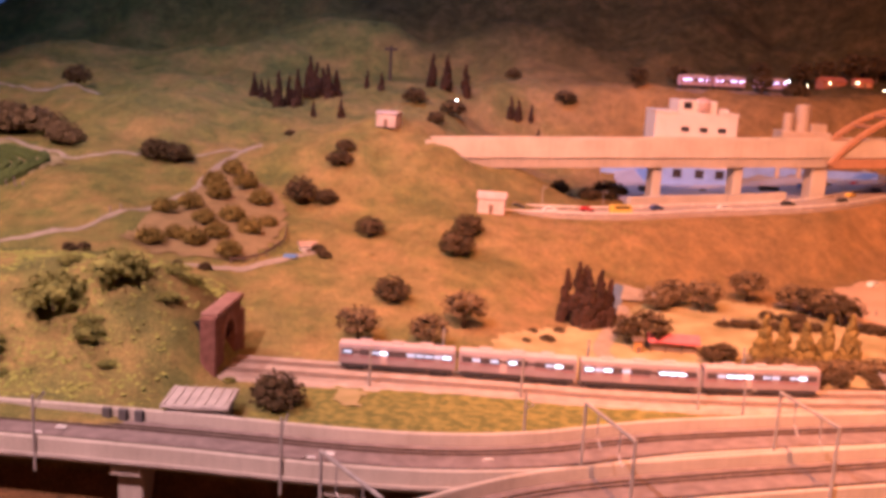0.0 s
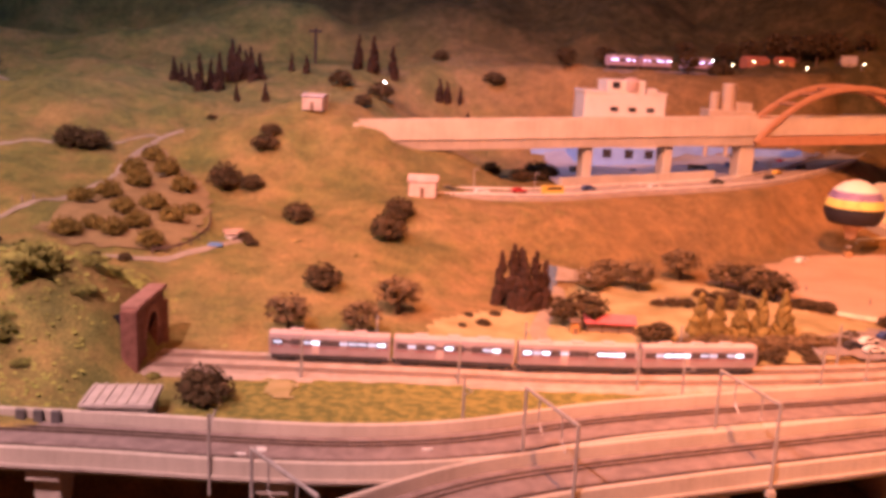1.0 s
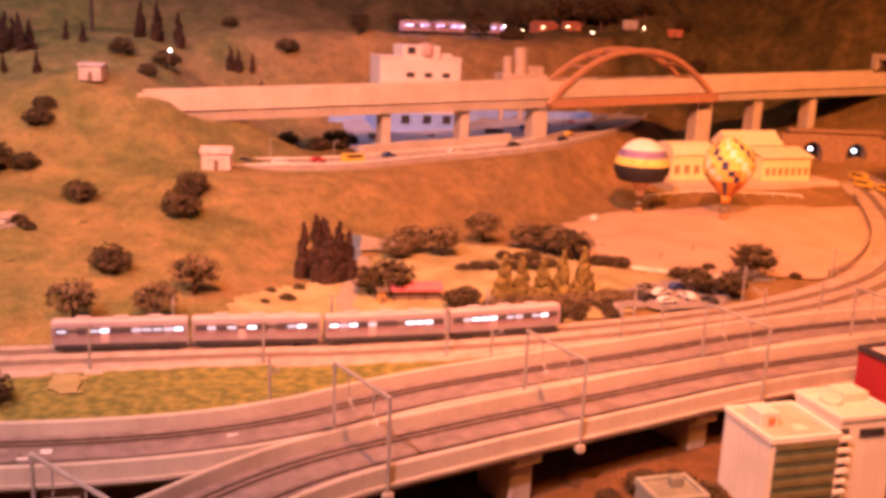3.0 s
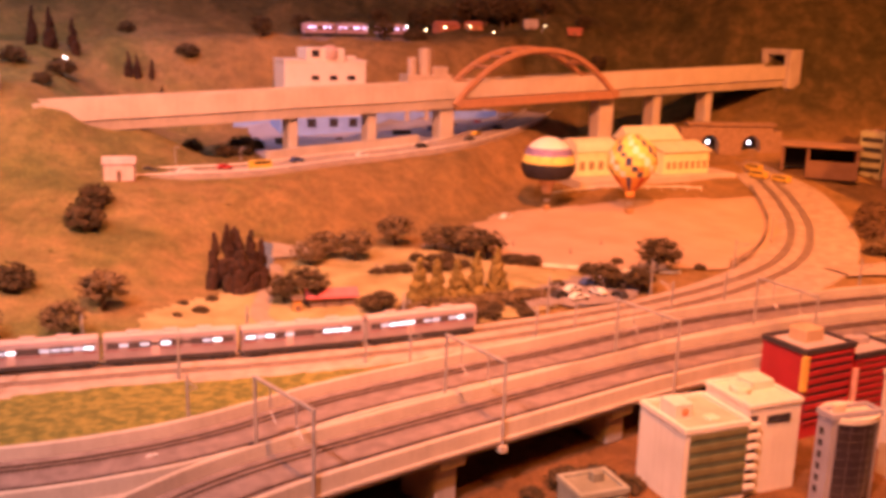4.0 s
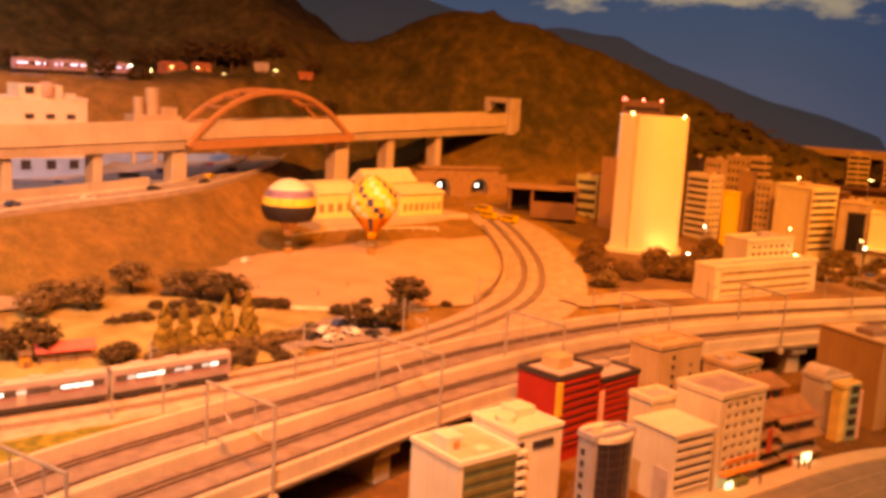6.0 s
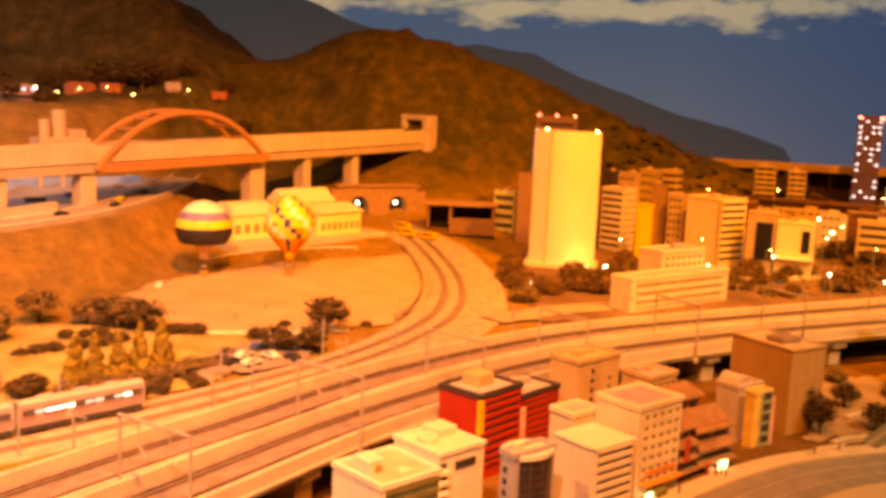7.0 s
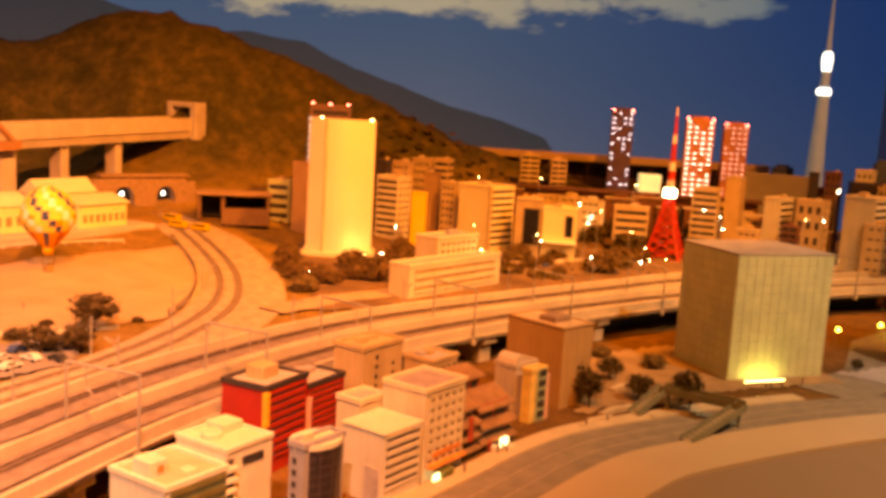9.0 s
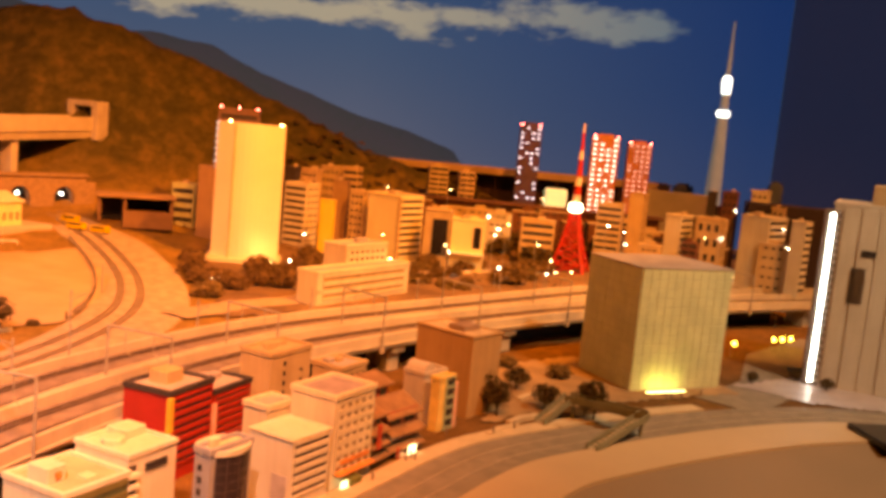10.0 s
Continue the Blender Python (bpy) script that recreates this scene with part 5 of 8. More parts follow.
def balloon(x, y, r, top, mats, choose, label, skirt, sides=24):
    """A round envelope over a narrower skirt, its panels coloured by ring and gore, over a small basket."""
    z = surface(x, y) + 0.007
    g = empty("hot_air_balloon", Matrix.Translation((x, y, z)), label, "balloon", "hot-air balloons")
    low = top - 0.168
    prof = [(r * (0.80 + 0.20 * math.sin(0.5 * math.pi * k / 4)), low + 0.012 * k) for k in range(5)]
    prof += [(r * math.cos(0.5 * math.pi * k / 11), low + 0.048 + (top - low - 0.048) * math.sin(0.5 * math.pi * k / 11)) for k in range(1, 11)] + [(0.006, top)]
    if not skirt:
        prof = [(0.022 + (0.80 * r - 0.022) * (k / 5) ** 0.85, 0.095 + (low - 0.095) * k / 5) for k in range(5)] + prof
    bm = bmesh.new()
    rings = []
    for rr, zz in prof:
        rings.append([bm.verts.new((rr * math.cos(2 * math.pi * k / sides) * (1 + 0.012 * (k % 2)), rr * math.sin(2 * math.pi * k / sides) * (1 + 0.012 * (k % 2)), zz)) for k in range(sides)])
    for lo, hi in zip(rings, rings[1:]):
        for k in range(sides):
            f = bm.faces.new((lo[k], lo[(k + 1) % sides], hi[(k + 1) % sides], hi[k]))
            f.material_index = choose((lo[0].co.z + hi[0].co.z) / 2 / top, k)
    bm.faces.new(rings[-1]).material_index = choose(1.0, 0)
    bm.faces.new(list(reversed(rings[0]))).material_index = choose(0.0, 0)
    part("envelope", bm, mats, g, smooth=True)
    if skirt:
        bm = bmesh.new()
        add_lathe(bm, [(0.018, 0.07), (0.026, 0.105), (0.058, 0.155), (0.072, low + 0.001)], 20)
        part("skirt", bm, B_TAN, g, "plain tan cloth skirt", smooth=True)
    else:
        bm = bmesh.new()
        add_lathe(bm, [(0.018, 0.065), (0.022, 0.097)], 16)
        part("skirt", bm, B_ORANGE, g, smooth=True)
    bm = bmesh.new()
    add_box(bm, -0.014, 0.014, -0.014, 0.014, 0.0, 0.022, 0.003)
    part("basket", bm, WICKER, g)
    bm = bmesh.new()
    add_lathe(bm, [(0.012, 0.038), (0.013, 0.041), (0.012, 0.044)], 10)
    part("burner", bm, MASTM, g)
    for sx in (-1, 1):
        for sy in (-1, 1):
            bm = bmesh.new()
            add_tube(bm, (0.013 * sx, 0.013 * sy, 0.02), (0.014 * sx, 0.014 * sy, 0.06), 0.0012, 0.0012, 5)
            part("rope", bm, POLE, g)
    return g


balloon(1.682, 3.76, 0.112, 0.305, (B_WHITE, B_PURPLE, B_YELLOW, B_BLACK), lambda q, k: 3 if q < 0.635 else 2 if q < 0.765 else 1 if q < 0.85 else 0, "hot-air balloon with white, purple, yellow and black bands", True)
balloon(1.97, 3.58, 0.10, 0.328, (B_YELLOW, B_ORANGE, B_BLUE, B_RED, B_WHITE), lambda q, k: (2 if k % 6 == 3 else 1 if k % 3 else 3) if q < 0.50 else (2 if (int(q * 14) + k) % 6 == 0 else 4 if (int(q * 14) + k) % 6 == 3 else 1 if (int(q * 14) + 2 * k) % 7 == 0 and q < 0.7 else 0), "hot-air balloon with a yellow, orange and blue chequered envelope", False)

# ---- sheds on the platform behind the balloons ----
SHED_W = mat("shed_yellow", (0.82, 0.72, 0.40), (0.74, 0.64, 0.35), 20, 0.7)
SHED_R = mat("shed_roof", (0.74, 0.68, 0.48), (0.66, 0.60, 0.42), 16, 0.6)
plat = tagged(part("platform", box(-0.46, 0.42, -0.10, 0.14, -0.05, 0.012, 0.004), CONCRETE_PALE), "pale raised concrete platform under the yellow sheds", "platform", kind="structure")
plat.matrix_basis = Matrix.Translation((2.38, 4.10, 0.085)) @ Matrix.Rotation(radians(6), 4, "Z")


def long_shed(cx, cy, turn, w, d, h, arch, bays, label):
    g = empty("warehouse", Matrix.Translation((cx, cy, 0.097)) @ Matrix.Rotation(radians(turn), 4, "Z"), label, "warehouse", "warehouses")
    part("wall", box(-w / 2, w / 2, -d / 2, d / 2, 0, h, 0.002), SHED_W, g)
    bm = bmesh.new()
    rows = []
    for x in (-w / 2 - 0.008, w / 2 + 0.008):
        rows.append([bm.verts.new((x, (d / 2 + 0.008) * math.cos(math.pi - math.pi * k / 8), h - 0.002 + arch * math.sin(math.pi * k / 8))) for k in range(9)])
    for k in range(8):
        bm.faces.new((rows[0][k], rows[1][k], rows[1][k + 1], rows[0][k + 1]))
    bm.faces.new(rows[0]), bm.faces.new(list(reversed(rows[1])))
    bm.faces.new((rows[0][0], rows[0][8], rows[1][8], rows[1][0]))
    bmesh.ops.recalc_face_normals(bm, faces=bm.faces)
    part("roof", bm, SHED_R, g)
    pane = part("window", box(-w / bays * 0.28, w / bays * 0.28, -0.002, 0.001, 0, h * 0.34), mat("shed_pane", (0.34, 0.28, 0.15), None, 30, 0.3), g)
    pane.matrix_basis = Matrix.Translation((-w / 2 + w / bays * 0.5, -d / 2, h * 0.25))
    for k in range(1, bays):
        share("window", pane, g, Matrix.Translation((-w / 2 + w / bays * (k + 0.5), -d / 2, h * 0.25)))
    for k in range(bays + 1):
        part("buttress", box(-w / 2 + w / bays * k - 0.003, -w / 2 + w / bays * k + 0.003, -d / 2 - 0.004, -d / 2 + 0.001, 0, h), SHED_W, g)


long_shed(2.06, 4.14, 6, 0.20, 0.14, 0.115, 0.055, 4, "short yellow warehouse with a rounded roof")


def winged_shed(cx, cy, turn, label):
    """A tall gabled hall with a lower wing before it."""
    g = empty("warehouse", Matrix.Translation((cx, cy, 0.097)) @ Matrix.Rotation(radians(turn), 4, "Z"), label, "warehouse", "warehouses")

    def prism(name, x0, x1, pr, mtl):
        bm = bmesh.new()
        a = [bm.verts.new((x0, s, u)) for s, u in pr]
        b = [bm.verts.new((x1, s, u)) for s, u in pr]
        bm.faces.new(a), bm.faces.new(list(reversed(b)))
        for i in range(len(pr)):
            bm.faces.new((a[i], b[i], b[(i + 1) % len(pr)], a[(i + 1) % len(pr)]))
        bmesh.ops.recalc_face_normals(bm, faces=bm.faces)
        part(name, bm, mtl, g)

    part("wall", box(-0.16, 0.12, 0.0, 0.13, 0, 0.15, 0.002), SHED_W, g)
    prism("roof", -0.17, 0.13, [(-0.012, 0.148), (0.142, 0.148), (0.142, 0.153), (0.065, 0.21), (-0.012, 0.153)], SHED_R)
    part("wing_wall", box(-0.05, 0.215, -0.11, -0.001, 0, 0.105, 0.002), SHED_W, g)
    prism("wing_roof", -0.058, 0.223, [(-0.12, 0.104), (0.0, 0.138), (0.0, 0.143), (-0.12, 0.110)], SHED_R)
    pane = part("window", box(-0.010, 0.010, -0.002, 0.001, 0, 0.035), mat("shed_pane", (0.34, 0.28, 0.15), None, 30, 0.3), g)
    pane.matrix_basis = Matrix.Translation((-0.02, -0.11, 0.025))
    for k in range(1, 7):
        share("window", pane, g, Matrix.Translation((-0.02 + 0.035 * k, -0.11, 0.025)))
    for k in range(4):
        share("window", pane, g, Matrix.Translation((-0.14 + 0.03 * k, 0.0, 0.05)))


winged_shed(2.44, 4.16, 6, "yellow warehouse with a tall gabled hall and a lower wing")

# ---- twin-bore tunnel mouth in the mountain foot ----
twin = empty("twin_tunnel_portal", Matrix.Translation((3.01, 4.40, 0.10)) @ Matrix.Rotation(radians(-14), 4, "Z") @ Matrix.Diagonal((1, 1, 1.2, 1)), "brown stone portal with two dark tunnel bores", "tunnel portal")
LAMP_TUNNEL = mat("tunnel_lamp_white", (0.9, 0.9, 0.9), None, 50, 0.3, emit=(0.9, 0.95, 1.0), power=4)
STONE = mat("portal_stone", (0.33, 0.22, 0.14), (0.24, 0.16, 0.10), 50, 0.85, bump=0.5)
bm = bmesh.new()
for c in (-0.11, 0.11):
    inn = [(c - 0.05, 0.0)] + [(c - 0.05 * math.cos(math.pi * k / 10), 0.06 + 0.05 * math.sin(math.pi * k / 10)) for k in range(11)] + [(c + 0.05, 0.0)]
    out = [(c - 0.11, 0.0)] + [(c - 0.11 + 0.22 * k / 10, 0.15) for k in range(11)] + [(c + 0.11, 0.0)]
    a = [bm.verts.new((x, 0, z)) for x, z in inn]
    b = [bm.verts.new((x, 0, z)) for x, z in out]
    for k in range(12):
        bm.faces.new((a[k], a[k + 1], b[k + 1], b[k]))
    a2 = [bm.verts.new((x, 0.06, z)) for x, z in inn]
    for k in range(12):
        bm.faces.new((a2[k], a2[k + 1], a[k + 1], a[k]))
bmesh.ops.remove_doubles(bm, verts=bm.verts, dist=1e-5)
part("face_wall", bm, STONE, twin)
part("coping", box(-0.235, 0.235, -0.012, 0.05, 0.15, 0.162, 0.002), STONE, twin)
for c in (-0.105, 0.115):
    part("tunnel_lamp", box(c - 0.007, c + 0.007, 0.045, 0.055, 0.07, 0.082, 0.002), LAMP_TUNNEL, twin)
part("end_wall", box(-0.27, -0.22, -0.004, 0.05, 0, 0.14, 0.002), STONE, twin)
part("end_wall", box(0.22, 0.27, -0.004, 0.05, 0, 0.13, 0.002), STONE, twin)
part("lining", box(-0.18, 0.18, 0.058, 0.075, -0.01, 0.14), DARK, twin)

# low white fence between the balloon field and the platform grass
rail_f = empty("field_fence", None, "low white fence along the grass behind the balloons", "fence")
FENCE_W = mat("fence_white", (0.70, 0.66, 0.58), None, 40, 0.7)
fq = curve_points([(1.80, 3.955, 0), (2.05, 3.93, 0), (2.30, 3.90, 0), (2.50, 3.865, 0)], 0.03)
bm = bmesh.new()
sweep(bm, [(x, y, surface(x, y) + 0.016) for x, y, _ in fq], rect(-0.0015, 0.0015, -0.003, 0.004))
part("rail", bm, FENCE_W, rail_f)
for x, y, _ in fq[::2]:
    part("post", box(x - 0.0015, x + 0.0015, y - 0.0015, y + 0.0015, surface(x, y) - 0.004, surface(x, y) + 0.018), FENCE_W, rail_f)

# grey mesh fence along the inner side of the curve
tf = empty("track_fence", None, "low grey fence along the inside of the railway curve", "fence")
tq = [(x - ty * 0.125, y + tx * 0.125, z) for (x, y, z), (tx, ty) in zip(LINEP, tanv) if 1.95 < x < 2.86]
for lift in (0.012, 0.026):
    bm = bmesh.new()
    sweep(bm, [(x, y, max(z, surface(x, y)) + lift) for x, y, z in tq], rect(-0.001, 0.001, -0.0015, 0.0015))
    part("rail", bm, MASTM, tf)
for x, y, z in tq:
    z = max(z, surface(x, y))
    part("post", box(x - 0.0016, x + 0.0016, y - 0.0016, y + 0.0016, z - 0.01, z + 0.03), POLE, tf)

# ---- silver commuter train on the main line ----
SILVER = mat("train_silver", (0.37, 0.30, 0.32), (0.30, 0.245, 0.26), 24, 0.42, 0.25)
TRAIN_ROOF = mat("train_roof", (0.50, 0.39, 0.38), (0.42, 0.33, 0.32), 30, 0.6)
UNDER = mat("train_underframe", (0.05, 0.045, 0.045), None, 60, 0.8)
BAND = mat("train_window_band", (0.10, 0.085, 0.095), None, 60, 0.25)
LIT = mat("lit_train_window", (0.6, 0.65, 0.7), None, 60, 0.3, emit=(0.75, 0.92, 1.0), power=1.3)
LIT_DIM = mat("dim_train_window", (0.4, 0.45, 0.5), None, 60, 0.3, emit=(0.55, 0.72, 0.9), power=0.35)


def rail_car(m, length, label, group, name="railway_carriage", lit=(LIT, LIT_DIM), body=SILVER, cab=0):
    g = empty(name, m, label, "railway carriage", group)
    h, w = length / 2 - 0.004, 0.0185
    prof = [(-w, 0.017), (w, 0.017), (w, 0.058), (w * 0.86, 0.066), (w * 0.4, 0.0695), (-w * 0.4, 0.0695), (-w * 0.86, 0.066), (-w, 0.058)]
    bm = bmesh.new()
    sweep(bm, [(-h, 0, 0), (-h + 0.004, 0, 0), (h - 0.004, 0, 0), (h, 0, 0)], prof)
    bmesh.ops.recalc_face_normals(bm, faces=bm.faces)
    part("body", bm, body, g)
    bm = bmesh.new()
    sweep(bm, [(-h + 0.002, 0, 0.0006), (h - 0.002, 0, 0.0006)], [(-w * 0.88, 0.066), (w * 0.88, 0.066), (w * 0.4, 0.0705), (-w * 0.4, 0.0705)])
    bmesh.ops.recalc_face_normals(bm, faces=bm.faces)
    part("roof", bm, TRAIN_ROOF, g)
    for x in (-h * 0.55, 0.0, h * 0.5):
        part("air_conditioner", box(x - 0.016, x + 0.016, -0.009, 0.009, 0.0695, 0.0755, 0.0015), TRAIN_ROOF, g)
    for s in (-1, 1):
        part("window_band", box(-h + 0.008, h - 0.008, s * w - 0.0004, s * w + 0.0004, 0.040, 0.0545), BAND, g)
        n = 12
        step = (2 * h - 0.02) / n
        for k in range(n):
            x = -h + 0.010 + step * (k + 0.5)
            if k % 3 == 1:
                part("door", box(x - step * 0.40, x + step * 0.40, s * w - 0.0008, s * w + 0.0008, 0.019, 0.0565), TRAIN_ROOF if k == 4 else body, g)
            pane = box(x - step * 0.44, x + step * 0.44, s * w - 0.0011, s * w + 0.0011, 0.0440, 0.0508)
            part("window", pane, lit[0] if random.random() < 0.30 else lit[1] if random.random() < 0.6 else BAND, g)
        part("stripe", box(-h + 0.004, h - 0.004, s * w - 0.0004, s * w + 0.0004, 0.034, 0.037), mat("train_stripe", (0.30, 0.12, 0.14), None, 60, 0.5), g)
    part("underframe", box(-h + 0.006, h - 0.006, -0.0175, 0.0175, 0.005, 0.0168, 0.002), UNDER, g)
    for x in (-h * 0.72, h * 0.72):
        b = part("bogie", box(x - 0.022, x + 0.022, -0.014, 0.014, -0.001, 0.010, 0.002), UNDER, g)
        for dx in (-0.013, 0.013):
            bm = bmesh.new()
            add_tube(bm, (x + dx, -0.0115, 0.003), (x + dx, 0.0115, 0.003), 0.0055, 0.0055, 12)
            part("wheelset", bm, UNDER, b)
    if cab:
        part("windscreen", box(cab * h - 0.0012, cab * h + 0.0012, -0.013, 0.013, 0.042, 0.058), BAND, g)
        for s in (-0.011, 0.011):
            bm = bmesh.new()
            add_tube(bm, (cab * h - 0.001, s, 0.030), (cab * h + 0.0022, s, 0.030), 0.0024, 0.0024, 8)
            part("headlight", bm, mat("headlamp", (0.9, 0.9, 0.85), None, 50, 0.3, emit=(1.0, 0.95, 0.85), power=12), g)
    return g


inner = []
for (x, y, z), (tx, ty) in zip(LINEP, tanv):
    inner.append((x - ty * 0.035, y + tx * 0.035, z + 0.0115))
inner = np.array(inner)
run_s = np.r_[0, np.cumsum(np.linalg.norm(np.diff(inner, axis=0), axis=1))]
tail_s = float(np.interp(-0.36, inner[:60, 0], run_s[:60]))
CAR_L = 0.298
for k in range(4):
    s0, s1 = tail_s + CAR_L * k + 0.05, tail_s + CAR_L * (k + 1) - 0.05
    a, b = (np.array([np.interp(q, run_s, inner[:, j]) for j in range(3)]) for q in (s0, s1))
    c = (a + b) / 2
    rail_car(Matrix.Translation(c) @ Matrix.Rotation(math.atan2(b[1] - a[1], b[0] - a[0]), 4, "Z"), CAR_L, "silver-grey railway carriage with lit windows on the valley track", "valley train", cab=-1 if k == 0 else 1 if k == 3 else 0)
# dimly lit purple train standing on the high slope
LIT_P = mat("lit_purple_window", (0.6, 0.5, 0.7), None, 60, 0.3, emit=(0.85, 0.62, 1.0), power=2.2)
PURP = mat("train_mauve", (0.50, 0.36, 0.46), (0.42, 0.30, 0.40), 24, 0.5)
HIGH = [(0.95, 5.425), (1.2, 5.52), (1.5, 5.62), (1.75, 5.68)]
for k, (x, y, turn) in enumerate(((1.07, 5.475, 22), (1.27, 5.545, 19), (1.52, 5.62, 16))):
    rail_car(Matrix.Translation((x, y, 0.667)) @ Matrix.Rotation(radians(turn), 4, "Z"), 0.2, "mauve railway carriage with lit windows on the high slope", "high train", lit=(LIT_P, LIT_P), body=PURP)
hp = curve_points(HIGH, 0.04)
bm = bmesh.new()
sweep(bm, [(x, y, 0.66) for x, y in hp], [(-0.04, -0.02), (0.06, -0.02), (0.045, 0.004), (-0.03, 0.004)])
tagged(part("high_track_bed", bm, BALLAST), "ballasted shelf of the high railway line", "track bed", kind="structure")
plant("tree", LEAF_DARK, [(1.0, 5.62, 0.05), (1.3, 5.75, 0.055), (1.5, 5.8, 0.05), (1.75, 5.85, 0.06), (1.9, 5.88, 0.06), (2.05, 5.86, 0.075), (2.16, 5.78, 0.07), (2.24, 5.70, 0.075), (2.30, 5.72, 0.08), (2.34, 5.66, 0.06), (2.48, 5.62, 0.05), (2.68, 5.5, 0.04), (2.75, 5.42, 0.045), (2.84, 5.38, 0.04), (0.75, 5.42, 0.05), (1.42, 5.4, 0.05)], "dark broadleaf tree behind the high railway line", "trees on the high slope", "tree", "tree")
LAMP_W = mat("lamp_white", (0.9, 0.9, 0.85), None, 50, 0.3, emit=(1.0, 0.88, 0.72), power=18)
LAMP_Y = mat("lamp_warm", (0.9, 0.8, 0.6), None, 50, 0.3, emit=(1.0, 0.72, 0.32), power=14)
LAMP_R = mat("lamp_red", (0.9, 0.2, 0.15), None, 50, 0.3, emit=(1.0, 0.12, 0.10), power=14)
LAMPS = {}


def street_lamp(x, y, tall, glow=LAMP_Y, r=0.004, z=None, group="street lamps", lit=True):
    zz = surface(x, y) if z is None else z
    key = (round(tall, 3), glow.name, r, lit)
    m = Matrix.Translation((x, y, zz))
    if key in LAMPS:
        return copy_thing(LAMPS[key], m)
    g = empty("street_lamp", m, "slim street lamp with a glowing head" if lit else "slim pale street lamp with a curved head", "street lamp", group)
    bm = bmesh.new()
    add_tube(bm, (0, 0, -0.005), (0, 0, tall), 0.0022, 0.0015, 6)
    add_tube(bm, (0, 0, tall), (0.012, -0.006, tall + 0.004), 0.0014, 0.0012, 5)
    part("post", bm, MASTM, g)
    bm = bmesh.new()
    add_lathe(bm, [(r * 0.4, tall - r * 0.9), (r, tall - r * 0.2), (r, tall + r * 0.3), (r * 0.5, tall + r)], 8, Matrix.Translation((0.013, -0.006, 0)))
    part("lamp_head", bm, glow if lit else MASTM, g)
    LAMPS[key] = g
    return g


for x, y in ((1.36, 5.60), (1.62, 5.68), (-0.22, 4.9)):
    street_lamp(x, y, 0.075, LAMP_W, 0.004)
for x, y in ((1.74, 5.70), (1.86, 5.70), (2.0, 5.66), (2.14, 5.62), (2.42, 5.52), (2.62, 5.44)):
    street_lamp(x, y, 0.03, LAMP_Y, 0.0034)
for x, y in ((0.2, 3.86), (0.45, 3.93), (1.0, 4.15), (1.6, 4.5)):
    street_lamp(x, y, 0.08, LAMP_Y, 0.003, lit=False)
hut("high_house", 2.06, 5.72, 10, 0.09, 0.07, 0.035, mat("orange_plaster", (0.55, 0.24, 0.12), None, 40, 0.8), mat("red_tile", (0.5, 0.17, 0.1), None, 50, 0.8), "small orange-walled house beside the high line")
hut("high_house", 2.62, 5.50, -20, 0.08, 0.06, 0.03, mat("red_plaster", (0.45, 0.16, 0.10), None, 40, 0.8), mat("red_tile", (0.5, 0.17, 0.1), None, 50, 0.8), "small red-roofed house on the high slope")
hut("high_house", 1.90, 5.76, 15, 0.14, 0.09, 0.05, mat("red_plaster", (0.45, 0.16, 0.10), None, 40, 0.8), mat("red_tile", (0.5, 0.17, 0.1), None, 50, 0.8), "red-roofed house beside the high line")
hut("high_house", 2.38, 5.60, -20, 0.075, 0.06, 0.016, mat("grey_plaster", (0.42, 0.33, 0.28), None, 40, 0.8), mat("grey_tile", (0.42, 0.36, 0.34), None, 50, 0.8), "pale house with a steep grey roof on the high slope", None, 1.3)

# ---- cars ----
GLASS_CAR = mat("car_glass", (0.03, 0.035, 0.045), None, 60, 0.12)
TYRE = mat("tyre", (0.025, 0.025, 0.025), None, 60, 0.9)
CARS = {}


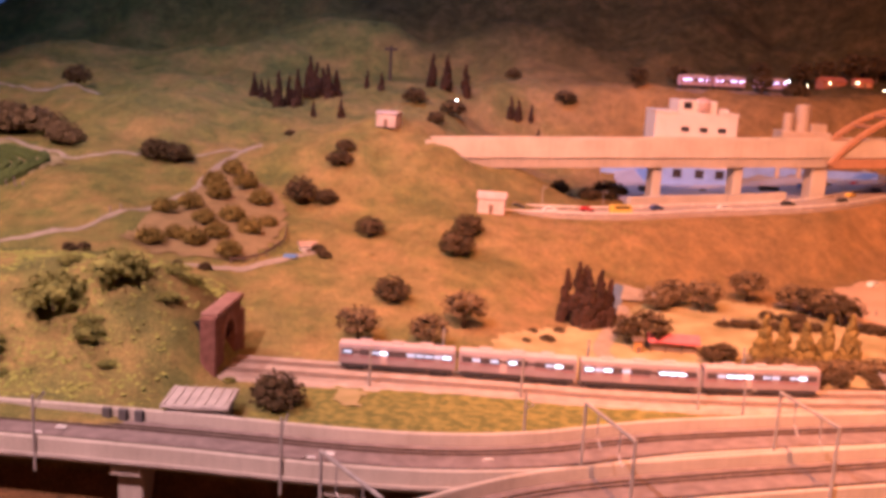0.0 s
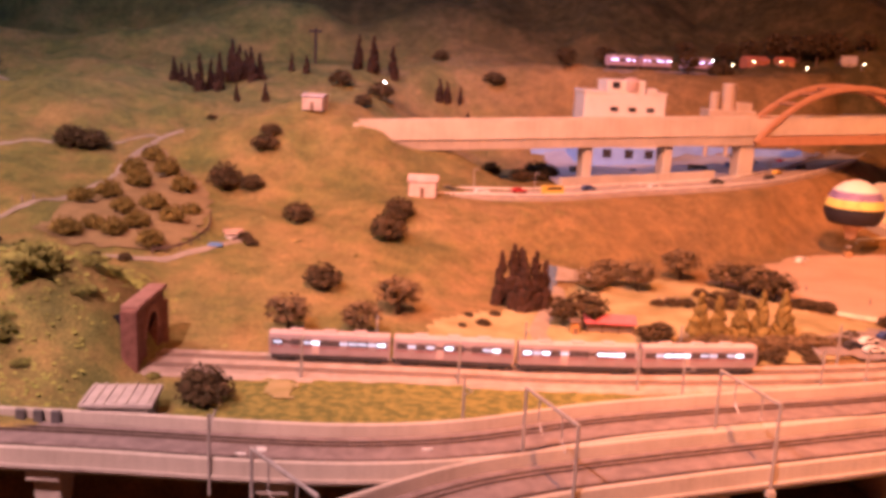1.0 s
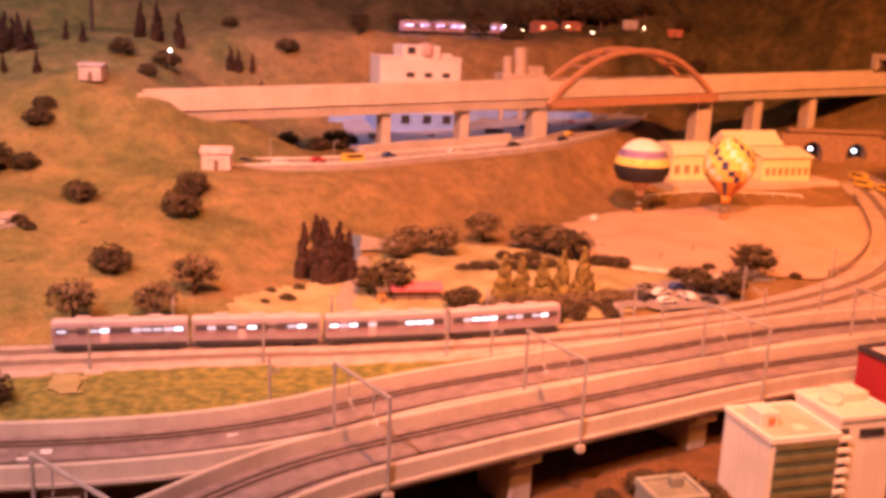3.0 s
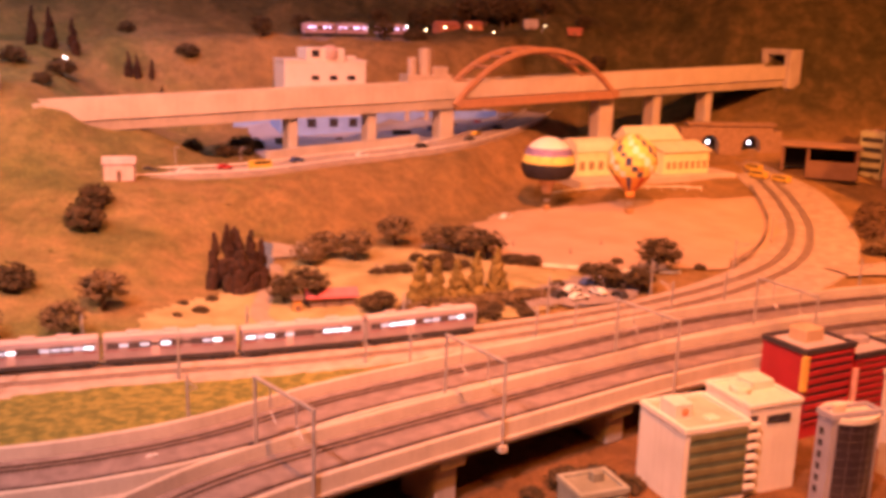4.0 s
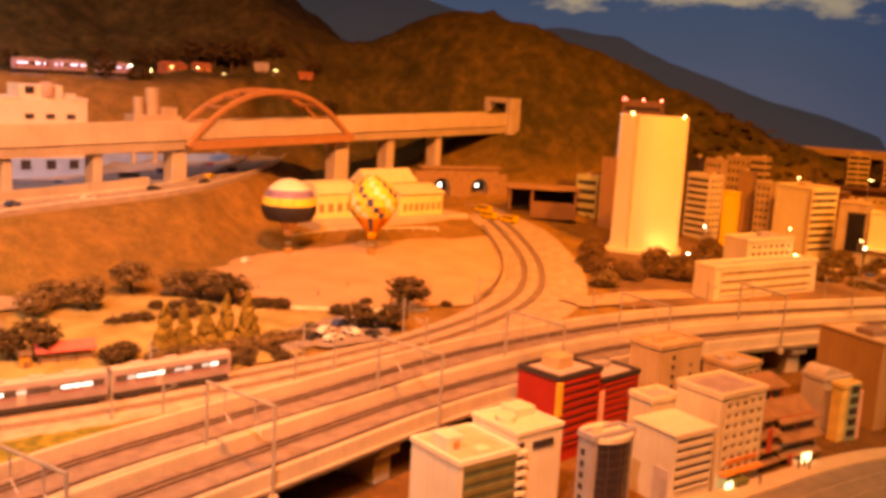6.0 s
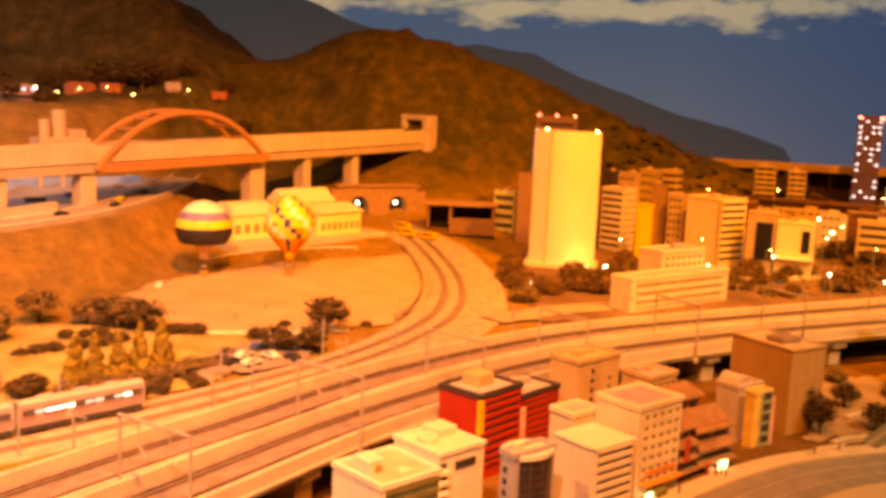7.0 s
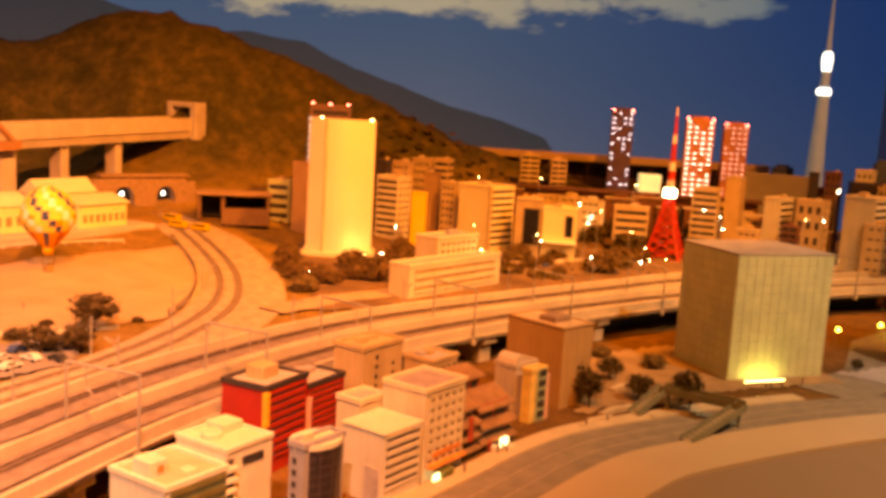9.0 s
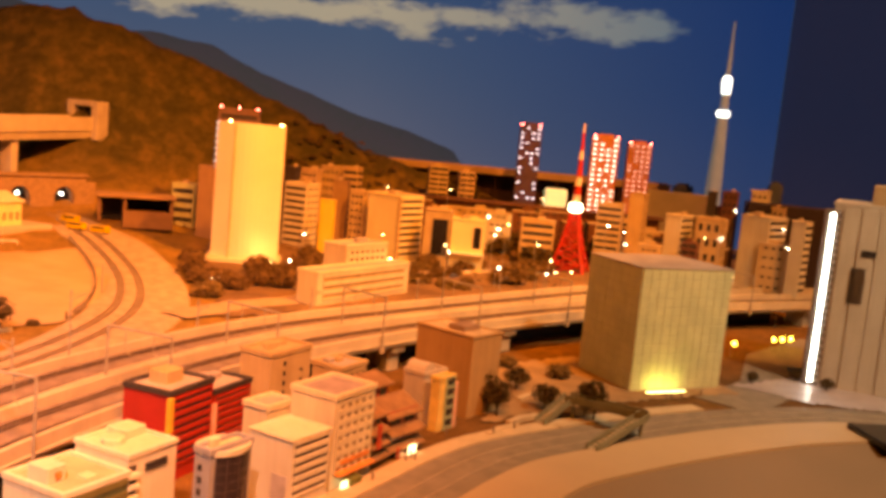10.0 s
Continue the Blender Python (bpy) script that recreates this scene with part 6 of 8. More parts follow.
def car(x, y, turn, paint, z=None, label="small parked model car", van=False, lit=True, scale=1.0):
    zz = (surface(x, y) if z is None else z)
    m = Matrix.Translation((x, y, zz)) @ Matrix.Rotation(radians(turn), 4, "Z") @ Matrix.Scale(scale, 4)
    key = (paint.name, van)
    if key in CARS:
        return copy_thing(CARS[key], m)
    g = empty("car", m, label, "car", "model cars")
    hl, hw = (0.03, 0.0115) if not van else (0.045, 0.0135)
    bm = bmesh.new()
    if van:
        pr = [(-hl, 0.005), (hl, 0.005), (hl, 0.018), (hl - 0.004, 0.034), (-hl, 0.035)]
    else:
        pr = [(-hl, 0.005), (hl, 0.005), (hl, 0.011), (hl - 0.016, 0.0135), (hl - 0.024, 0.0205), (-hl + 0.014, 0.0205), (-hl + 0.004, 0.014), (-hl, 0.0125)]
    a = [bm.verts.new((s, -hw, u)) for s, u in pr]
    b = [bm.verts.new((s, hw, u)) for s, u in pr]
    bm.faces.new(a), bm.faces.new(list(reversed(b)))
    for i in range(len(pr)):
        bm.faces.new((a[i], b[i], b[(i + 1) % len(pr)], a[(i + 1) % len(pr)]))
    bmesh.ops.recalc_face_normals(bm, faces=bm.faces)
    bmesh.ops.bevel(bm, geom=bm.edges[:], offset=0.0012, segments=1, affect="EDGES")
    body = part("body", bm, paint, g)
    for s in (-1, 1):
        z0, z1 = (0.021, 0.031) if van else (0.0142, 0.0192)
        part("side_window", box(-hl + 0.014, hl - 0.024 if not van else hl - 0.01, s * hw - 0.0004, s * hw + 0.0004, z0, z1), GLASS_CAR, g)
        for q in (-0.62, 0.62):
            bm = bmesh.new()
            add_tube(bm, (q * hl, s * (hw - 0.003), 0.0048), (q * hl, s * (hw + 0.0006), 0.0048), 0.0048, 0.0048, 12)
            part("wheel", bm, TYRE, g)
        part("headlight", box(hl - 0.0006, hl + 0.0005, s * 0.008 - 0.002, s * 0.008 + 0.002, 0.008, 0.0108), PADM, g)
    CARS[key] = g
    return g


P_RED, P_WHITE, P_BLUE, P_DARK, P_YEL = (mat(n, c, None, 60, 0.3) for n, c in (("car_red", (0.5, 0.03, 0.03)), ("car_white", (0.75, 0.73, 0.7)), ("car_blue", (0.05, 0.08, 0.22)), ("car_dark", (0.05, 0.045, 0.045)), ("car_yellow", (0.75, 0.5, 0.06))))
for x, paint, off, van, col in ((0.1, P_DARK, 0.03, False, "dark"), (0.22, P_WHITE, -0.02, False, "white"), (0.4, P_RED, 0.03, False, "red"), (0.50, P_YEL, -0.02, True, "yellow"), (0.68, P_BLUE, 0.03, False, "blue"), (0.95, P_WHITE, -0.03, False, "white"), (1.25, P_DARK, 0.02, False, "dark"), (1.5, P_DARK, -0.02, False, "dark"), (1.62, P_YEL, 0.03, False, "yellow"), (1.8, P_DARK, 0.03, False, "dark")):
    p, a = at_x(ROADP, x)
    car(p[0] - math.sin(a) * off, p[1] + math.cos(a) * off, math.degrees(a), paint, p[2] + 0.0005, f"small {col} model car on the upper road", van)
for x, y, turn, paint in ((1.18, 2.56, 20, P_DARK), (1.24, 2.60, 25, P_WHITE), (1.30, 2.56, 100, P_WHITE), (1.35, 2.52, 95, P_DARK), (1.4, 2.62, 110, P_DARK), (1.32, 2.66, 20, P_BLUE), (1.22, 2.52, 10, P_WHITE), (1.44, 2.68, 120, P_DARK)):
    car(x, y, turn, paint, surface(x, y) + 0.0115)
car(1.47, 3.68, 40, P_WHITE, surface(1.47, 3.68) + 0.001, scale=1.1)
for x, y, turn in ((2.86, 4.12, 105), (2.80, 4.0, 110), (2.87, 3.92, 108)):
    car(x + 0.10, y, turn, P_YEL, grade(y) + 0.008, "yellow maintenance truck beside the track", True)
# white guard rails along both sides of the road
RAILW = mat("guard_rail_white", (0.78, 0.72, 0.66), None, 40, 0.5)
for off in (-0.07, 0.078):
    gr = empty("guard_rail", None, "white guard rail along the upper road", "guard rail", "road guard rails")
    t = np.gradient(ROADP[:, :2], axis=0)
    t /= np.linalg.norm(t, axis=1)[:, None]
    line = [(x - ty * off, y + tx * off, z) for (x, y, z), (tx, ty) in zip(ROADP, t)]
    bm = bmesh.new()
    sweep(bm, line, rect(-0.0012, 0.0012, 0.007, 0.013))
    part("rail", bm, RAILW, gr)
    post = part("post", box(-0.0015, 0.0015, -0.0015, 0.0015, 0, 0.0075), RAILW, gr)
    post.location = line[0]
    for q in line[2::2]:
        share("post", post, gr, Matrix.Translation(q))

# ---- white hotel and the concrete works behind the bridge ----
PANE = mat("dark_pane", (0.05, 0.045, 0.05), None, 50, 0.15)
HOTEL = mat("hotel_white", (0.74, 0.66, 0.58), (0.66, 0.58, 0.50), 14, 0.7)
# blue light on the walls, put into their colour with a weak glow
BLUE_GLOW = mat("blue_glow_wall", (0.26, 0.36, 0.62), (0.20, 0.28, 0.52), 20, 0.6, emit=(0.25, 0.38, 0.85), power=0.06)
hotel = empty("hotel", Matrix.Translation((0.765, 4.78, 0.2)) @ Matrix.Rotation(radians(4), 4, "Z"), "white stepped hotel block behind the bridge, blue light put into its ground floor colour", "building")
part("wall", box(0.0, 0.405, 0.0, 0.22, 0.10, 0.36, 0.003), HOTEL, hotel)
part("wall", box(0.11, 0.30, 0.012, 0.2, 0.36, 0.425, 0.003), HOTEL, hotel)
part("ground_floor", box(-0.02, 0.45, -0.004, 0.22, 0.0, 0.10, 0.002), BLUE_GLOW, hotel)
bm = bmesh.new()
add_lathe(bm, [(0.042, 0.375), (0.042, 0.418), (0.03, 0.434), (0.01, 0.44)], 18, Matrix.Translation((0.235, 0.04, 0)))
part("turret", bm, mat("hotel_turret", (0.62, 0.42, 0.36), None, 20, 0.6), hotel)
pane = part("window", box(-0.019, 0.019, -0.002, 0.003, 0, 0.032), PANE, hotel)
pane.matrix_basis = Matrix.Translation((0.155, 0.012, 0.385))
for x in (0.15, 0.24, 0.33):
    share("window", pane, hotel, Matrix.Translation((x, 0, 0.275)) @ Matrix.Diagonal((1.0, 1, 0.7, 1)))
for x in (0.03, 0.13, 0.24, 0.34, 0.42):
    share("window", pane, hotel, Matrix.Translation((x, -0.004, 0.05)) @ Matrix.Diagonal((1.1, 1, 1.3, 1)))
part("parapet", box(-0.003, 0.105, -0.003, 0.22, 0.36, 0.371, 0.001), HOTEL, hotel)
part("parapet", box(0.305, 0.408, -0.003, 0.22, 0.36, 0.371, 0.001), HOTEL, hotel)
part("rooftop_unit", box(0.33, 0.38, 0.08, 0.14, 0.371, 0.387, 0.002), HOTEL, hotel)
works = empty("concrete_works", Matrix.Translation((1.40, 4.93, 0.22)) @ Matrix.Rotation(radians(6), 4, "Z"), "tan concrete works with a tall silo behind the bridge", "building")
TANW = mat("works_tan", (0.56, 0.44, 0.33), (0.46, 0.36, 0.27), 16, 0.8)
part("wall", box(0.02, 0.27, 0.0, 0.12, 0.21, 0.275, 0.003), TANW, works)
for x in (0.03, 0.14, 0.25):
    part("leg", box(x - 0.008, x + 0.008, 0.02, 0.036, -0.02, 0.212, 0.001), TANW, works)
bm = bmesh.new()
add_lathe(bm, [(0.035, 0.2), (0.035, 0.40), (0.032, 0.405), (0.01, 0.41)], 16, Matrix.Translation((0.135, 0.05, 0)))
part("silo", bm, TANW, works)
bm = bmesh.new()
add_lathe(bm, [(0.025, 0.2), (0.025, 0.355), (0.02, 0.362)], 14, Matrix.Translation((0.06, 0.04, 0)))
part("silo", bm, TANW, works)
part("annex", box(0.17, 0.25, 0.01, 0.09, 0.27, 0.315, 0.002), TANW, works)
for x in (0.03, 0.08, 0.2, 0.24):
    part("window", box(x - 0.012, x + 0.012, -0.002, 0.002, 0.205, 0.23), PANE, works)
# blue-lit yard under the bridge; the wall's colour and weak glow hold the blue light
tagged(part("yard_wall", box(0.55, 1.95, 5.02, 5.05, 0.15, 0.30, 0.003), BLUE_GLOW), "yard wall under the bridge with blue light put into its colour", "wall", kind="structure")
for x, y, paint, van in ((0.72, 4.52, P_DARK, True), (1.0, 4.62, P_DARK, False), (1.3, 4.62, P_DARK, True), (1.5, 4.7, P_BLUE, True), (1.65, 4.85, P_DARK, False), (1.8, 4.9, P_RED, False)):
    car(x, y, random.uniform(-20, 30), paint, surface(x, y) + 0.001, "dark model vehicle parked in the yard", van)
plant("bush", LEAF_DARK, [(0.42, 4.25, 0.04), (0.5, 4.32, 0.05), (0.56, 4.4, 0.045), (0.3, 4.35, 0.04)], "dark bush under the bridge", "bushes under the bridge", "bush", "bush")

# ---- city: front row of model buildings ----
CREAM = mat("wall_cream", (0.66, 0.60, 0.48), (0.58, 0.52, 0.41), 12, 0.7, streak=0.2)
IVORY = mat("wall_ivory", (0.68, 0.64, 0.56), (0.60, 0.56, 0.48), 12, 0.7, streak=0.15)
REDW = mat("wall_red", (0.36, 0.024, 0.028), (0.29, 0.02, 0.022), 18, 0.6)
BROWNW = mat("wall_brown", (0.42, 0.265, 0.14), (0.37, 0.23, 0.12), 14, 0.75, streak=0.2)
GREYW = mat("wall_grey", (0.45, 0.43, 0.42), (0.38, 0.36, 0.35), 14, 0.7, streak=0.2)
TANB = mat("wall_tan", (0.48, 0.36, 0.23), (0.40, 0.29, 0.18), 14, 0.75, streak=0.2)
GREEN_G = mat("green_glazing", (0.10, 0.13, 0.075), (0.07, 0.09, 0.05), 30, 0.3)
DARKTRIM = mat("dark_trim", (0.05, 0.04, 0.045), None, 40, 0.6)
ROOFG = mat("roof_grey", (0.40, 0.35, 0.36), (0.33, 0.29, 0.30), 20, 0.9)
SHOP_LIT = mat("shop_light", (0.9, 0.8, 0.5), None, 40, 0.4, emit=(1.0, 0.92, 0.55), power=1.6)
STREET = -0.11


def facade(g, face, u0, u1, v0, v1, spec, wall, glass):
    """Window wall on one face: panes set back behind proud bands and piers. face maps (u, out, v) to the thing's space."""
    kind, floors, cols = spec
    fl = (v1 - v0) / floors

    def slab(name, a0, a1, b0, b1, out, mtl, inn=-0.001):
        bm = bmesh.new()
        add_box(bm, a0, a1, -out, -inn, b0, b1)
        bmesh.ops.transform(bm, matrix=face, verts=bm.verts)
        bmesh.ops.recalc_face_normals(bm, faces=bm.faces)
        part(name, bm, mtl, g)

    slab("glazing", u0, u1, v0, v1, 0.0008, glass)
    for k in range(floors + 1):
        b0, b1 = v0 + fl * k - (0.0 if k == 0 else fl * 0.26), v0 + fl * k + (0.0 if k == floors else fl * 0.26)
        slab("spandrel", u0, u1, b0, b1, 0.004, wall)
    if kind == "grid":
        w = (u1 - u0) / cols
        for k in range(cols + 1):
            slab("pier", max(u0, u0 + w * k - w * 0.24), min(u1, u0 + w * k + w * 0.24), v0, v1, 0.0037, wall)
    elif kind == "mullion":
        w = (u1 - u0) / cols
        for k in range(cols + 1):
            slab("mullion", max(u0, u0 + w * k - 0.001), min(u1, u0 + w * k + 0.001), v0, v1, 0.005, wall)


def building(x, y, turn, w, d, top, label, wall, front=None, left=None, glass=PANE, base=STREET, rim=0.008, roof=ROOFG, ground=0.035, trim=None, units=2, name="office_building", group="city buildings", right=None):
    """A block with its near corner at (x, y): w along the street, d back from it. Window walls as (kind, floors, columns)."""
    g = empty(name, Matrix.Translation((x, y, base)) @ Matrix.Rotation(radians(turn), 4, "Z"), label, "building", group)
    h = top - base
    part("wall", box(0, w, 0, d, 0, h - rim), wall, g)
    t = trim or wall
    bm = bmesh.new()
    for q in ((-0.003, w + 0.003, -0.003, 0.006), (-0.003, w + 0.003, d - 0.006, d + 0.003), (-0.003, 0.006, 0.006, d - 0.006), (w - 0.006, w + 0.003, 0.006, d - 0.006)):
        add_box(bm, *q, h - rim * 1.6, h, 0.0008)
    part("parapet", bm, t, g)
    part("roof", box(0.006, w - 0.006, 0.006, d - 0.006, h - rim, h - rim + 0.001), roof, g)
    for k in range(units):
        ux, uy = random.uniform(0.12, 0.6) * w, random.uniform(0.35, 0.65) * d
        part("rooftop_unit", box(ux, ux + 0.24 * w, uy, uy + 0.22 * d, h - rim, h - rim + random.uniform(0.012, 0.022), 0.0015), roof if k == 0 or trim else wall, g)
    if front:
        facade(g, Matrix.Identity(4), w * 0.06, w * 0.94, ground, h - rim * 2.2, front, wall, glass)
    if right:
        facade(g, Matrix.Translation((w, 0, 0)) @ Matrix.Rotation(radians(90), 4, "Z"), d * 0.06, d * 0.94, ground, h - rim * 2.2, right, wall, glass)
    if left:
        facade(g, Matrix.Rotation(radians(-90), 4, "Z") @ Matrix.Translation((-d, 0, 0)), d * 0.06, d * 0.94, ground, h - rim * 2.2, left, wall, glass)
    return g


# white twin block with the green glazed front
ROOF_TAN = mat("roof_sand", (0.50, 0.40, 0.30), (0.42, 0.33, 0.25), 20, 0.9)
b = building(0.962, 1.562, 3, 0.146, 0.150, 0.055, "white office block with a tall green glazed front", IVORY, None, None, GREEN_G, roof=ROOF_TAN, rim=0.007, units=0)
GB = mat("green_band", (0.17, 0.16, 0.07), None, 30, 0.5)
part("glazing", box(0.010, 0.142, -0.001, 0.001, 0.012, 0.160), GREEN_G, b)
for k in range(6):
    part("glazed_band", box(0.010, 0.142, -0.003, 0.0, 0.018 + 0.0245 * k, 0.030 + 0.0245 * k, 0.0006), GB, b)
part("stair_box", box(0.012, 0.052, 0.055, 0.105, 0.157, 0.190, 0.002), IVORY, b)
part("sign_disc", box(0.028, 0.042, 0.0525, 0.055, 0.166, 0.180, 0.002), mat("sign_orange", (0.75, 0.25, 0.10), None, 40, 0.5), b)
part("roof_hatch", box(0.075, 0.10, 0.03, 0.055, 0.157, 0.163, 0.001), CREAM, b)
b = building(1.113, 1.579, 4, 0.124, 0.135, 0.08, "white office block with a small dark window", IVORY, None, None, PANE, roof=CREAM, rim=0.006, units=0)
part("window", box(0.042, 0.098, -0.003, 0.001, 0.148, 0.163), PANE, b)
for k in range(7):
    part("balcony", box(-0.010, 0.018, -0.014, 0.0, 0.02 + 0.021 * k, 0.029 + 0.021 * k, 0.001), IVORY, b)
    part("recess", box(0.0, 0.018, -0.0015, 0.001, 0.029 + 0.021 * k, 0.041 + 0.021 * k), DARKTRIM, b)
bm = bmesh.new()
add_lathe(bm, [(0.022, 0), (0.022, 0.012), (0.018, 0.016)], 16, Matrix.Translation((0.035, 0.075, 0.184)))
part("water_tank", bm, CREAM, b)
part("stair_box", box(0.06, 0.115, 0.07, 0.12, 0.184, 0.204, 0.002), CREAM, b)
# rounded dark-glass block
BLUEGLASS = mat("blue_black_glass", (0.030, 0.022, 0.030), None, 30, 0.15)
b = building(1.232, 1.494, 0, 0.112, 0.040, 0.082, "blue-grey block with a rounded dark glass front", mat("wall_blue_grey", (0.34, 0.33, 0.38), (0.28, 0.27, 0.32), 14, 0.7, streak=0.15), None, None, PANE, units=1, roof=CREAM)
bm = bmesh.new()
add_lathe(bm, [(0.062, 0.0), (0.062, 0.172), (0.060, 0.174)], 28, Matrix.Translation((0.060, 0.026, 0)) @ Matrix.Diagonal((0.93, 0.72, 1, 1)))
part("curved_glazing", bm, BLUEGLASS, b)
for k in range(9):
    bm = bmesh.new()
    add_lathe(bm, [(0.0622, 0.018 * k + 0.0126), (0.0626, 0.018 * k + 0.013), (0.0622, 0.018 * k + 0.0134)], 28, Matrix.Translation((0.060, 0.026, 0)) @ Matrix.Diagonal((0.93, 0.72, 1, 1)))
    part("floor_line", bm, mat("brown_frame", (0.10, 0.07, 0.07), None, 40, 0.6), b)
for k in range(7):
    a = math.pi * (1.02 + 0.96 * k / 6)
    part("mullion", box(-0.0005, 0.0005, -0.0005, 0.0005, 0.01, 0.17), mat("brown_frame", (0.10, 0.07, 0.07), None, 40, 0.6), b).matrix_basis = Matrix.Translation((0.060 + 0.0582 * math.cos(a), 0.026 + 0.0451 * math.sin(a), 0))
bm = bmesh.new()
add_lathe(bm, [(0.065, 0.174), (0.065, 0.184), (0.061, 0.185), (0.058, 0.1815), (0.0, 0.1815)], 28, Matrix.Translation((0.060, 0.026, 0)) @ Matrix.Diagonal((0.93, 0.72, 1, 1)))
part("cornice", bm, IVORY, b)
for k in range(6):
    part("window", box(-0.002, 0.001, 0.020, 0.030, 0.025 + 0.024 * k, 0.037 + 0.024 * k), PANE, b)
# pair of red buildings
b = building(1.392, 1.772, 9, 0.155, 0.125, 0.10, "bright red block with a black roof rim and dark window bands", REDW, ("bands", 8, 1), None, DARKTRIM, trim=DARKTRIM, units=1)
part("sign", box(-0.008, 0.008, -0.006, 0.004, 0.115, 0.195, 0.001), mat("sign_yellow", (0.80, 0.52, 0.10), None, 40, 0.5), b)
part("penthouse", box(0.05, 0.11, 0.05, 0.10, 0.20, 0.232, 0.002), TANB, b)
b = building(1.565, 1.81, 8, 0.15, 0.11, 0.062, "dark red block with a black roof rim beside its twin", REDW, ("bands", 7, 1), None, mat("brown_glazing", (0.20, 0.09, 0.06), None, 40, 0.4), trim=DARKTRIM, units=2)
part("sign", box(-0.006, 0.006, -0.008, 0.002, 0.05, 0.14, 0.001), mat("sign_pink", (0.72, 0.42, 0.36), None, 40, 0.5), b)
g = building(0.76, 1.575, 3, 0.10, 0.085, -0.055, "low grey-green flat-roofed workshop below the viaduct", mat("workshop_green", (0.30, 0.30, 0.24), (0.24, 0.24, 0.19), 20, 0.8, streak=0.2), ("grid", 1, 3), None, units=1, roof=mat("workshop_roof", (0.26, 0.25, 0.19), None, 20, 0.9), name="workshop", ground=0.012)
plant("bush", LEAF_DARK, [(0.80, 1.71, 0.035), (0.86, 1.70, 0.04), (0.91, 1.67, 0.03), (0.72, 1.70, 0.022)], "dark scrub on the bare ground below the viaduct", "scrub below the viaduct", "bush", "bush", 0.7)
# offices on the street
b = building(1.452, 1.476, 0, 0.125, 0.12, 0.052, "cream office block with dark horizontal window strips", IVORY, ("bands", 6, 1), None, units=0, roof=IVORY, rim=0.003)
part("blank_panel", box(-0.002, 0.0, 0.01, 0.05, 0.0, 0.08), mat("panel_mauve", (0.5, 0.45, 0.47), None, 30, 0.7), b)
b = building(1.61, 1.492, 1, 0.155, 0.125, 0.112, "tall cream office block with a grid of small windows", CREAM, ("grid", 7, 5), None, mat("tan_pane", (0.20, 0.13, 0.07), None, 40, 0.4), roof=mat("roof_mauve", (0.36, 0.30, 0.34), None, 20, 0.9), units=0)
part("shop_light", box(0.014, 0.036, -0.024, -0.020, 0.004, 0.024), SHOP_LIT, b)
part("stall", box(0.042, 0.085, -0.03, -0.002, 0.0, 0.026, 0.002), mat("stall_green", (0.16, 0.17, 0.06), None, 40, 0.8), b)
part("awning", box(0.01, 0.15, -0.02, 0.0, 0.034, 0.042, 0.002), mat("awning_orange", (0.65, 0.26, 0.10), None, 40, 0.7), b)
part("shop_sign", box(0.03, 0.14, -0.0055, 0.0, 0.055, 0.066), mat("awning_orange", (0.65, 0.26, 0.10), None, 40, 0.7), b)
building(1.54, 1.625, 0, 0.09, 0.07, 0.072, "cream stepped annex behind the offices", CREAM, None, None, units=0)
b = building(1.80, 1.845, 2, 0.17, 0.10, 0.105, "plain beige apartment block with one column of small windows", TANB, None, None, units=2, roof=TANB, name="apartment_block")
small = part("window", box(0.0, 0.009, -0.002, 0.001, 0.0, 0.012), PANE, b)
small.matrix_basis = Matrix.Translation((0.052, 0, 0.172))
for k in range(1, 6):
    share("window", small, b, Matrix.Translation((0.052, 0, 0.172 - 0.026 * k)))
    share("window", small, b, Matrix.Translation((0.125, 0, 0.172 - 0.026 * k)) @ Matrix.Diagonal((0.7, 1, 0.7, 1)))
building(2.02, 1.78, 2, 0.12, 0.10, 0.045, "low tan block with rooftop boxes", TANB, ("grid", 4, 4), None, units=2)
building(1.82, 1.66, 0, 0.13, 0.10, 0.025, "small tan block behind the shops", TANB, ("grid", 4, 4), None, units=2)
# shop houses in red and orange
EAVE = mat("eave_tan", (0.30, 0.17, 0.10), (0.20, 0.11, 0.065), 30, 0.8)
SHOP_RED = mat("shop_red", (0.45, 0.07, 0.05), None, 30, 0.7)
SHOP_BROWN = mat("shop_redbrown", (0.30, 0.09, 0.055), (0.22, 0.07, 0.05), 30, 0.7)


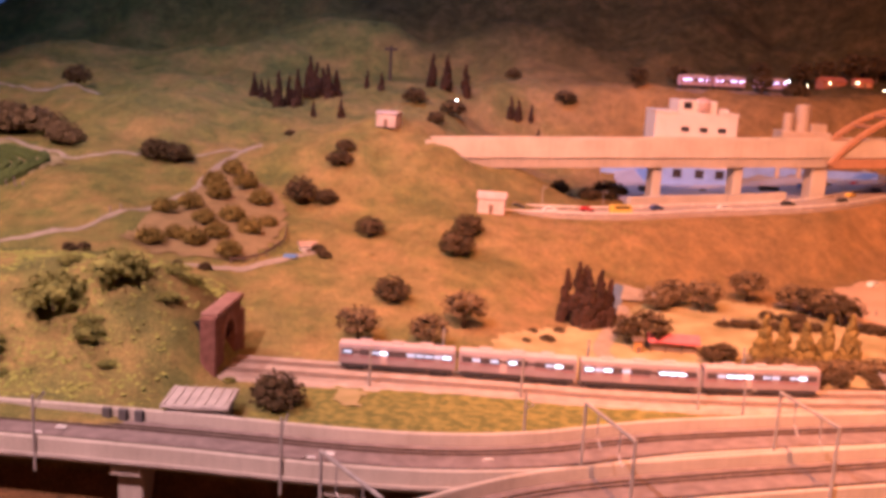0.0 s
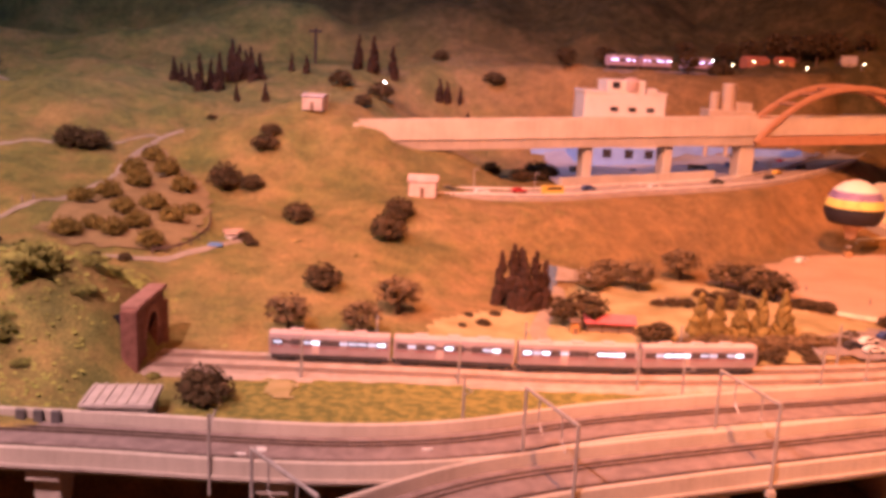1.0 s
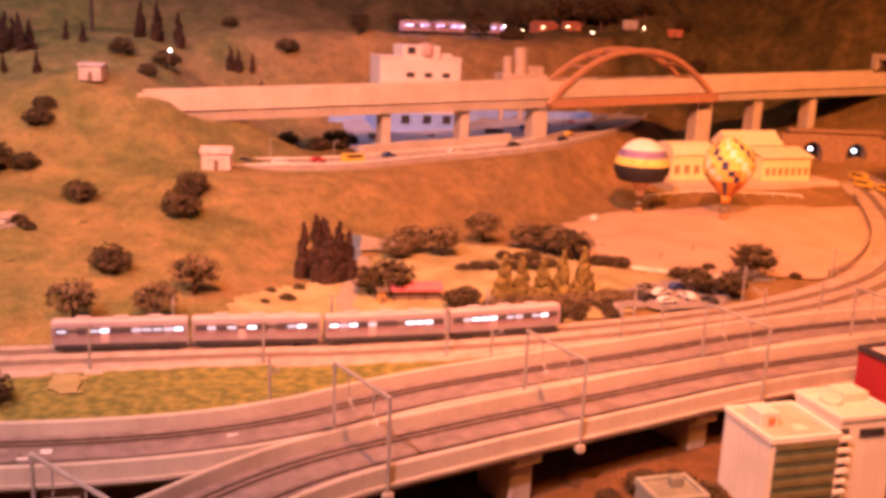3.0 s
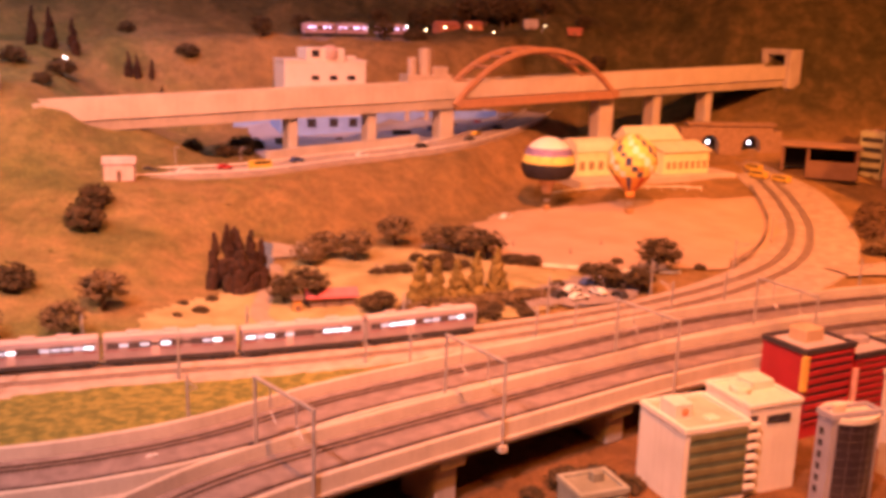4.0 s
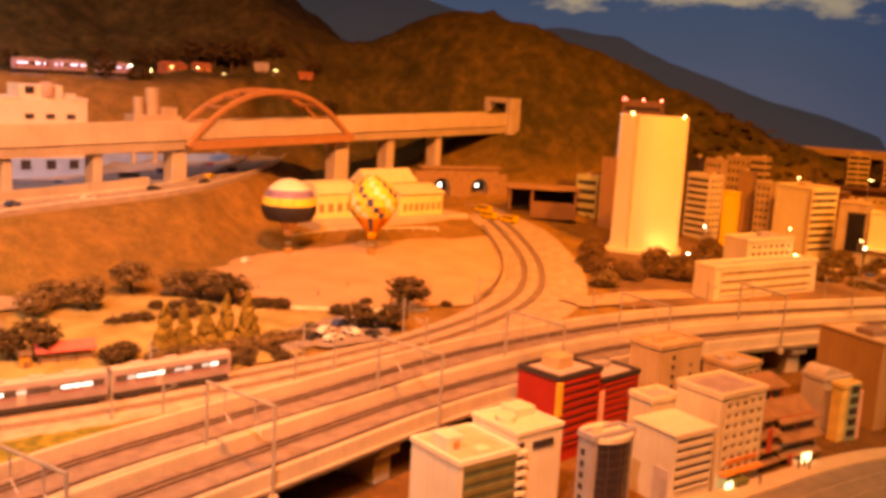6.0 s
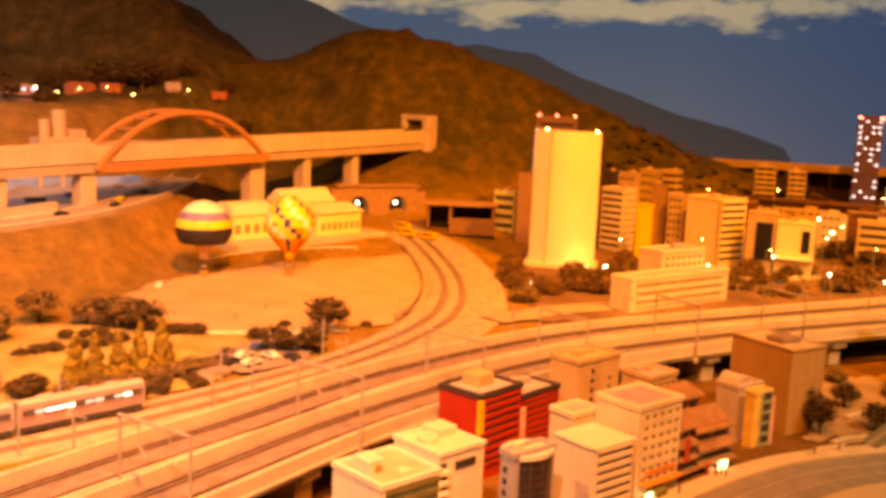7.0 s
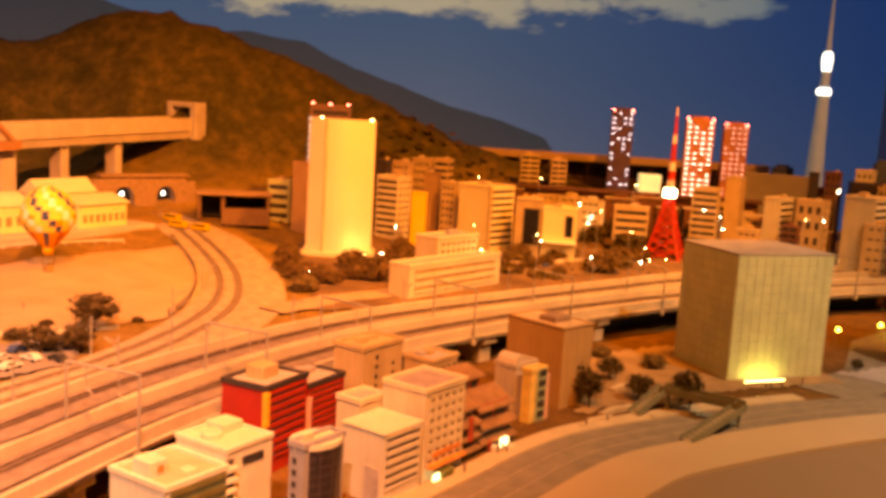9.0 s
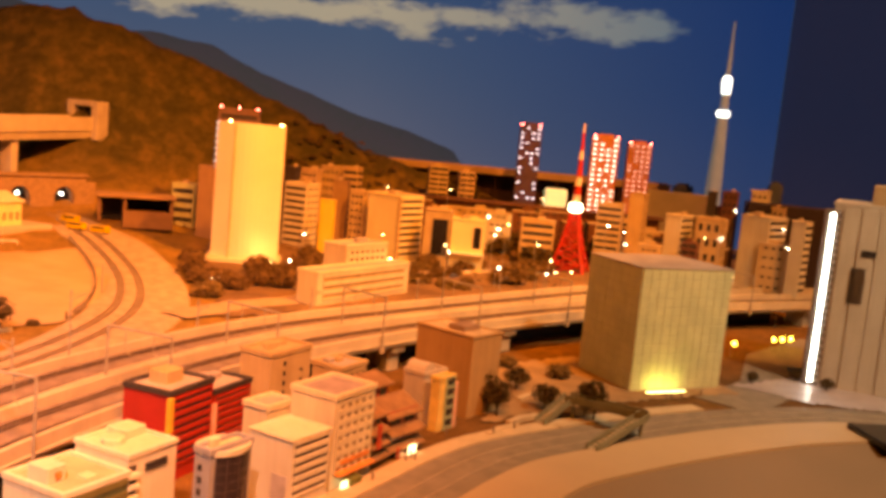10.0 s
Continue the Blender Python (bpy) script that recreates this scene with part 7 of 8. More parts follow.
def shop_house(x, y, turn, w, d, top, wall, lab, floors, tilt=0.010, roof_tilt=0.012):
    """A narrow house with sagging eaves over each floor and a dark shop opening."""
    g = empty("shop_house", Matrix.Translation((x, y, STREET)) @ Matrix.Rotation(radians(turn), 4, "Z"), lab, "shop", "shop houses")
    h = top - STREET
    part("wall", box(0, w, 0, d, 0, h, 0.001), wall, g)
    fl = h / floors
    for k in range(1, floors + 1):
        last = k == floors
        out = 0.026 if not last else 0.014
        bm = bmesh.new()
        z = fl * k - (0.0 if last else 0.004)
        pr = [(-out, z - tilt), (0.004 if not last else d + 0.008, z if not last else z + roof_tilt), (0.004 if not last else d + 0.008, z + 0.006 if not last else z + roof_tilt + 0.006), (-out, z - tilt + 0.005)]
        a = [bm.verts.new((-0.008, s, u)) for s, u in pr]
        c = [bm.verts.new((w + 0.008, s, u)) for s, u in pr]
        bm.faces.new(a), bm.faces.new(list(reversed(c)))
        for i in range(4):
            bm.faces.new((a[i], c[i], c[(i + 1) % 4], a[(i + 1) % 4]))
        bmesh.ops.recalc_face_normals(bm, faces=bm.faces)
        part("roof" if last else "eave", bm, EAVE, g)
    for k in range(1, floors):
        for c in range(2):
            part("window", box(w * (0.12 + 0.46 * c), w * (0.42 + 0.46 * c), -0.002, 0.001, fl * k + 0.005, fl * (k + 1) - 0.014), PANE, g)
    part("shop_opening", box(w * 0.08, w * 0.92, -0.002, 0.001, 0.0, fl - 0.012), DARKTRIM, g)
    return g


g = shop_house(1.785, 1.525, 1, 0.065, 0.05, 0.02, mat("shop_orange", (0.50, 0.15, 0.06), (0.40, 0.12, 0.05), 30, 0.7), "narrow orange shop house with red vertical signs", 4)
part("sign", box(0.012, 0.026, -0.03, -0.024, 0.05, 0.11, 0.001), SHOP_RED, g, "red vertical sign")
g = shop_house(1.872, 1.527, -4, 0.13, 0.05, 0.005, SHOP_BROWN, "red-brown shop house with deep tan eaves and a lit entrance", 3, 0.014, 0.02)
part("banner", box(0.018, 0.026, -0.03, -0.026, 0.0, 0.034, 0.001), SHOP_RED, g, "bright red upright banner")
part("shop_light", box(0.058, 0.086, -0.036, -0.032, 0.004, 0.030), SHOP_LIT, g)
part("counter", box(0.032, 0.054, -0.03, -0.012, 0.0, 0.012, 0.001), WHITE, g)
shop_house(1.965, 1.655, -4, 0.09, 0.045, 0.028, SHOP_RED, "red upper house with a tan roof behind the shops", 3, 0.006, 0.014)
g = building(2.158, 1.602, -6, 0.10, 0.07, 0.045, "pinkish-grey house with a rounded gable end", mat("wall_pink_grey", (0.50, 0.42, 0.38), (0.42, 0.36, 0.32), 14, 0.7, streak=0.2), None, None, units=0, name="house", group="shop houses")
bm = bmesh.new()
add_tube(bm, (0.028, 0.002, 0.150), (0.028, 0.068, 0.150), 0.026, 0.026, 20)
part("gable", bm, mat("wall_pink_grey", (0.50, 0.42, 0.38), (0.42, 0.36, 0.32), 14, 0.7, streak=0.2), g)
g = building(2.150, 1.545, -6, 0.068, 0.03, 0.045, "narrow yellow and green shop house with dark panels", mat("shop_yellow", (0.78, 0.56, 0.22), None, 30, 0.7), None, None, units=0, name="shop_house", group="shop houses")
part("green_front", box(0.026, 0.066, -0.004, 0.0, 0.0, 0.150), mat("shop_green", (0.34, 0.42, 0.30), None, 30, 0.7), g)
for k in range(5):
    part("panel", box(0.032, 0.060, -0.007, -0.003, 0.014 + 0.029 * k, 0.031 + 0.029 * k), PANE, g)
part("pillar", box(0.070, 0.085, -0.002, 0.012, 0.0, 0.130, 0.001), mat("sign_pink", (0.72, 0.42, 0.36), None, 40, 0.5), g)
# big brown windowless block
b = building(2.322, 1.549, -9, 0.138, 0.212, 0.132, "large plain brown building with a dark rooftop box", BROWNW, None, None, roof=mat("roof_tan", (0.55, 0.42, 0.30), None, 20, 0.9), units=0, rim=0.004)
part("rooftop_unit", box(0.03, 0.105, 0.06, 0.12, 0.238, 0.256, 0.002), mat("roof_box", (0.30, 0.20, 0.16), None, 30, 0.8), b)
part("door", box(-0.003, 0.001, 0.055, 0.075, 0.0, 0.075), mat("door_slate", (0.10, 0.10, 0.13), None, 40, 0.6), b)

# ---- street, pavement and the layout's front ledge ----
ROADC = [(0.7, 1.25), (1.1, 1.315), (1.45, 1.33), (1.75, 1.336), (1.95, 1.338), (2.15, 1.315), (2.4, 1.225), (2.62, 1.13), (2.85, 1.015), (3.1, 0.86), (3.3, 0.68), (3.5, 0.35)]
rc = curve_points([(x, y, STREET) for x, y in ROADC], 0.03)
bm = bmesh.new()
sweep(bm, rc, rect(-0.088, 0.088, -0.03, 0.006))
tagged(part("road", bm, ASPHALT), "dark asphalt city street with white lane lines", "road", kind="structure")
LINEW = mat("lane_paint", (0.40, 0.34, 0.30), None, 60, 0.8)
for off in (-0.028, 0.028):
    bm = bmesh.new()
    sweep(bm, rc, rect(off - 0.0016, off + 0.0016, 0.005, 0.0076))
    tagged(part("trim", bm, LINEW), "white painted lane line on the street", "lane line", kind="structure")
PAVE = mat("pavement_tan", (0.52, 0.42, 0.32), (0.44, 0.36, 0.27), 24, 0.85)
bm = bmesh.new()
sweep(bm, rc[:int(len(rc) * 0.74)], rect(0.088, 0.145, -0.03, 0.010))
tagged(part("pavement", bm, PAVE), "tan raised pavement before the shops", "pavement", kind="structure")
bm = bmesh.new()
sweep(bm, [(3.12, 1.06, STREET), (3.5, 1.0, STREET), (4.0, 1.1, STREET), (4.6, 1.0, STREET)], rect(-0.16, 0.06, -0.03, 0.0045))
tagged(part("road", bm, ASPHALT), "dark asphalt side street past the cube", "road", kind="structure")
patch("plaza", [(2.3, 1.48), (2.6, 1.4), (2.95, 1.22), (3.3, 1.02), (3.5, 1.2), (3.3, 1.65), (2.9, 1.8), (2.58, 1.8), (2.58, 1.6)], mat("plaza_paving", (0.36, 0.24, 0.15), (0.24, 0.16, 0.10), 12, 0.85), "brown paved plaza round the cube", "pavement", 0.006)
LEDGE = mat("ledge_beige", (0.45, 0.345, 0.25), (0.40, 0.31, 0.22), 3, 0.7)
FASCIA = mat("fascia_brown", (0.21, 0.155, 0.115), (0.185, 0.14, 0.105), 3, 0.6)
bm = bmesh.new()
sweep(bm, rc, rect(-0.265, -0.088, -0.05, 0.012))
tagged(part("ledge", bm, LEDGE), "smooth beige ledge along the front of the layout", "ledge", kind="structure")
bm = bmesh.new()
sweep(bm, rc, [(-0.9, -0.35), (-0.265, -0.12), (-0.265, 0.004), (-0.9, -0.2)])
tagged(part("fascia", bm, FASCIA), "brown sloping fascia board below the front ledge", "fascia", kind="structure")
panel = tagged(part("display_panel", box(-0.10, 0.14, -0.10, 0.10, 0.0, 0.02, 0.004), mat("black_panel", (0.012, 0.012, 0.014), None, 40, 0.25)), "black glossy display panel set on the ledge", "display panel")
panel.matrix_basis = Matrix.Translation((3.13, 0.50, -0.10)) @ Matrix.Rotation(radians(-50), 4, "Z")
for x, y in ((1.884, 1.468), (1.906, 1.469), (1.905, 1.455), (2.234, 1.412), (2.319, 1.391), (2.98, 1.171), (3.008, 1.163), (3.058, 1.145), (3.136, 1.102), (1.72, 1.452), (2.13, 1.50)):
    ob = figurine(x, y)
    ob.location.z = STREET + 0.010

# pedestrian bridge
STEELG = mat("footbridge_green", (0.21, 0.205, 0.15), (0.16, 0.16, 0.12), 30, 0.7)
fb = empty("footbridge", None, "grey-green footbridge with stairs over the street", "footbridge")


def ramp(name, a, b, w, parent, steps=0):
    a, b = Vector(a), Vector(b)
    d = b - a
    turn = math.atan2(d.y, d.x)
    length = math.hypot(d.x, d.y)
    bm = bmesh.new()
    pr = rect(-w / 2, w / 2, -0.006, 0.0)
    sweep(bm, [tuple(a), tuple(a + d * 0.5), tuple(b)], pr)
    for s in (-1, 1):
        sweep(bm, [tuple(a), tuple(b)], rect(s * w / 2 - 0.0015, s * w / 2 + 0.0015, 0.0, 0.016))
    ob = part(name, bm, STEELG, parent)
    for k in range(steps):
        q = a + d * ((k + 0.5) / steps)
        part("step", box(-length / steps * 0.3, length / steps * 0.3, -w / 2 + 0.002, w / 2 - 0.002, 0.0, 0.003), CONCRETE, parent).matrix_basis = Matrix.Translation(q) @ Matrix.Rotation(turn, 4, "Z")


ramp("deck", (2.546, 1.335, -0.045), (2.55, 1.095, -0.045), 0.042, fb)
ramp("stair", (2.546, 1.33, -0.045), (2.42, 1.362, STREET + 0.008), 0.034, fb, 9)
ramp("stair", (2.55, 1.10, -0.045), (2.316, 1.158, STREET + 0.008), 0.034, fb, 12)
for x, y in ((2.548, 1.315), (2.553, 1.105)):
    bm = bmesh.new()
    add_tube(bm, (x, y, STREET), (x, y, -0.05), 0.005, 0.005, 8)
    part("column", bm, STEELG, fb)

# ---- pale green cube with a glowing foot ----
CUBE = mat("cube_panel", (0.60, 0.65, 0.46), (0.49, 0.55, 0.39), 14, 0.5, fine=120)
cube = empty("cube_building", Matrix.Translation((3.006, 1.308, STREET)) @ Matrix.Rotation(math.atan2(-0.216, 0.322), 4, "Z"), "large pale green panelled cube building with a lit foot", "building")
CW, CD, CH = 0.385, 0.315, 0.428
part("wall", box(0.003, CW, 0.003, CD, 0.0, CH - 0.006), mat("cube_joint", (0.52, 0.57, 0.41), None, 20, 0.6), cube)
part("roof", box(0.0, CW + 0.003, 0.0, CD + 0.003, CH - 0.006, CH, 0.002), mat("cube_roof", (0.42, 0.36, 0.36), None, 14, 0.8), cube)
nr, nf, nl = 13, 11, 8
pw, pd, ph = (CW - 0.003) / nf, (CD - 0.003) / nl, (CH - 0.012) / nr
pane = None
for r in range(nr):
    for k in range(nf):
        if pane is None:
            pane = part("panel", box(0.0013, pw - 0.0013, -0.002, 0.004, 0.0013, ph - 0.0013, 0.0008), CUBE, cube)
            pane.location = (0.003, 0.003, 0.003)
        else:
            share("panel", pane, cube, Matrix.Translation((0.003 + pw * k, 0.003 + random.uniform(-0.0004, 0.0004), 0.003 + ph * r)))
    for k in range(nl):
        share("panel", pane, cube, Matrix.Translation((0.003 + random.uniform(-0.0004, 0.0004), 0.003 + pd * (k + 1), 0.003 + ph * r)) @ Matrix.Rotation(radians(-90), 4, "Z") @ Matrix.Diagonal((pd / pw, 1, 1, 1)))
strip = part("uplight", box(0.05, 0.21, -0.034, -0.026, 0.002, 0.010, 0.001), mat("uplight_yellow", (0.9, 0.8, 0.2), None, 30, 0.4, emit=(1.0, 0.88, 0.35), power=3), cube)
lamp = bpy.data.lights.new("cube_uplight", "AREA")
lamp.shape, lamp.size, lamp.size_y, lamp.energy, lamp.color = "RECTANGLE", 0.13, 0.012, 0.045, (1.0, 0.85, 0.22)
lo = new("cube_uplight", lamp)
cm = cube.matrix_basis
lo.matrix_world = look(cm @ Vector((0.13, -0.03, 0.013)), cm @ Vector((0.13, 0.012, 0.11)))

# ---- grey tower with a white light strip ----
TPALE = mat("tower_pale_grey", (0.56, 0.54, 0.53), (0.50, 0.48, 0.47), 10, 0.6, streak=0.15)
b = building(3.70, 0.855, -84, 0.60, 0.26, 0.58, "tall pale tower with panelled front and a white light strip", TPALE, None, None, PANE, units=0, name="tower_block")
for k in range(9):
    x0 = 0.035 + 0.062 * k
    part("panel", box(x0, x0 + 0.054, -0.005 - 0.003 * (k % 2), 0.001, 0.0, 0.672, 0.001), TPALE, b)
part("fin", box(-0.03, 0.03, -0.035, 0.02, 0.0, 0.66, 0.002), mat("fin_brown", (0.16, 0.13, 0.12), None, 20, 0.6), b)
rib = part("rib", box(0.012, 0.030, -0.038, -0.034, 0.0, 0.006), TPALE, b)
for k in range(1, 26):
    share("rib", rib, b, Matrix.Translation((0, 0, 0.026 * k)))
part("light_strip", box(-0.006, 0.008, -0.040, -0.035, 0.02, 0.645, 0.001), mat("strip_white", (0.9, 0.9, 0.95), None, 30, 0.3, emit=(0.92, 0.95, 1.0), power=8), b)
part("window", box(0.11, 0.16, -0.010, -0.003, 0.50, 0.525), PANE, b)
vent = part("vent_slat", box(0.085, 0.135, -0.012, -0.003, 0.33, 0.334), DARKTRIM, b)
for k in range(1, 14):
    share("vent_slat", vent, b, Matrix.Translation((0, 0, 0.0095 * k)))
part("penthouse", box(0.12, 0.5, 0.05, 0.2, 0.68, 0.76, 0.003), TANB, b)

# pale kerbstones round the plaza beds
for a, c in (((2.22, 1.42), (2.36, 1.40)), ((2.36, 1.43), (2.50, 1.40)), ((2.60, 1.52), (2.72, 1.50)), ((2.70, 1.36), (2.80, 1.33)), ((2.44, 1.31), (2.60, 1.23))):
    bm = bmesh.new()
    sweep(bm, [(a[0], a[1], STREET), ((a[0] + c[0]) / 2, (a[1] + c[1]) / 2 + 0.012, STREET), (c[0], c[1], STREET)], rect(-0.010, 0.010, 0.0, 0.013))
    tagged(part("kerb", bm, PAVE), "pale kerb edging a bed of the plaza", "kerb", kind="structure")
# trees round the cube and the street
plant("tree", LEAF_DARK, [(2.714, 1.588, 0.034), (2.573, 1.419, 0.036), (3.68, 0.90, 0.022), (3.62, 0.78, 0.024), (3.5, 1.02, 0.018)], "dark street tree beside the pavement", "street trees", "tree", "tree", z=STREET + 0.004)
plant("tree", LEAF_DARK, [(2.402, 1.492, 0.03), (2.415, 1.53, 0.03), (2.585, 1.263, 0.03), (2.60, 1.30, 0.026)], "tall dark street tree with a bare trunk", "street trees", "tree", "tree", 1.7, z=STREET + 0.004)
# the paving's pale mauve holds the spill of the tower's light strip
patch("forecourt", [(3.42, 1.06), (3.60, 0.98), (3.76, 0.90), (3.72, 0.55), (3.62, 0.42), (3.50, 0.55), (3.38, 0.80)], mat("forecourt_paving", (0.40, 0.34, 0.36), (0.32, 0.27, 0.29), 16, 0.45), "smooth paved forecourt before the tower, strip light put into its mauve-grey colour", "pavement", 0.007)
plant("bush", LEAF_TAN, [(2.968, 1.549, 0.036), (2.95, 1.74, 0.03), (2.76, 1.47, 0.016), (2.84, 1.62, 0.02)], "rust-brown bush beside the cube", "plaza bushes", "bush", "bush", z=STREET + 0.004)

# ---- city beyond the viaduct ----
patch("city_ground", [(2.3, 2.5), (2.9, 2.35), (3.6, 2.18), (4.3, 2.0), (5.0, 1.7), (6.0, 1.2), (6.7, 1.7), (6.7, 3.0), (5.6, 3.2), (4.6, 3.35), (3.7, 3.75), (3.3, 3.6), (2.75, 2.95)], mat("city_paving", (0.22, 0.14, 0.095), (0.12, 0.075, 0.055), 6, 0.9), "brown city ground beyond the viaduct", "ground", 0.008, 0.05, 0.04)
drape("side_road", [(2.2, 2.62), (2.5, 2.62), (2.9, 2.58), (3.5, 2.7), (4.2, 2.55)], 0.13, mat("dusty_road", (0.40, 0.30, 0.24), (0.34, 0.26, 0.2), 14, 0.9), "dusty pale road beyond the viaduct", "road", 0.014)
g = building(2.751, 2.456, -3.3, 0.57, 0.10, 0.138, "long low cream building with window bands", CREAM, ("bands", 3, 1), None, mat("tan_glazing", (0.40, 0.30, 0.18), None, 30, 0.5), 0.005, units=0, ground=0.02)
building(3.06, 2.56, -4, 0.26, 0.12, 0.205, "cream upper block of the low building", CREAM, ("grid", 5, 7), None, base=0.005, units=1)
# curved white tower
TW = empty("curved_tower", Matrix.Translation((3.315, 3.335, 0.0)) @ Matrix.Rotation(radians(-50), 4, "Z"), "tall smooth cream tower with a curved front", "tower")
bm = bmesh.new()
prof = [(-0.150, 0.06)] + [(-0.150 + 0.300 * k / 12, -0.055 - 0.07 * math.sin(math.pi * k / 12)) for k in range(13)] + [(0.150, 0.06)]
lo_r = [bm.verts.new((x * 1.02, y, 0.0)) for x, y in prof]
hi_r = [bm.verts.new((x, y, 0.64)) for x, y in prof]
for k in range(len(prof)):
    q = (k + 1) % len(prof)
    bm.faces.new((lo_r[k], lo_r[q], hi_r[q], hi_r[k]))
bm.faces.new(hi_r)
bmesh.ops.recalc_face_normals(bm, faces=bm.faces)
part("wall", bm, mat("tower_cream", (0.82, 0.76, 0.62), (0.77, 0.71, 0.57), 6, 0.5), TW)
part("rib", box(-0.075, -0.066, -0.122, -0.09, 0.0, 0.64, 0.002), mat("tower_rib", (0.55, 0.47, 0.33), None, 10, 0.6), TW)
part("podium", box(-0.17, 0.17, -0.135, 0.08, -0.01, 0.03, 0.003), CREAM, TW)
for x in (-0.10, 0.13):
    bm = bmesh.new()
    add_lathe(bm, [(0.003, 0.64), (0.004, 0.645), (0.002, 0.65)], 8, Matrix.Translation((x, -0.04, 0)))
    part("beacon", bm, LAMP_Y, TW)
part("uplight", box(0.06, 0.13, -0.175, -0.165, 0.03, 0.038, 0.001), mat("uplight_yellow", (0.9, 0.8, 0.2), None, 30, 0.4, emit=(1.0, 0.88, 0.35), power=3), TW)
lamp = bpy.data.lights.new("tower_uplight", "AREA")
lamp.shape, lamp.size, lamp.size_y, lamp.energy, lamp.color = "RECTANGLE", 0.07, 0.012, 0.024, (1.0, 0.84, 0.30)
lo = new("tower_uplight", lamp)
lo.matrix_world = look(TW.matrix_basis @ Vector((0.095, -0.170, 0.042)), TW.matrix_basis @ Vector((0.095, -0.10, 0.24)))
bk = building(3.50, 3.735, -50, 0.20, 0.14, 0.70, "dark tower with red roof beacons behind the cream one", mat("dark_tower", (0.16, 0.09, 0.08), None, 20, 0.6), ("bands", 14, 1), None, PANE, 0.0, units=0, name="tower_block")
for x in (0.01, 0.1, 0.19):
    bm = bmesh.new()
    add_lathe(bm, [(0.003, 0.70), (0.005, 0.704), (0.002, 0.71)], 8, Matrix.Translation((x, 0.01, 0)))
    part("beacon", bm, LAMP_R, bk)
for k in range(9):
    part("lit_window", box(-0.004, 0.016, -0.006, 0.0, 0.36 + 0.032 * k, 0.378 + 0.032 * k), LIT_DIM, bk)


def apartment(x, y, turn, w, d, top, wall, lab="tan apartment block with balcony rows", base=0.008, dark=False, plain=False):
    g = empty("apartment_block", Matrix.Translation((x, y, base)) @ Matrix.Rotation(radians(turn), 4, "Z"), lab, "building", "city apartment blocks")
    h = top - base
    part("wall", box(0, w, 0, d, 0, h, 0.0015), wall, g)
    n = max(3, int(h / 0.032))
    if plain:
        part("roof_slab", box(-0.002, w + 0.002, -0.002, d + 0.002, h, h + 0.004, 0.001), ROOF_TAN, g)
        part("roof_box", box(w * 0.3, w * 0.7, d * 0.3, d * 0.7, h + 0.004, h + 0.022, 0.001), wall, g)
        pane = None
        for r in range(max(1, n - 2)):
            for c in range(3):
                m = Matrix.Translation((w * (0.25 + 0.25 * c), 0, h * (r + 0.6) / max(1, n - 2)))
                if pane is None:
                    pane = part("window", box(-w * 0.07, w * 0.07, -0.0015, 0.001, -0.005, 0.005), PANE, g)
                    pane.matrix_basis = m
                else:
                    share("window", pane, g, m)
        return g
    part("glazing", box(0.005, w - 0.005, -0.002, 0.002, 0.008, h - 0.008), DARKTRIM if dark else PANE, g)
    slab = part("balcony", box(0.002, w - 0.002, -0.010, -0.0015, 0, 0.014), wall, g)
    slab.location = (0, 0, 0.01)
    for k in range(1, n):
        share("balcony", slab, g, Matrix.Translation((0, 0, 0.01 + (h - 0.02) * k / n)))
    for k in range(3):
        part("divider", box(0.002 + (w - 0.008) * k / 2, 0.006 + (w - 0.008) * k / 2, -0.011, -0.001, 0.005, h - 0.004), wall, g)
    part("stair_box", box(w * 0.3, w * 0.6, d * 0.3, d * 0.7, h, h + 0.018, 0.001), wall, g)
    for k in range(2):
        part("side_window", box(-0.0015, 0.001, d * (0.25 + 0.4 * k), d * (0.4 + 0.4 * k), h * 0.2, h * 0.85), PANE, g)
    return g


WALLS = [TANB, CREAM, mat("wall_ochre", (0.50, 0.36, 0.22), (0.42, 0.30, 0.18), 14, 0.75), mat("wall_rose", (0.52, 0.38, 0.30), None, 14, 0.75), GREYW]
rng = random.Random(11)
MAROON = mat("wall_maroon", (0.15, 0.06, 0.045), (0.10, 0.04, 0.03), 14, 0.8)
CITY = "city apartment blocks"
PALEY = mat("wall_pale_yellow", (0.82, 0.72, 0.46), (0.74, 0.64, 0.40), 8, 0.6, streak=0.1)
UMBER = mat("wall_umber", (0.30, 0.19, 0.12), (0.24, 0.15, 0.10), 14, 0.75, streak=0.2)
SLABY = mat("wall_yellow", (0.80, 0.58, 0.14), (0.72, 0.5, 0.12), 8, 0.6)


def city_block(x, y, turn, w, d, top, wall, lab, front=None, right=None, glass=PANE, units=1):
    return building(x, y, turn, w, d, top, lab, wall, front, None, glass, 0.006, roof=ROOF_TAN, ground=0.03, units=units, name="apartment_block", group=CITY, right=right, rim=0.006)


# pale green light on this block is painted into its wall colour
city_block(3.473, 3.995, -62, 0.115, 0.095, 0.295, mat("wall_lime_lit", (0.52, 0.54, 0.30), None, 14, 0.7), "block with window bands beside the depot, pale green light put into its wall colour", ("bands", 5, 1))
city_block(3.449, 3.793, -60, 0.105, 0.06, 0.406, UMBER, "plain brown block behind the cream tower")
city_block(3.82, 3.544, -85, 0.135, 0.115, 0.352, IVORY, "white block with dark window bands", ("bands", 9, 1), ("grid", 9, 3))
city_block(4.048, 3.751, -80, 0.07, 0.06, 0.414, DARKTRIM, "dark flat-roofed block behind the white one")
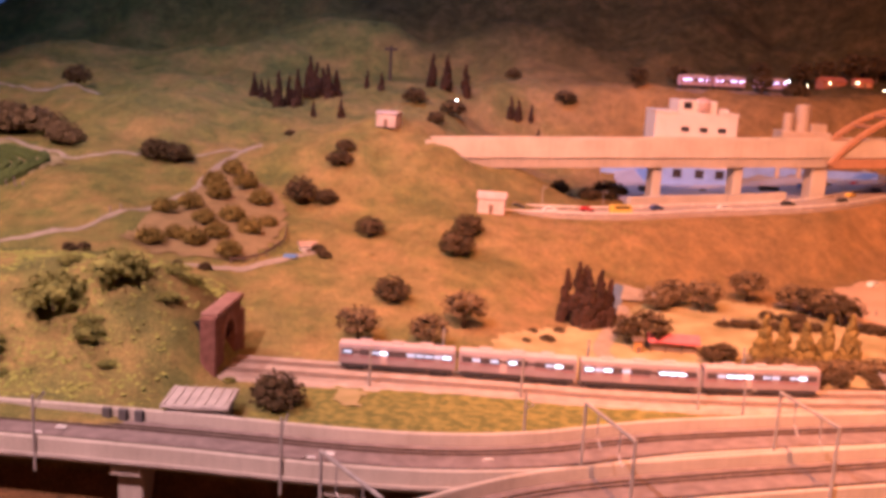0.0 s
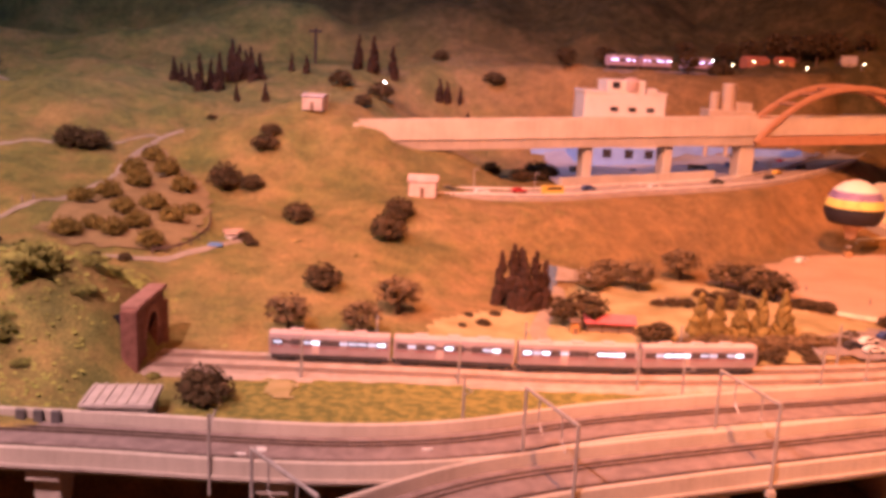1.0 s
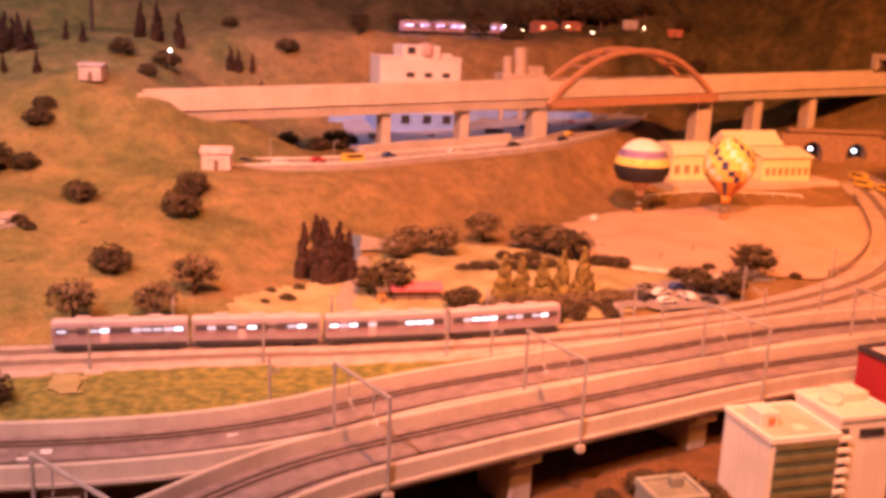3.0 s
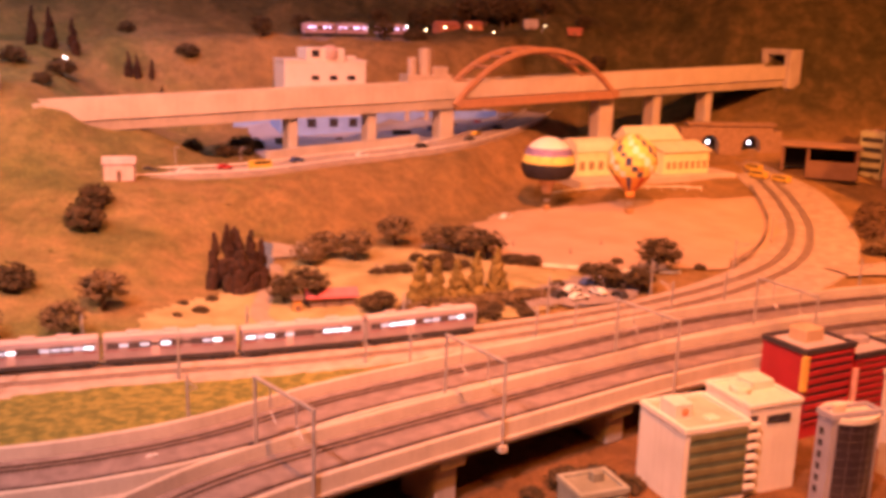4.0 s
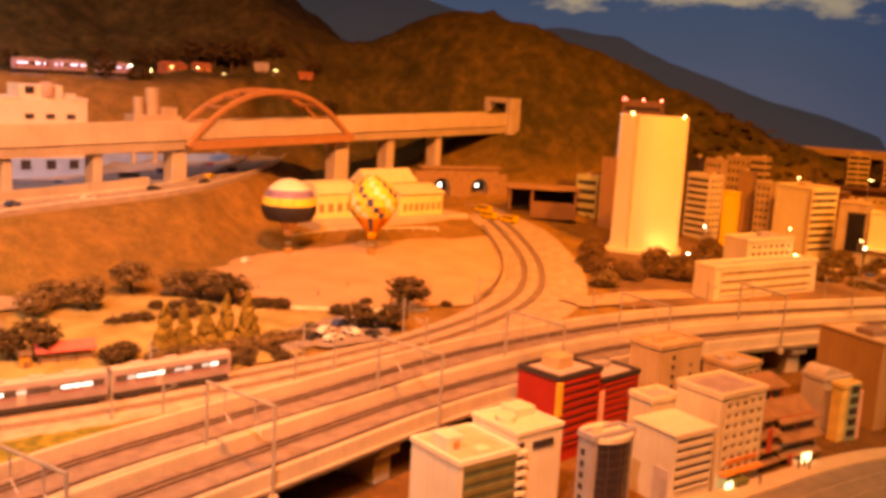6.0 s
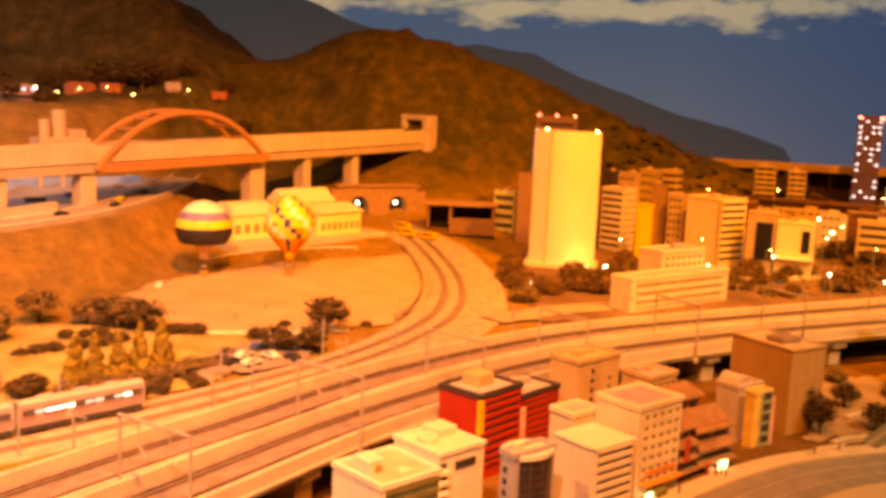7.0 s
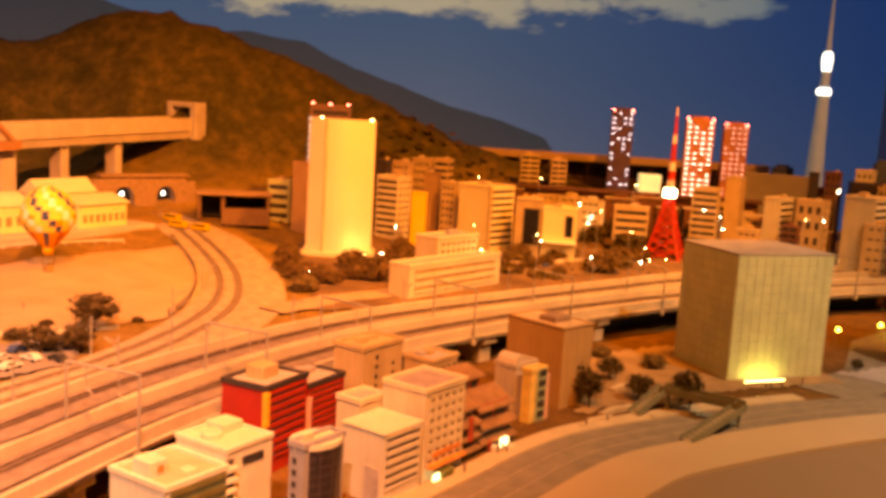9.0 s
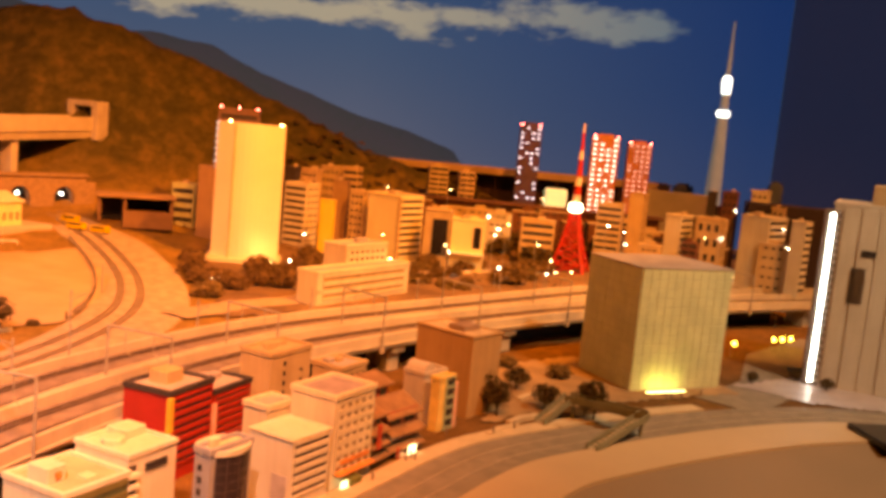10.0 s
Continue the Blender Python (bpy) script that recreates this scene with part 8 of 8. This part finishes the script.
city_block(3.777, 3.273, -70, 0.07, 0.04, 0.291, SLABY, "plain bright yellow slab building", units=0)
city_block(4.221, 3.807, -75, 0.13, 0.08, 0.401, WALLS[3], "rose block with small windows", ("grid", 8, 5))
city_block(4.38, 3.756, -75, 0.115, 0.085, 0.421, TANB, "tan block with small windows", ("grid", 8, 4), ("grid", 8, 3))
city_block(4.368, 3.59, -75, 0.09, 0.07, 0.431, WALLS[2], "ochre tower with dark window bands", ("bands", 10, 1), ("bands", 10, 1))
city_block(4.006, 3.378, -65, 0.08, 0.06, 0.378, UMBER, "plain umber tower block")
city_block(3.998, 3.256, -80, 0.085, 0.055, 0.339, TANB, "tan block with a window grid", ("grid", 8, 3))
b = city_block(3.968, 3.116, -95, 0.205, 0.195, 0.348, PALEY, "bright cream block with balconies on one side", None, ("bands", 9, 1))
part("fin", box(0.206, 0.214, -0.006, 0.012, 0.0, 0.335, 0.001), WALLS[2], b)
b = city_block(3.99, 2.782, -65, 0.125, 0.10, 0.303, TANB, "tan block with a black glazed front", units=2)
part("black_glazing", box(0.040, 0.118, -0.003, 0.001, 0.07, 0.25), mat("black_glass", (0.02, 0.018, 0.022), None, 30, 0.2), b)
b = city_block(4.058, 2.666, -65, 0.165, 0.10, 0.268, PALEY, "low pale block with a dark tall window", units=2)
part("black_glazing", box(0.112, 0.150, -0.003, 0.001, 0.12, 0.225), mat("black_glass", (0.02, 0.018, 0.022), None, 30, 0.2), b)
part("canopy", box(-0.01, 0.172, -0.03, 0.002, 0.085, 0.096, 0.001), WHITE, b)
city_block(4.606, 2.553, -62, 0.18, 0.08, 0.262, WALLS[2], "low ochre hall with a pale roof", ("bands", 5, 1))
city_block(4.974, 2.279, -75, 0.14, 0.10, 0.375, TANB, "tan block with balcony bands", ("bands", 9, 1))
city_block(5.134, 2.156, -85, 0.08, 0.095, 0.439, WALLS[2], "slim ochre tower block", None, ("grid", 10, 3))
city_block(5.077, 1.918, -98, 0.09, 0.15, 0.355, CREAM, "cream block with balconies on one side", None, ("bands", 9, 1))
city_block(5.027, 1.74, -90, 0.145, 0.10, 0.365, WALLS[2], "broad ochre block with few windows", ("grid", 4, 3), ("grid", 8, 3))
city_block(5.171, 1.537, -105, 0.16, 0.19, 0.40, CREAM, "cream block with balcony bands on one side", None, ("bands", 10, 1))
city_block(5.431, 1.445, -85, 0.065, 0.12, 0.44, TANB, "tan tower behind the cream block", ("grid", 9, 2))
city_block(5.079, 1.261, -105, 0.075, 0.07, 0.405, CREAM, "slim cream block with balcony bands", None, ("bands", 10, 1))
city_block(5.628, 1.861, -75, 0.055, 0.08, 0.477, DARKTRIM, "dark slim tower at the back of the city")
city_block(5.649, 1.782, -75, 0.095, 0.06, 0.489, MAROON, "maroon tower at the back of the city", ("grid", 10, 3))
city_block(5.604, 1.607, -85, 0.095, 0.10, 0.515, CREAM, "cream tower at the back of the city", ("grid", 11, 3))
for k in range(26):
    # low dark blocks filling the far quarter
    along = rng.uniform(0, 1)
    x, y = 4.75 + 0.95 * rng.random() + 0.15 * along, 2.7 - 1.55 * along + rng.uniform(-0.1, 0.35)
    if (x - 4.72) ** 2 + (y - 2.28) ** 2 < 0.06 or x + 0.6 * y < 5.9:
        continue
    apartment(x, y, -72 - 14 * along + rng.uniform(-6, 6), rng.uniform(0.08, 0.15), rng.uniform(0.07, 0.1), rng.uniform(0.14, 0.27), rng.choice((UMBER, MAROON, TANB, WALLS[2], CREAM)), rng.choice(("brown city block with window rows", "umber city block with window rows")), plain=rng.random() < 0.7)
# long wall of the back station hall and dark hall at the east end
HALLM = Matrix.Translation((5.75, 3.35, 0.03)) @ Matrix.Rotation(radians(-58), 4, "Z")
hall = empty("station_hall", HALLM, "long low tan-roofed hall behind the city, shade of its open front painted near black", "hall")
# near-black back wall and columns carry the shade under the roof
part("back_wall", box(-1.15, 1.15, 0.04, 0.06, -0.02, 0.385), mat("hall_shade", (0.04, 0.022, 0.02), None, 8, 0.9), hall)
part("roof", box(-1.18, 1.18, -0.08, 0.07, 0.385, 0.432, 0.004), mat("hall_tan", (0.36, 0.24, 0.17), (0.28, 0.19, 0.13), 4, 0.8), hall)
column = part("column", box(-0.008, 0.008, -0.06, -0.045, -0.02, 0.385), mat("hall_shade", (0.04, 0.022, 0.02), None, 8, 0.9), hall)
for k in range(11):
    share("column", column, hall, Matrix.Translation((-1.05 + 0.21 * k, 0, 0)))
part("low_wall", box(-1.15, 1.15, -0.02, 0.0, -0.02, 0.16), mat("hall_maroon", (0.13, 0.05, 0.035), (0.09, 0.035, 0.03), 6, 0.9), hall)
tagged(part("east_hall", box(-0.6, 0.6, -0.1, 0.1, -0.02, 0.42, 0.004), mat("hall_dark", (0.032, 0.02, 0.028), (0.022, 0.015, 0.02), 6, 0.8)), "long dark red-brown hall at the city's east end", "hall").matrix_basis = Matrix.Translation((5.75, 1.05, 0.03)) @ Matrix.Rotation(radians(-70), 4, "Z")
tagged(part("terminal_wall", box(-0.22, 0.22, 0.0, 0.05, 0.0, 0.42, 0.003), mat("terminal_grey", (0.26, 0.23, 0.21), (0.20, 0.18, 0.165), 6, 0.8)), "long plain grey-tan terminal wall behind the towers", "hall").matrix_basis = Matrix.Translation((5.78, 2.08, 0.02)) @ Matrix.Rotation(radians(-73), 4, "Z")
tagged(part("lit_pavilion", box(-0.065, 0.065, -0.04, 0.04, -0.02, 0.36, 0.004), mat("pavilion_glow", (0.7, 0.7, 0.5), None, 10, 0.6, emit=(1.0, 0.95, 0.55), power=0.25)), "small glowing pale pavilion in the city", "pavilion").matrix_basis = Matrix.Translation((5.42, 2.74, 0.03)) @ Matrix.Rotation(radians(-58), 4, "Z")
low = empty("market_hall", Matrix.Translation((5.16, 2.86, 0.02)) @ Matrix.Rotation(radians(-62), 4, "Z"), "long dark maroon market hall before the lit towers", "hall")
part("wall", box(-0.85, 0.85, 0.0, 0.08, -0.02, 0.25), MAROON, low)
part("roof", box(-0.87, 0.87, -0.03, 0.09, 0.25, 0.268, 0.003), mat("market_roof", (0.12, 0.06, 0.05), (0.085, 0.045, 0.04), 8, 0.85), low)
bay = part("bay", box(-0.03, 0.03, -0.004, 0.001, 0.03, 0.20), DARKTRIM, low)
bay.matrix_basis = Matrix.Translation((-0.8, 0, 0))
for k in range(1, 17):
    share("bay", bay, low, Matrix.Translation((-0.8 + 0.1 * k, 0, 0)))
for k in range(11):
    q = k / 10
    apartment(4.78 + 0.62 * q + rng.uniform(-0.04, 0.04), 3.45 - 1.25 * q + rng.uniform(-0.04, 0.04), -60 + rng.uniform(-5, 5), rng.uniform(0.12, 0.2), 0.1, rng.uniform(0.17, 0.27), rng.choice((MAROON, MAROON, TANB, WALLS[2])), "dark maroon low block before the towers", plain=True)
undergrowth("city_shrubbery", "low dark shrubbery between the city blocks", "shrubbery", LEAF_DARK, 420, (3.4, 5.3), (2.1, 3.3), 0.010, 0.032, lambda x, y: y > 3.35 - 0.33 * x and (x - 3.35) ** 2 + (y - 3.35) ** 2 > 0.08 and not (2.7 < x < 3.5 and y < 2.7), 21)
undergrowth("city_shrubbery", "dark brown shrubbery on the rising ground behind the city", "shrubbery", LEAF_DARK, 700, (3.5, 5.3), (2.6, 4.3), 0.012, 0.04, lambda x, y: y > 6.3 - 0.75 * x and (x - 3.35) ** 2 + (y - 3.35) ** 2 > 0.06, 9)
apartment(5.02, 3.42, -52, 0.12, 0.08, 0.46, TANB, "tan tower block before the back hall")
apartment(5.12, 3.26, -52, 0.1, 0.08, 0.44, mat("wall_rose", (0.52, 0.38, 0.30), None, 14, 0.75), "rose tower block before the back hall", dark=True)


def lit_tower(x, y, turn, w, d, top, wall, glow, share_lit, lab, beacons=LAMP_R, crown=None):
    g = empty("lit_tower", Matrix.Translation((x, y, 0.02)) @ Matrix.Rotation(radians(turn), 4, "Z"), lab, "tower", "illuminated towers")
    h = top - 0.02
    part("wall", box(0, w, 0, d, 0, h, 0.002), wall, g)
    rows, cols = int(h / 0.03), 4
    pane = None
    for r in range(rows):
        for k in range(cols):
            if rng.random() < share_lit:
                m = Matrix.Translation((w * (k + 0.5) / cols, -0.001, h * (r + 0.5) / rows))
                if pane is None:
                    pane = part("lit_window", box(-w / cols * 0.22, w / cols * 0.22, -0.0012, 0.0012, -0.003, 0.004), glow, g)
                    pane.matrix_basis = m
                else:
                    share("lit_window", pane, g, m)
    part("roof_box", box(w * 0.2, w * 0.8, d * 0.2, d * 0.8, h, h + 0.02, 0.001), wall, g)
    for x2 in (0.01, w - 0.01):
        bm = bmesh.new()
        add_lathe(bm, [(0.004, h), (0.006, h + 0.005), (0.003, h + 0.012)], 8, Matrix.Translation((x2, 0.01, 0)))
        part("beacon", bm, beacons, g)


GLOW_B = mat("glow_violet", (0.6, 0.6, 0.8), None, 30, 0.4, emit=(0.62, 0.66, 1.0), power=1.6)
GLOW_W = mat("glow_rose", (0.8, 0.7, 0.7), None, 30, 0.4, emit=(1.0, 0.84, 0.84), power=2.0)
GLOW_D = mat("glow_dim_rose", (0.6, 0.4, 0.4), None, 30, 0.4, emit=(1.0, 0.55, 0.5), power=0.7)
lit_tower(5.345, 2.99, -62, 0.135, 0.12, 0.76, mat("tower_maroon", (0.075, 0.045, 0.10), None, 20, 0.6), GLOW_B, 0.5, "slim maroon tower with scattered violet-white lit windows")
lit_tower(5.39, 2.92, -62, 0.05, 0.1, 0.66, mat("tower_maroon", (0.075, 0.045, 0.10), None, 20, 0.6), GLOW_B, 0.08, "narrow maroon tower wing beside the lit one")
lit_tower(5.488, 2.565, -64, 0.165, 0.12, 0.735, mat("tower_orange", (0.50, 0.22, 0.14), None, 20, 0.6), GLOW_W, 0.85, "orange tower covered with bright rose-white lit windows")
lit_tower(5.568, 2.36, -64, 0.14, 0.12, 0.712, mat("tower_rose", (0.42, 0.18, 0.14), None, 20, 0.6), GLOW_D, 0.8, "rose-brown tower with dim lit windows")
lit_tower(5.98, 2.18, -66, 0.12, 0.1, 0.47, mat("tower_navy", (0.03, 0.035, 0.07), None, 20, 0.6), GLOW_D, 0.0, "dark navy tower against the sky", DARKTRIM)
lit_tower(6.1, 1.62, -70, 0.08, 0.1, 0.54, mat("tower_slate", (0.07, 0.09, 0.14), None, 20, 0.6), GLOW_D, 0.0, "slate blue tower against the sky", DARKTRIM)
lit_tower(5.72, 1.86, -68, 0.16, 0.1, 0.37, mat("tower_umber", (0.16, 0.10, 0.08), None, 20, 0.6), GLOW_D, 0.1, "umber tower block with a few lit windows")

# red lattice tower
TTR = mat("lattice_red", (0.42, 0.025, 0.04), (0.34, 0.02, 0.03), 20, 0.5)
TTW = mat("lattice_white", (0.75, 0.70, 0.66), None, 20, 0.5)
tt = empty("lattice_tower", Matrix.Translation((4.711, 2.297, 0.0)) @ Matrix.Rotation(radians(12), 4, "Z"), "red and white lattice broadcasting tower with a glowing deck", "tower")


def half_width(z):
    return 0.012 + 0.080 * max(0.0, 1 - z / 0.42) ** 1.7


levels = [0.0, 0.05, 0.10, 0.15, 0.20, 0.25, 0.30, 0.33]
for sx in (-1, 1):
    for sy in (-1, 1):
        for a, c in zip(levels, levels[1:]):
            bm = bmesh.new()
            add_tube(bm, (sx * half_width(a), sy * half_width(a), a), (sx * half_width(c), sy * half_width(c), c), 0.009, 0.008, 6)
            part("leg", bm, TTR, tt)
for a, c in zip(levels, levels[1:]):
    ha, hc = half_width(a), half_width(c)
    for (ax, ay), (bx, by) in (((-1, -1), (1, -1)), ((1, -1), (1, 1)), ((1, 1), (-1, 1)), ((-1, 1), (-1, -1))):
        for lo_p, hi_p in (((ax * ha, ay * ha, a), (bx * hc, by * hc, c)), ((bx * ha, by * ha, a), (ax * hc, ay * hc, c)), ((ax * hc, ay * hc, c), (bx * hc, by * hc, c))):
            bm = bmesh.new()
            add_tube(bm, lo_p, hi_p, 0.005, 0.005, 5)
            part("brace", bm, TTR, tt)
bm = bmesh.new()
add_lathe(bm, [(0.03, 0.325), (0.036, 0.332), (0.036, 0.362), (0.028, 0.37)], 16)
part("observation_deck", bm, mat("deck_glow", (0.9, 0.85, 0.7), None, 20, 0.4, emit=(1.0, 0.86, 0.6), power=5), tt)
zz = 0.37
for k in range(9):
    r0 = 0.022 - 0.0020 * k
    bm = bmesh.new()
    add_tube(bm, (0, 0, zz), (0, 0, zz + 0.047), r0, r0 - 0.002, 8)
    part("mast_section", bm, TTW if k in (0, 2, 5, 8) else TTR, tt)
    zz += 0.047
# tall pale broadcasting tower
ST = empty("needle_tower", Matrix.Translation((5.898, 1.91, 0.02)), "tall slender grey tower with two glowing decks and a faint glow added to its shaft", "tower")
# blue-grey shaft with a faint glow added to its colour; only the decks are lamps
PALEG = mat("needle_grey_faint_glow", (0.22, 0.28, 0.38), (0.19, 0.24, 0.33), 14, 0.6, emit=(0.30, 0.33, 0.38), power=0.1)
GLOWN = mat("needle_glow", (0.9, 0.95, 1.0), None, 20, 0.4, emit=(0.80, 0.90, 1.0), power=1.5)
bm = bmesh.new()
add_lathe(bm, [(0.062, 0.0), (0.056, 0.25), (0.046, 0.55), (0.036, 0.80), (0.032, 0.90)], 18)
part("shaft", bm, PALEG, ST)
bm = bmesh.new()
add_lathe(bm, [(0.034, 0.90), (0.041, 0.912), (0.041, 0.932), (0.030, 0.942)], 18)
part("lower_deck", bm, GLOWN, ST)
bm = bmesh.new()
add_lathe(bm, [(0.027, 0.95), (0.025, 1.0), (0.024, 1.04)], 16)
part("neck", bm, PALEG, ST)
bm = bmesh.new()
add_lathe(bm, [(0.025, 1.04), (0.027, 1.07), (0.030, 1.11), (0.026, 1.14), (0.016, 1.15)], 16)
part("upper_deck", bm, GLOWN, ST)
bm = bmesh.new()
add_lathe(bm, [(0.014, 1.15), (0.010, 1.30), (0.006, 1.47)], 10)
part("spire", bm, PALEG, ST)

# city trees, lamps and cars
spots = []
for k in range(62):
    x, y = rng.uniform(2.55, 4.5), rng.uniform(2.35, 3.5)
    if y < 0.9 * x - 0.45 - 0.0 and y > -0.27 * x + 3.25 and not (2.7 < x < 3.5 and y < 2.66) and (x - 3.35) ** 2 + (y - 3.3) ** 2 > 0.05 and (x - 4.72) ** 2 + (y - 2.28) ** 2 > 0.04:
        spots.append((x, y, rng.uniform(0.022, 0.05)))
spots += [(4.1, 2.36, 0.06), (4.25, 2.32, 0.07), (4.38, 2.4, 0.05), (3.95, 2.3, 0.05), (3.6, 2.4, 0.04), (2.72, 2.95, 0.06), (2.9, 2.85, 0.05), (3.1, 3.05, 0.06), (3.2, 3.0, 0.05), (2.8, 3.15, 0.05), (3.0, 3.35, 0.05), (3.99, 2.27, 0.07), (4.2, 2.31, 0.06), (4.49, 2.33, 0.05), (3.8, 2.56, 0.035), (3.59, 2.52, 0.04), (3.63, 2.33, 0.03), (2.95, 2.77, 0.06), (2.9, 2.87, 0.05), (2.73, 2.84, 0.045), (2.56, 2.82, 0.05), (2.74, 2.91, 0.05), (2.73, 3.05, 0.04), (3.34, 3.0, 0.05), (3.74, 3.04, 0.045), (3.5, 2.99, 0.05), (3.55, 3.1, 0.05), (3.62, 3.2, 0.045), (3.85, 2.95, 0.05), (3.95, 2.72, 0.05), (4.1, 2.6, 0.05), (3.7, 2.75, 0.035)]
plant("bush", LEAF_TAN, spots[::4], "tan city bush between the buildings", "city bushes", "bush", "bush", 0.8)
plant("bush", LEAF_RUST, spots[2::4], "rust-brown city bush between the buildings", "city bushes", "bush", "bush")
plant("bush", LEAF_RUST, spots[1::2], "round rust-brown city tree between the buildings", "city trees", "tree", "tree", 1.0)
far = [(4.5 + 1.3 * rng.random(), 3.55 - 1.2 * rng.random(), rng.uniform(0.03, 0.06)) for _ in range(60)]
plant("tree", LEAF_DARK, far, "dark tree before the back hall of the city", "far city trees", "tree", "tree", 0.8)
for x, y, z in ((2.67, 2.92, 0.05), (3.17, 2.96, 0.07), (3.47, 4.08, 0.19), (3.74, 2.87, 0.17), (3.59, 3.23, 0.13), (4.57, 3.43, 0.33), (4.76, 3.12, 0.35), (4.25, 2.76, 0.25), (4.32, 2.62, 0.27), (4.4, 2.54, 0.24), (4.19, 2.5, 0.2), (3.85, 2.29, 0.09), (3.86, 2.05, 0.1), (4.7, 2.11, 0.28), (4.64, 2.0, 0.26), (4.55, 1.95, 0.21), (4.81, 1.63, 0.28), (4.83, 1.55, 0.28), (5.19, 1.33, 0.34), (4.85, 1.23, 0.28), (4.83, 2.56, 0.36), (5.47, 1.66, 0.39)):
    street_lamp(x, y, z - surface(x, y), rng.choice((LAMP_Y, LAMP_W, LAMP_W)), 0.0036, group="city lamps")
for k in range(26):
    x = rng.uniform(3.2, 5.5)
    street_lamp(x, rng.uniform(max(1.5, 3.6 - 0.52 * x), 3.45 - 0.3 * max(0, x - 3.6)), rng.choice((0.05, 0.09, 0.14)), rng.choice((LAMP_Y, LAMP_Y, LAMP_W)), 0.0035, group="city lamps")
for k in range(22):
    x = rng.uniform(2.9, 4.4)
    car(x, 2.66 - 0.12 * max(0, x - 3.5) + rng.uniform(-0.1, 0.14), rng.uniform(-20, 10), rng.choice((P_WHITE, P_DARK, P_BLUE, P_RED)), None, "small model car in the city")
for x, y in ((3.914, 1.205), (4.168, 1.102), (4.21, 1.075), (4.257, 1.05)):
    street_lamp(x, y, 0.05, mat("lamp_yellow", (0.9, 0.8, 0.2), None, 50, 0.3, emit=(1.0, 0.8, 0.1), power=8), 0.009, z=STREET + 0.004, group="plaza lamps")
# flat-roofed depot at the mountain foot
dep = empty("depot", Matrix.Translation((3.05, 4.04, 0.11)) @ Matrix.Rotation(radians(-38), 4, "Z"), "low open-fronted depot with a flat tan roof at the mountain foot", "depot")
DEPOT = mat("depot_brown", (0.20, 0.115, 0.07), (0.15, 0.085, 0.05), 20, 0.8)
part("roof", box(-0.01, 0.36, -0.04, 0.14, 0.118, 0.130, 0.002), mat("depot_roof", (0.36, 0.23, 0.14), (0.28, 0.18, 0.11), 14, 0.8), dep)
part("back_wall", box(0.0, 0.35, 0.12, 0.13, 0.0, 0.118), DARK, dep)
for x in (0.0, 0.115, 0.335):
    part("wall", box(x, x + 0.014, -0.02, 0.12, 0.0, 0.118), DEPOT, dep)
part("plinth", box(0.115, 0.35, -0.022, -0.01, -0.03, 0.055, 0.001), DEPOT, dep)
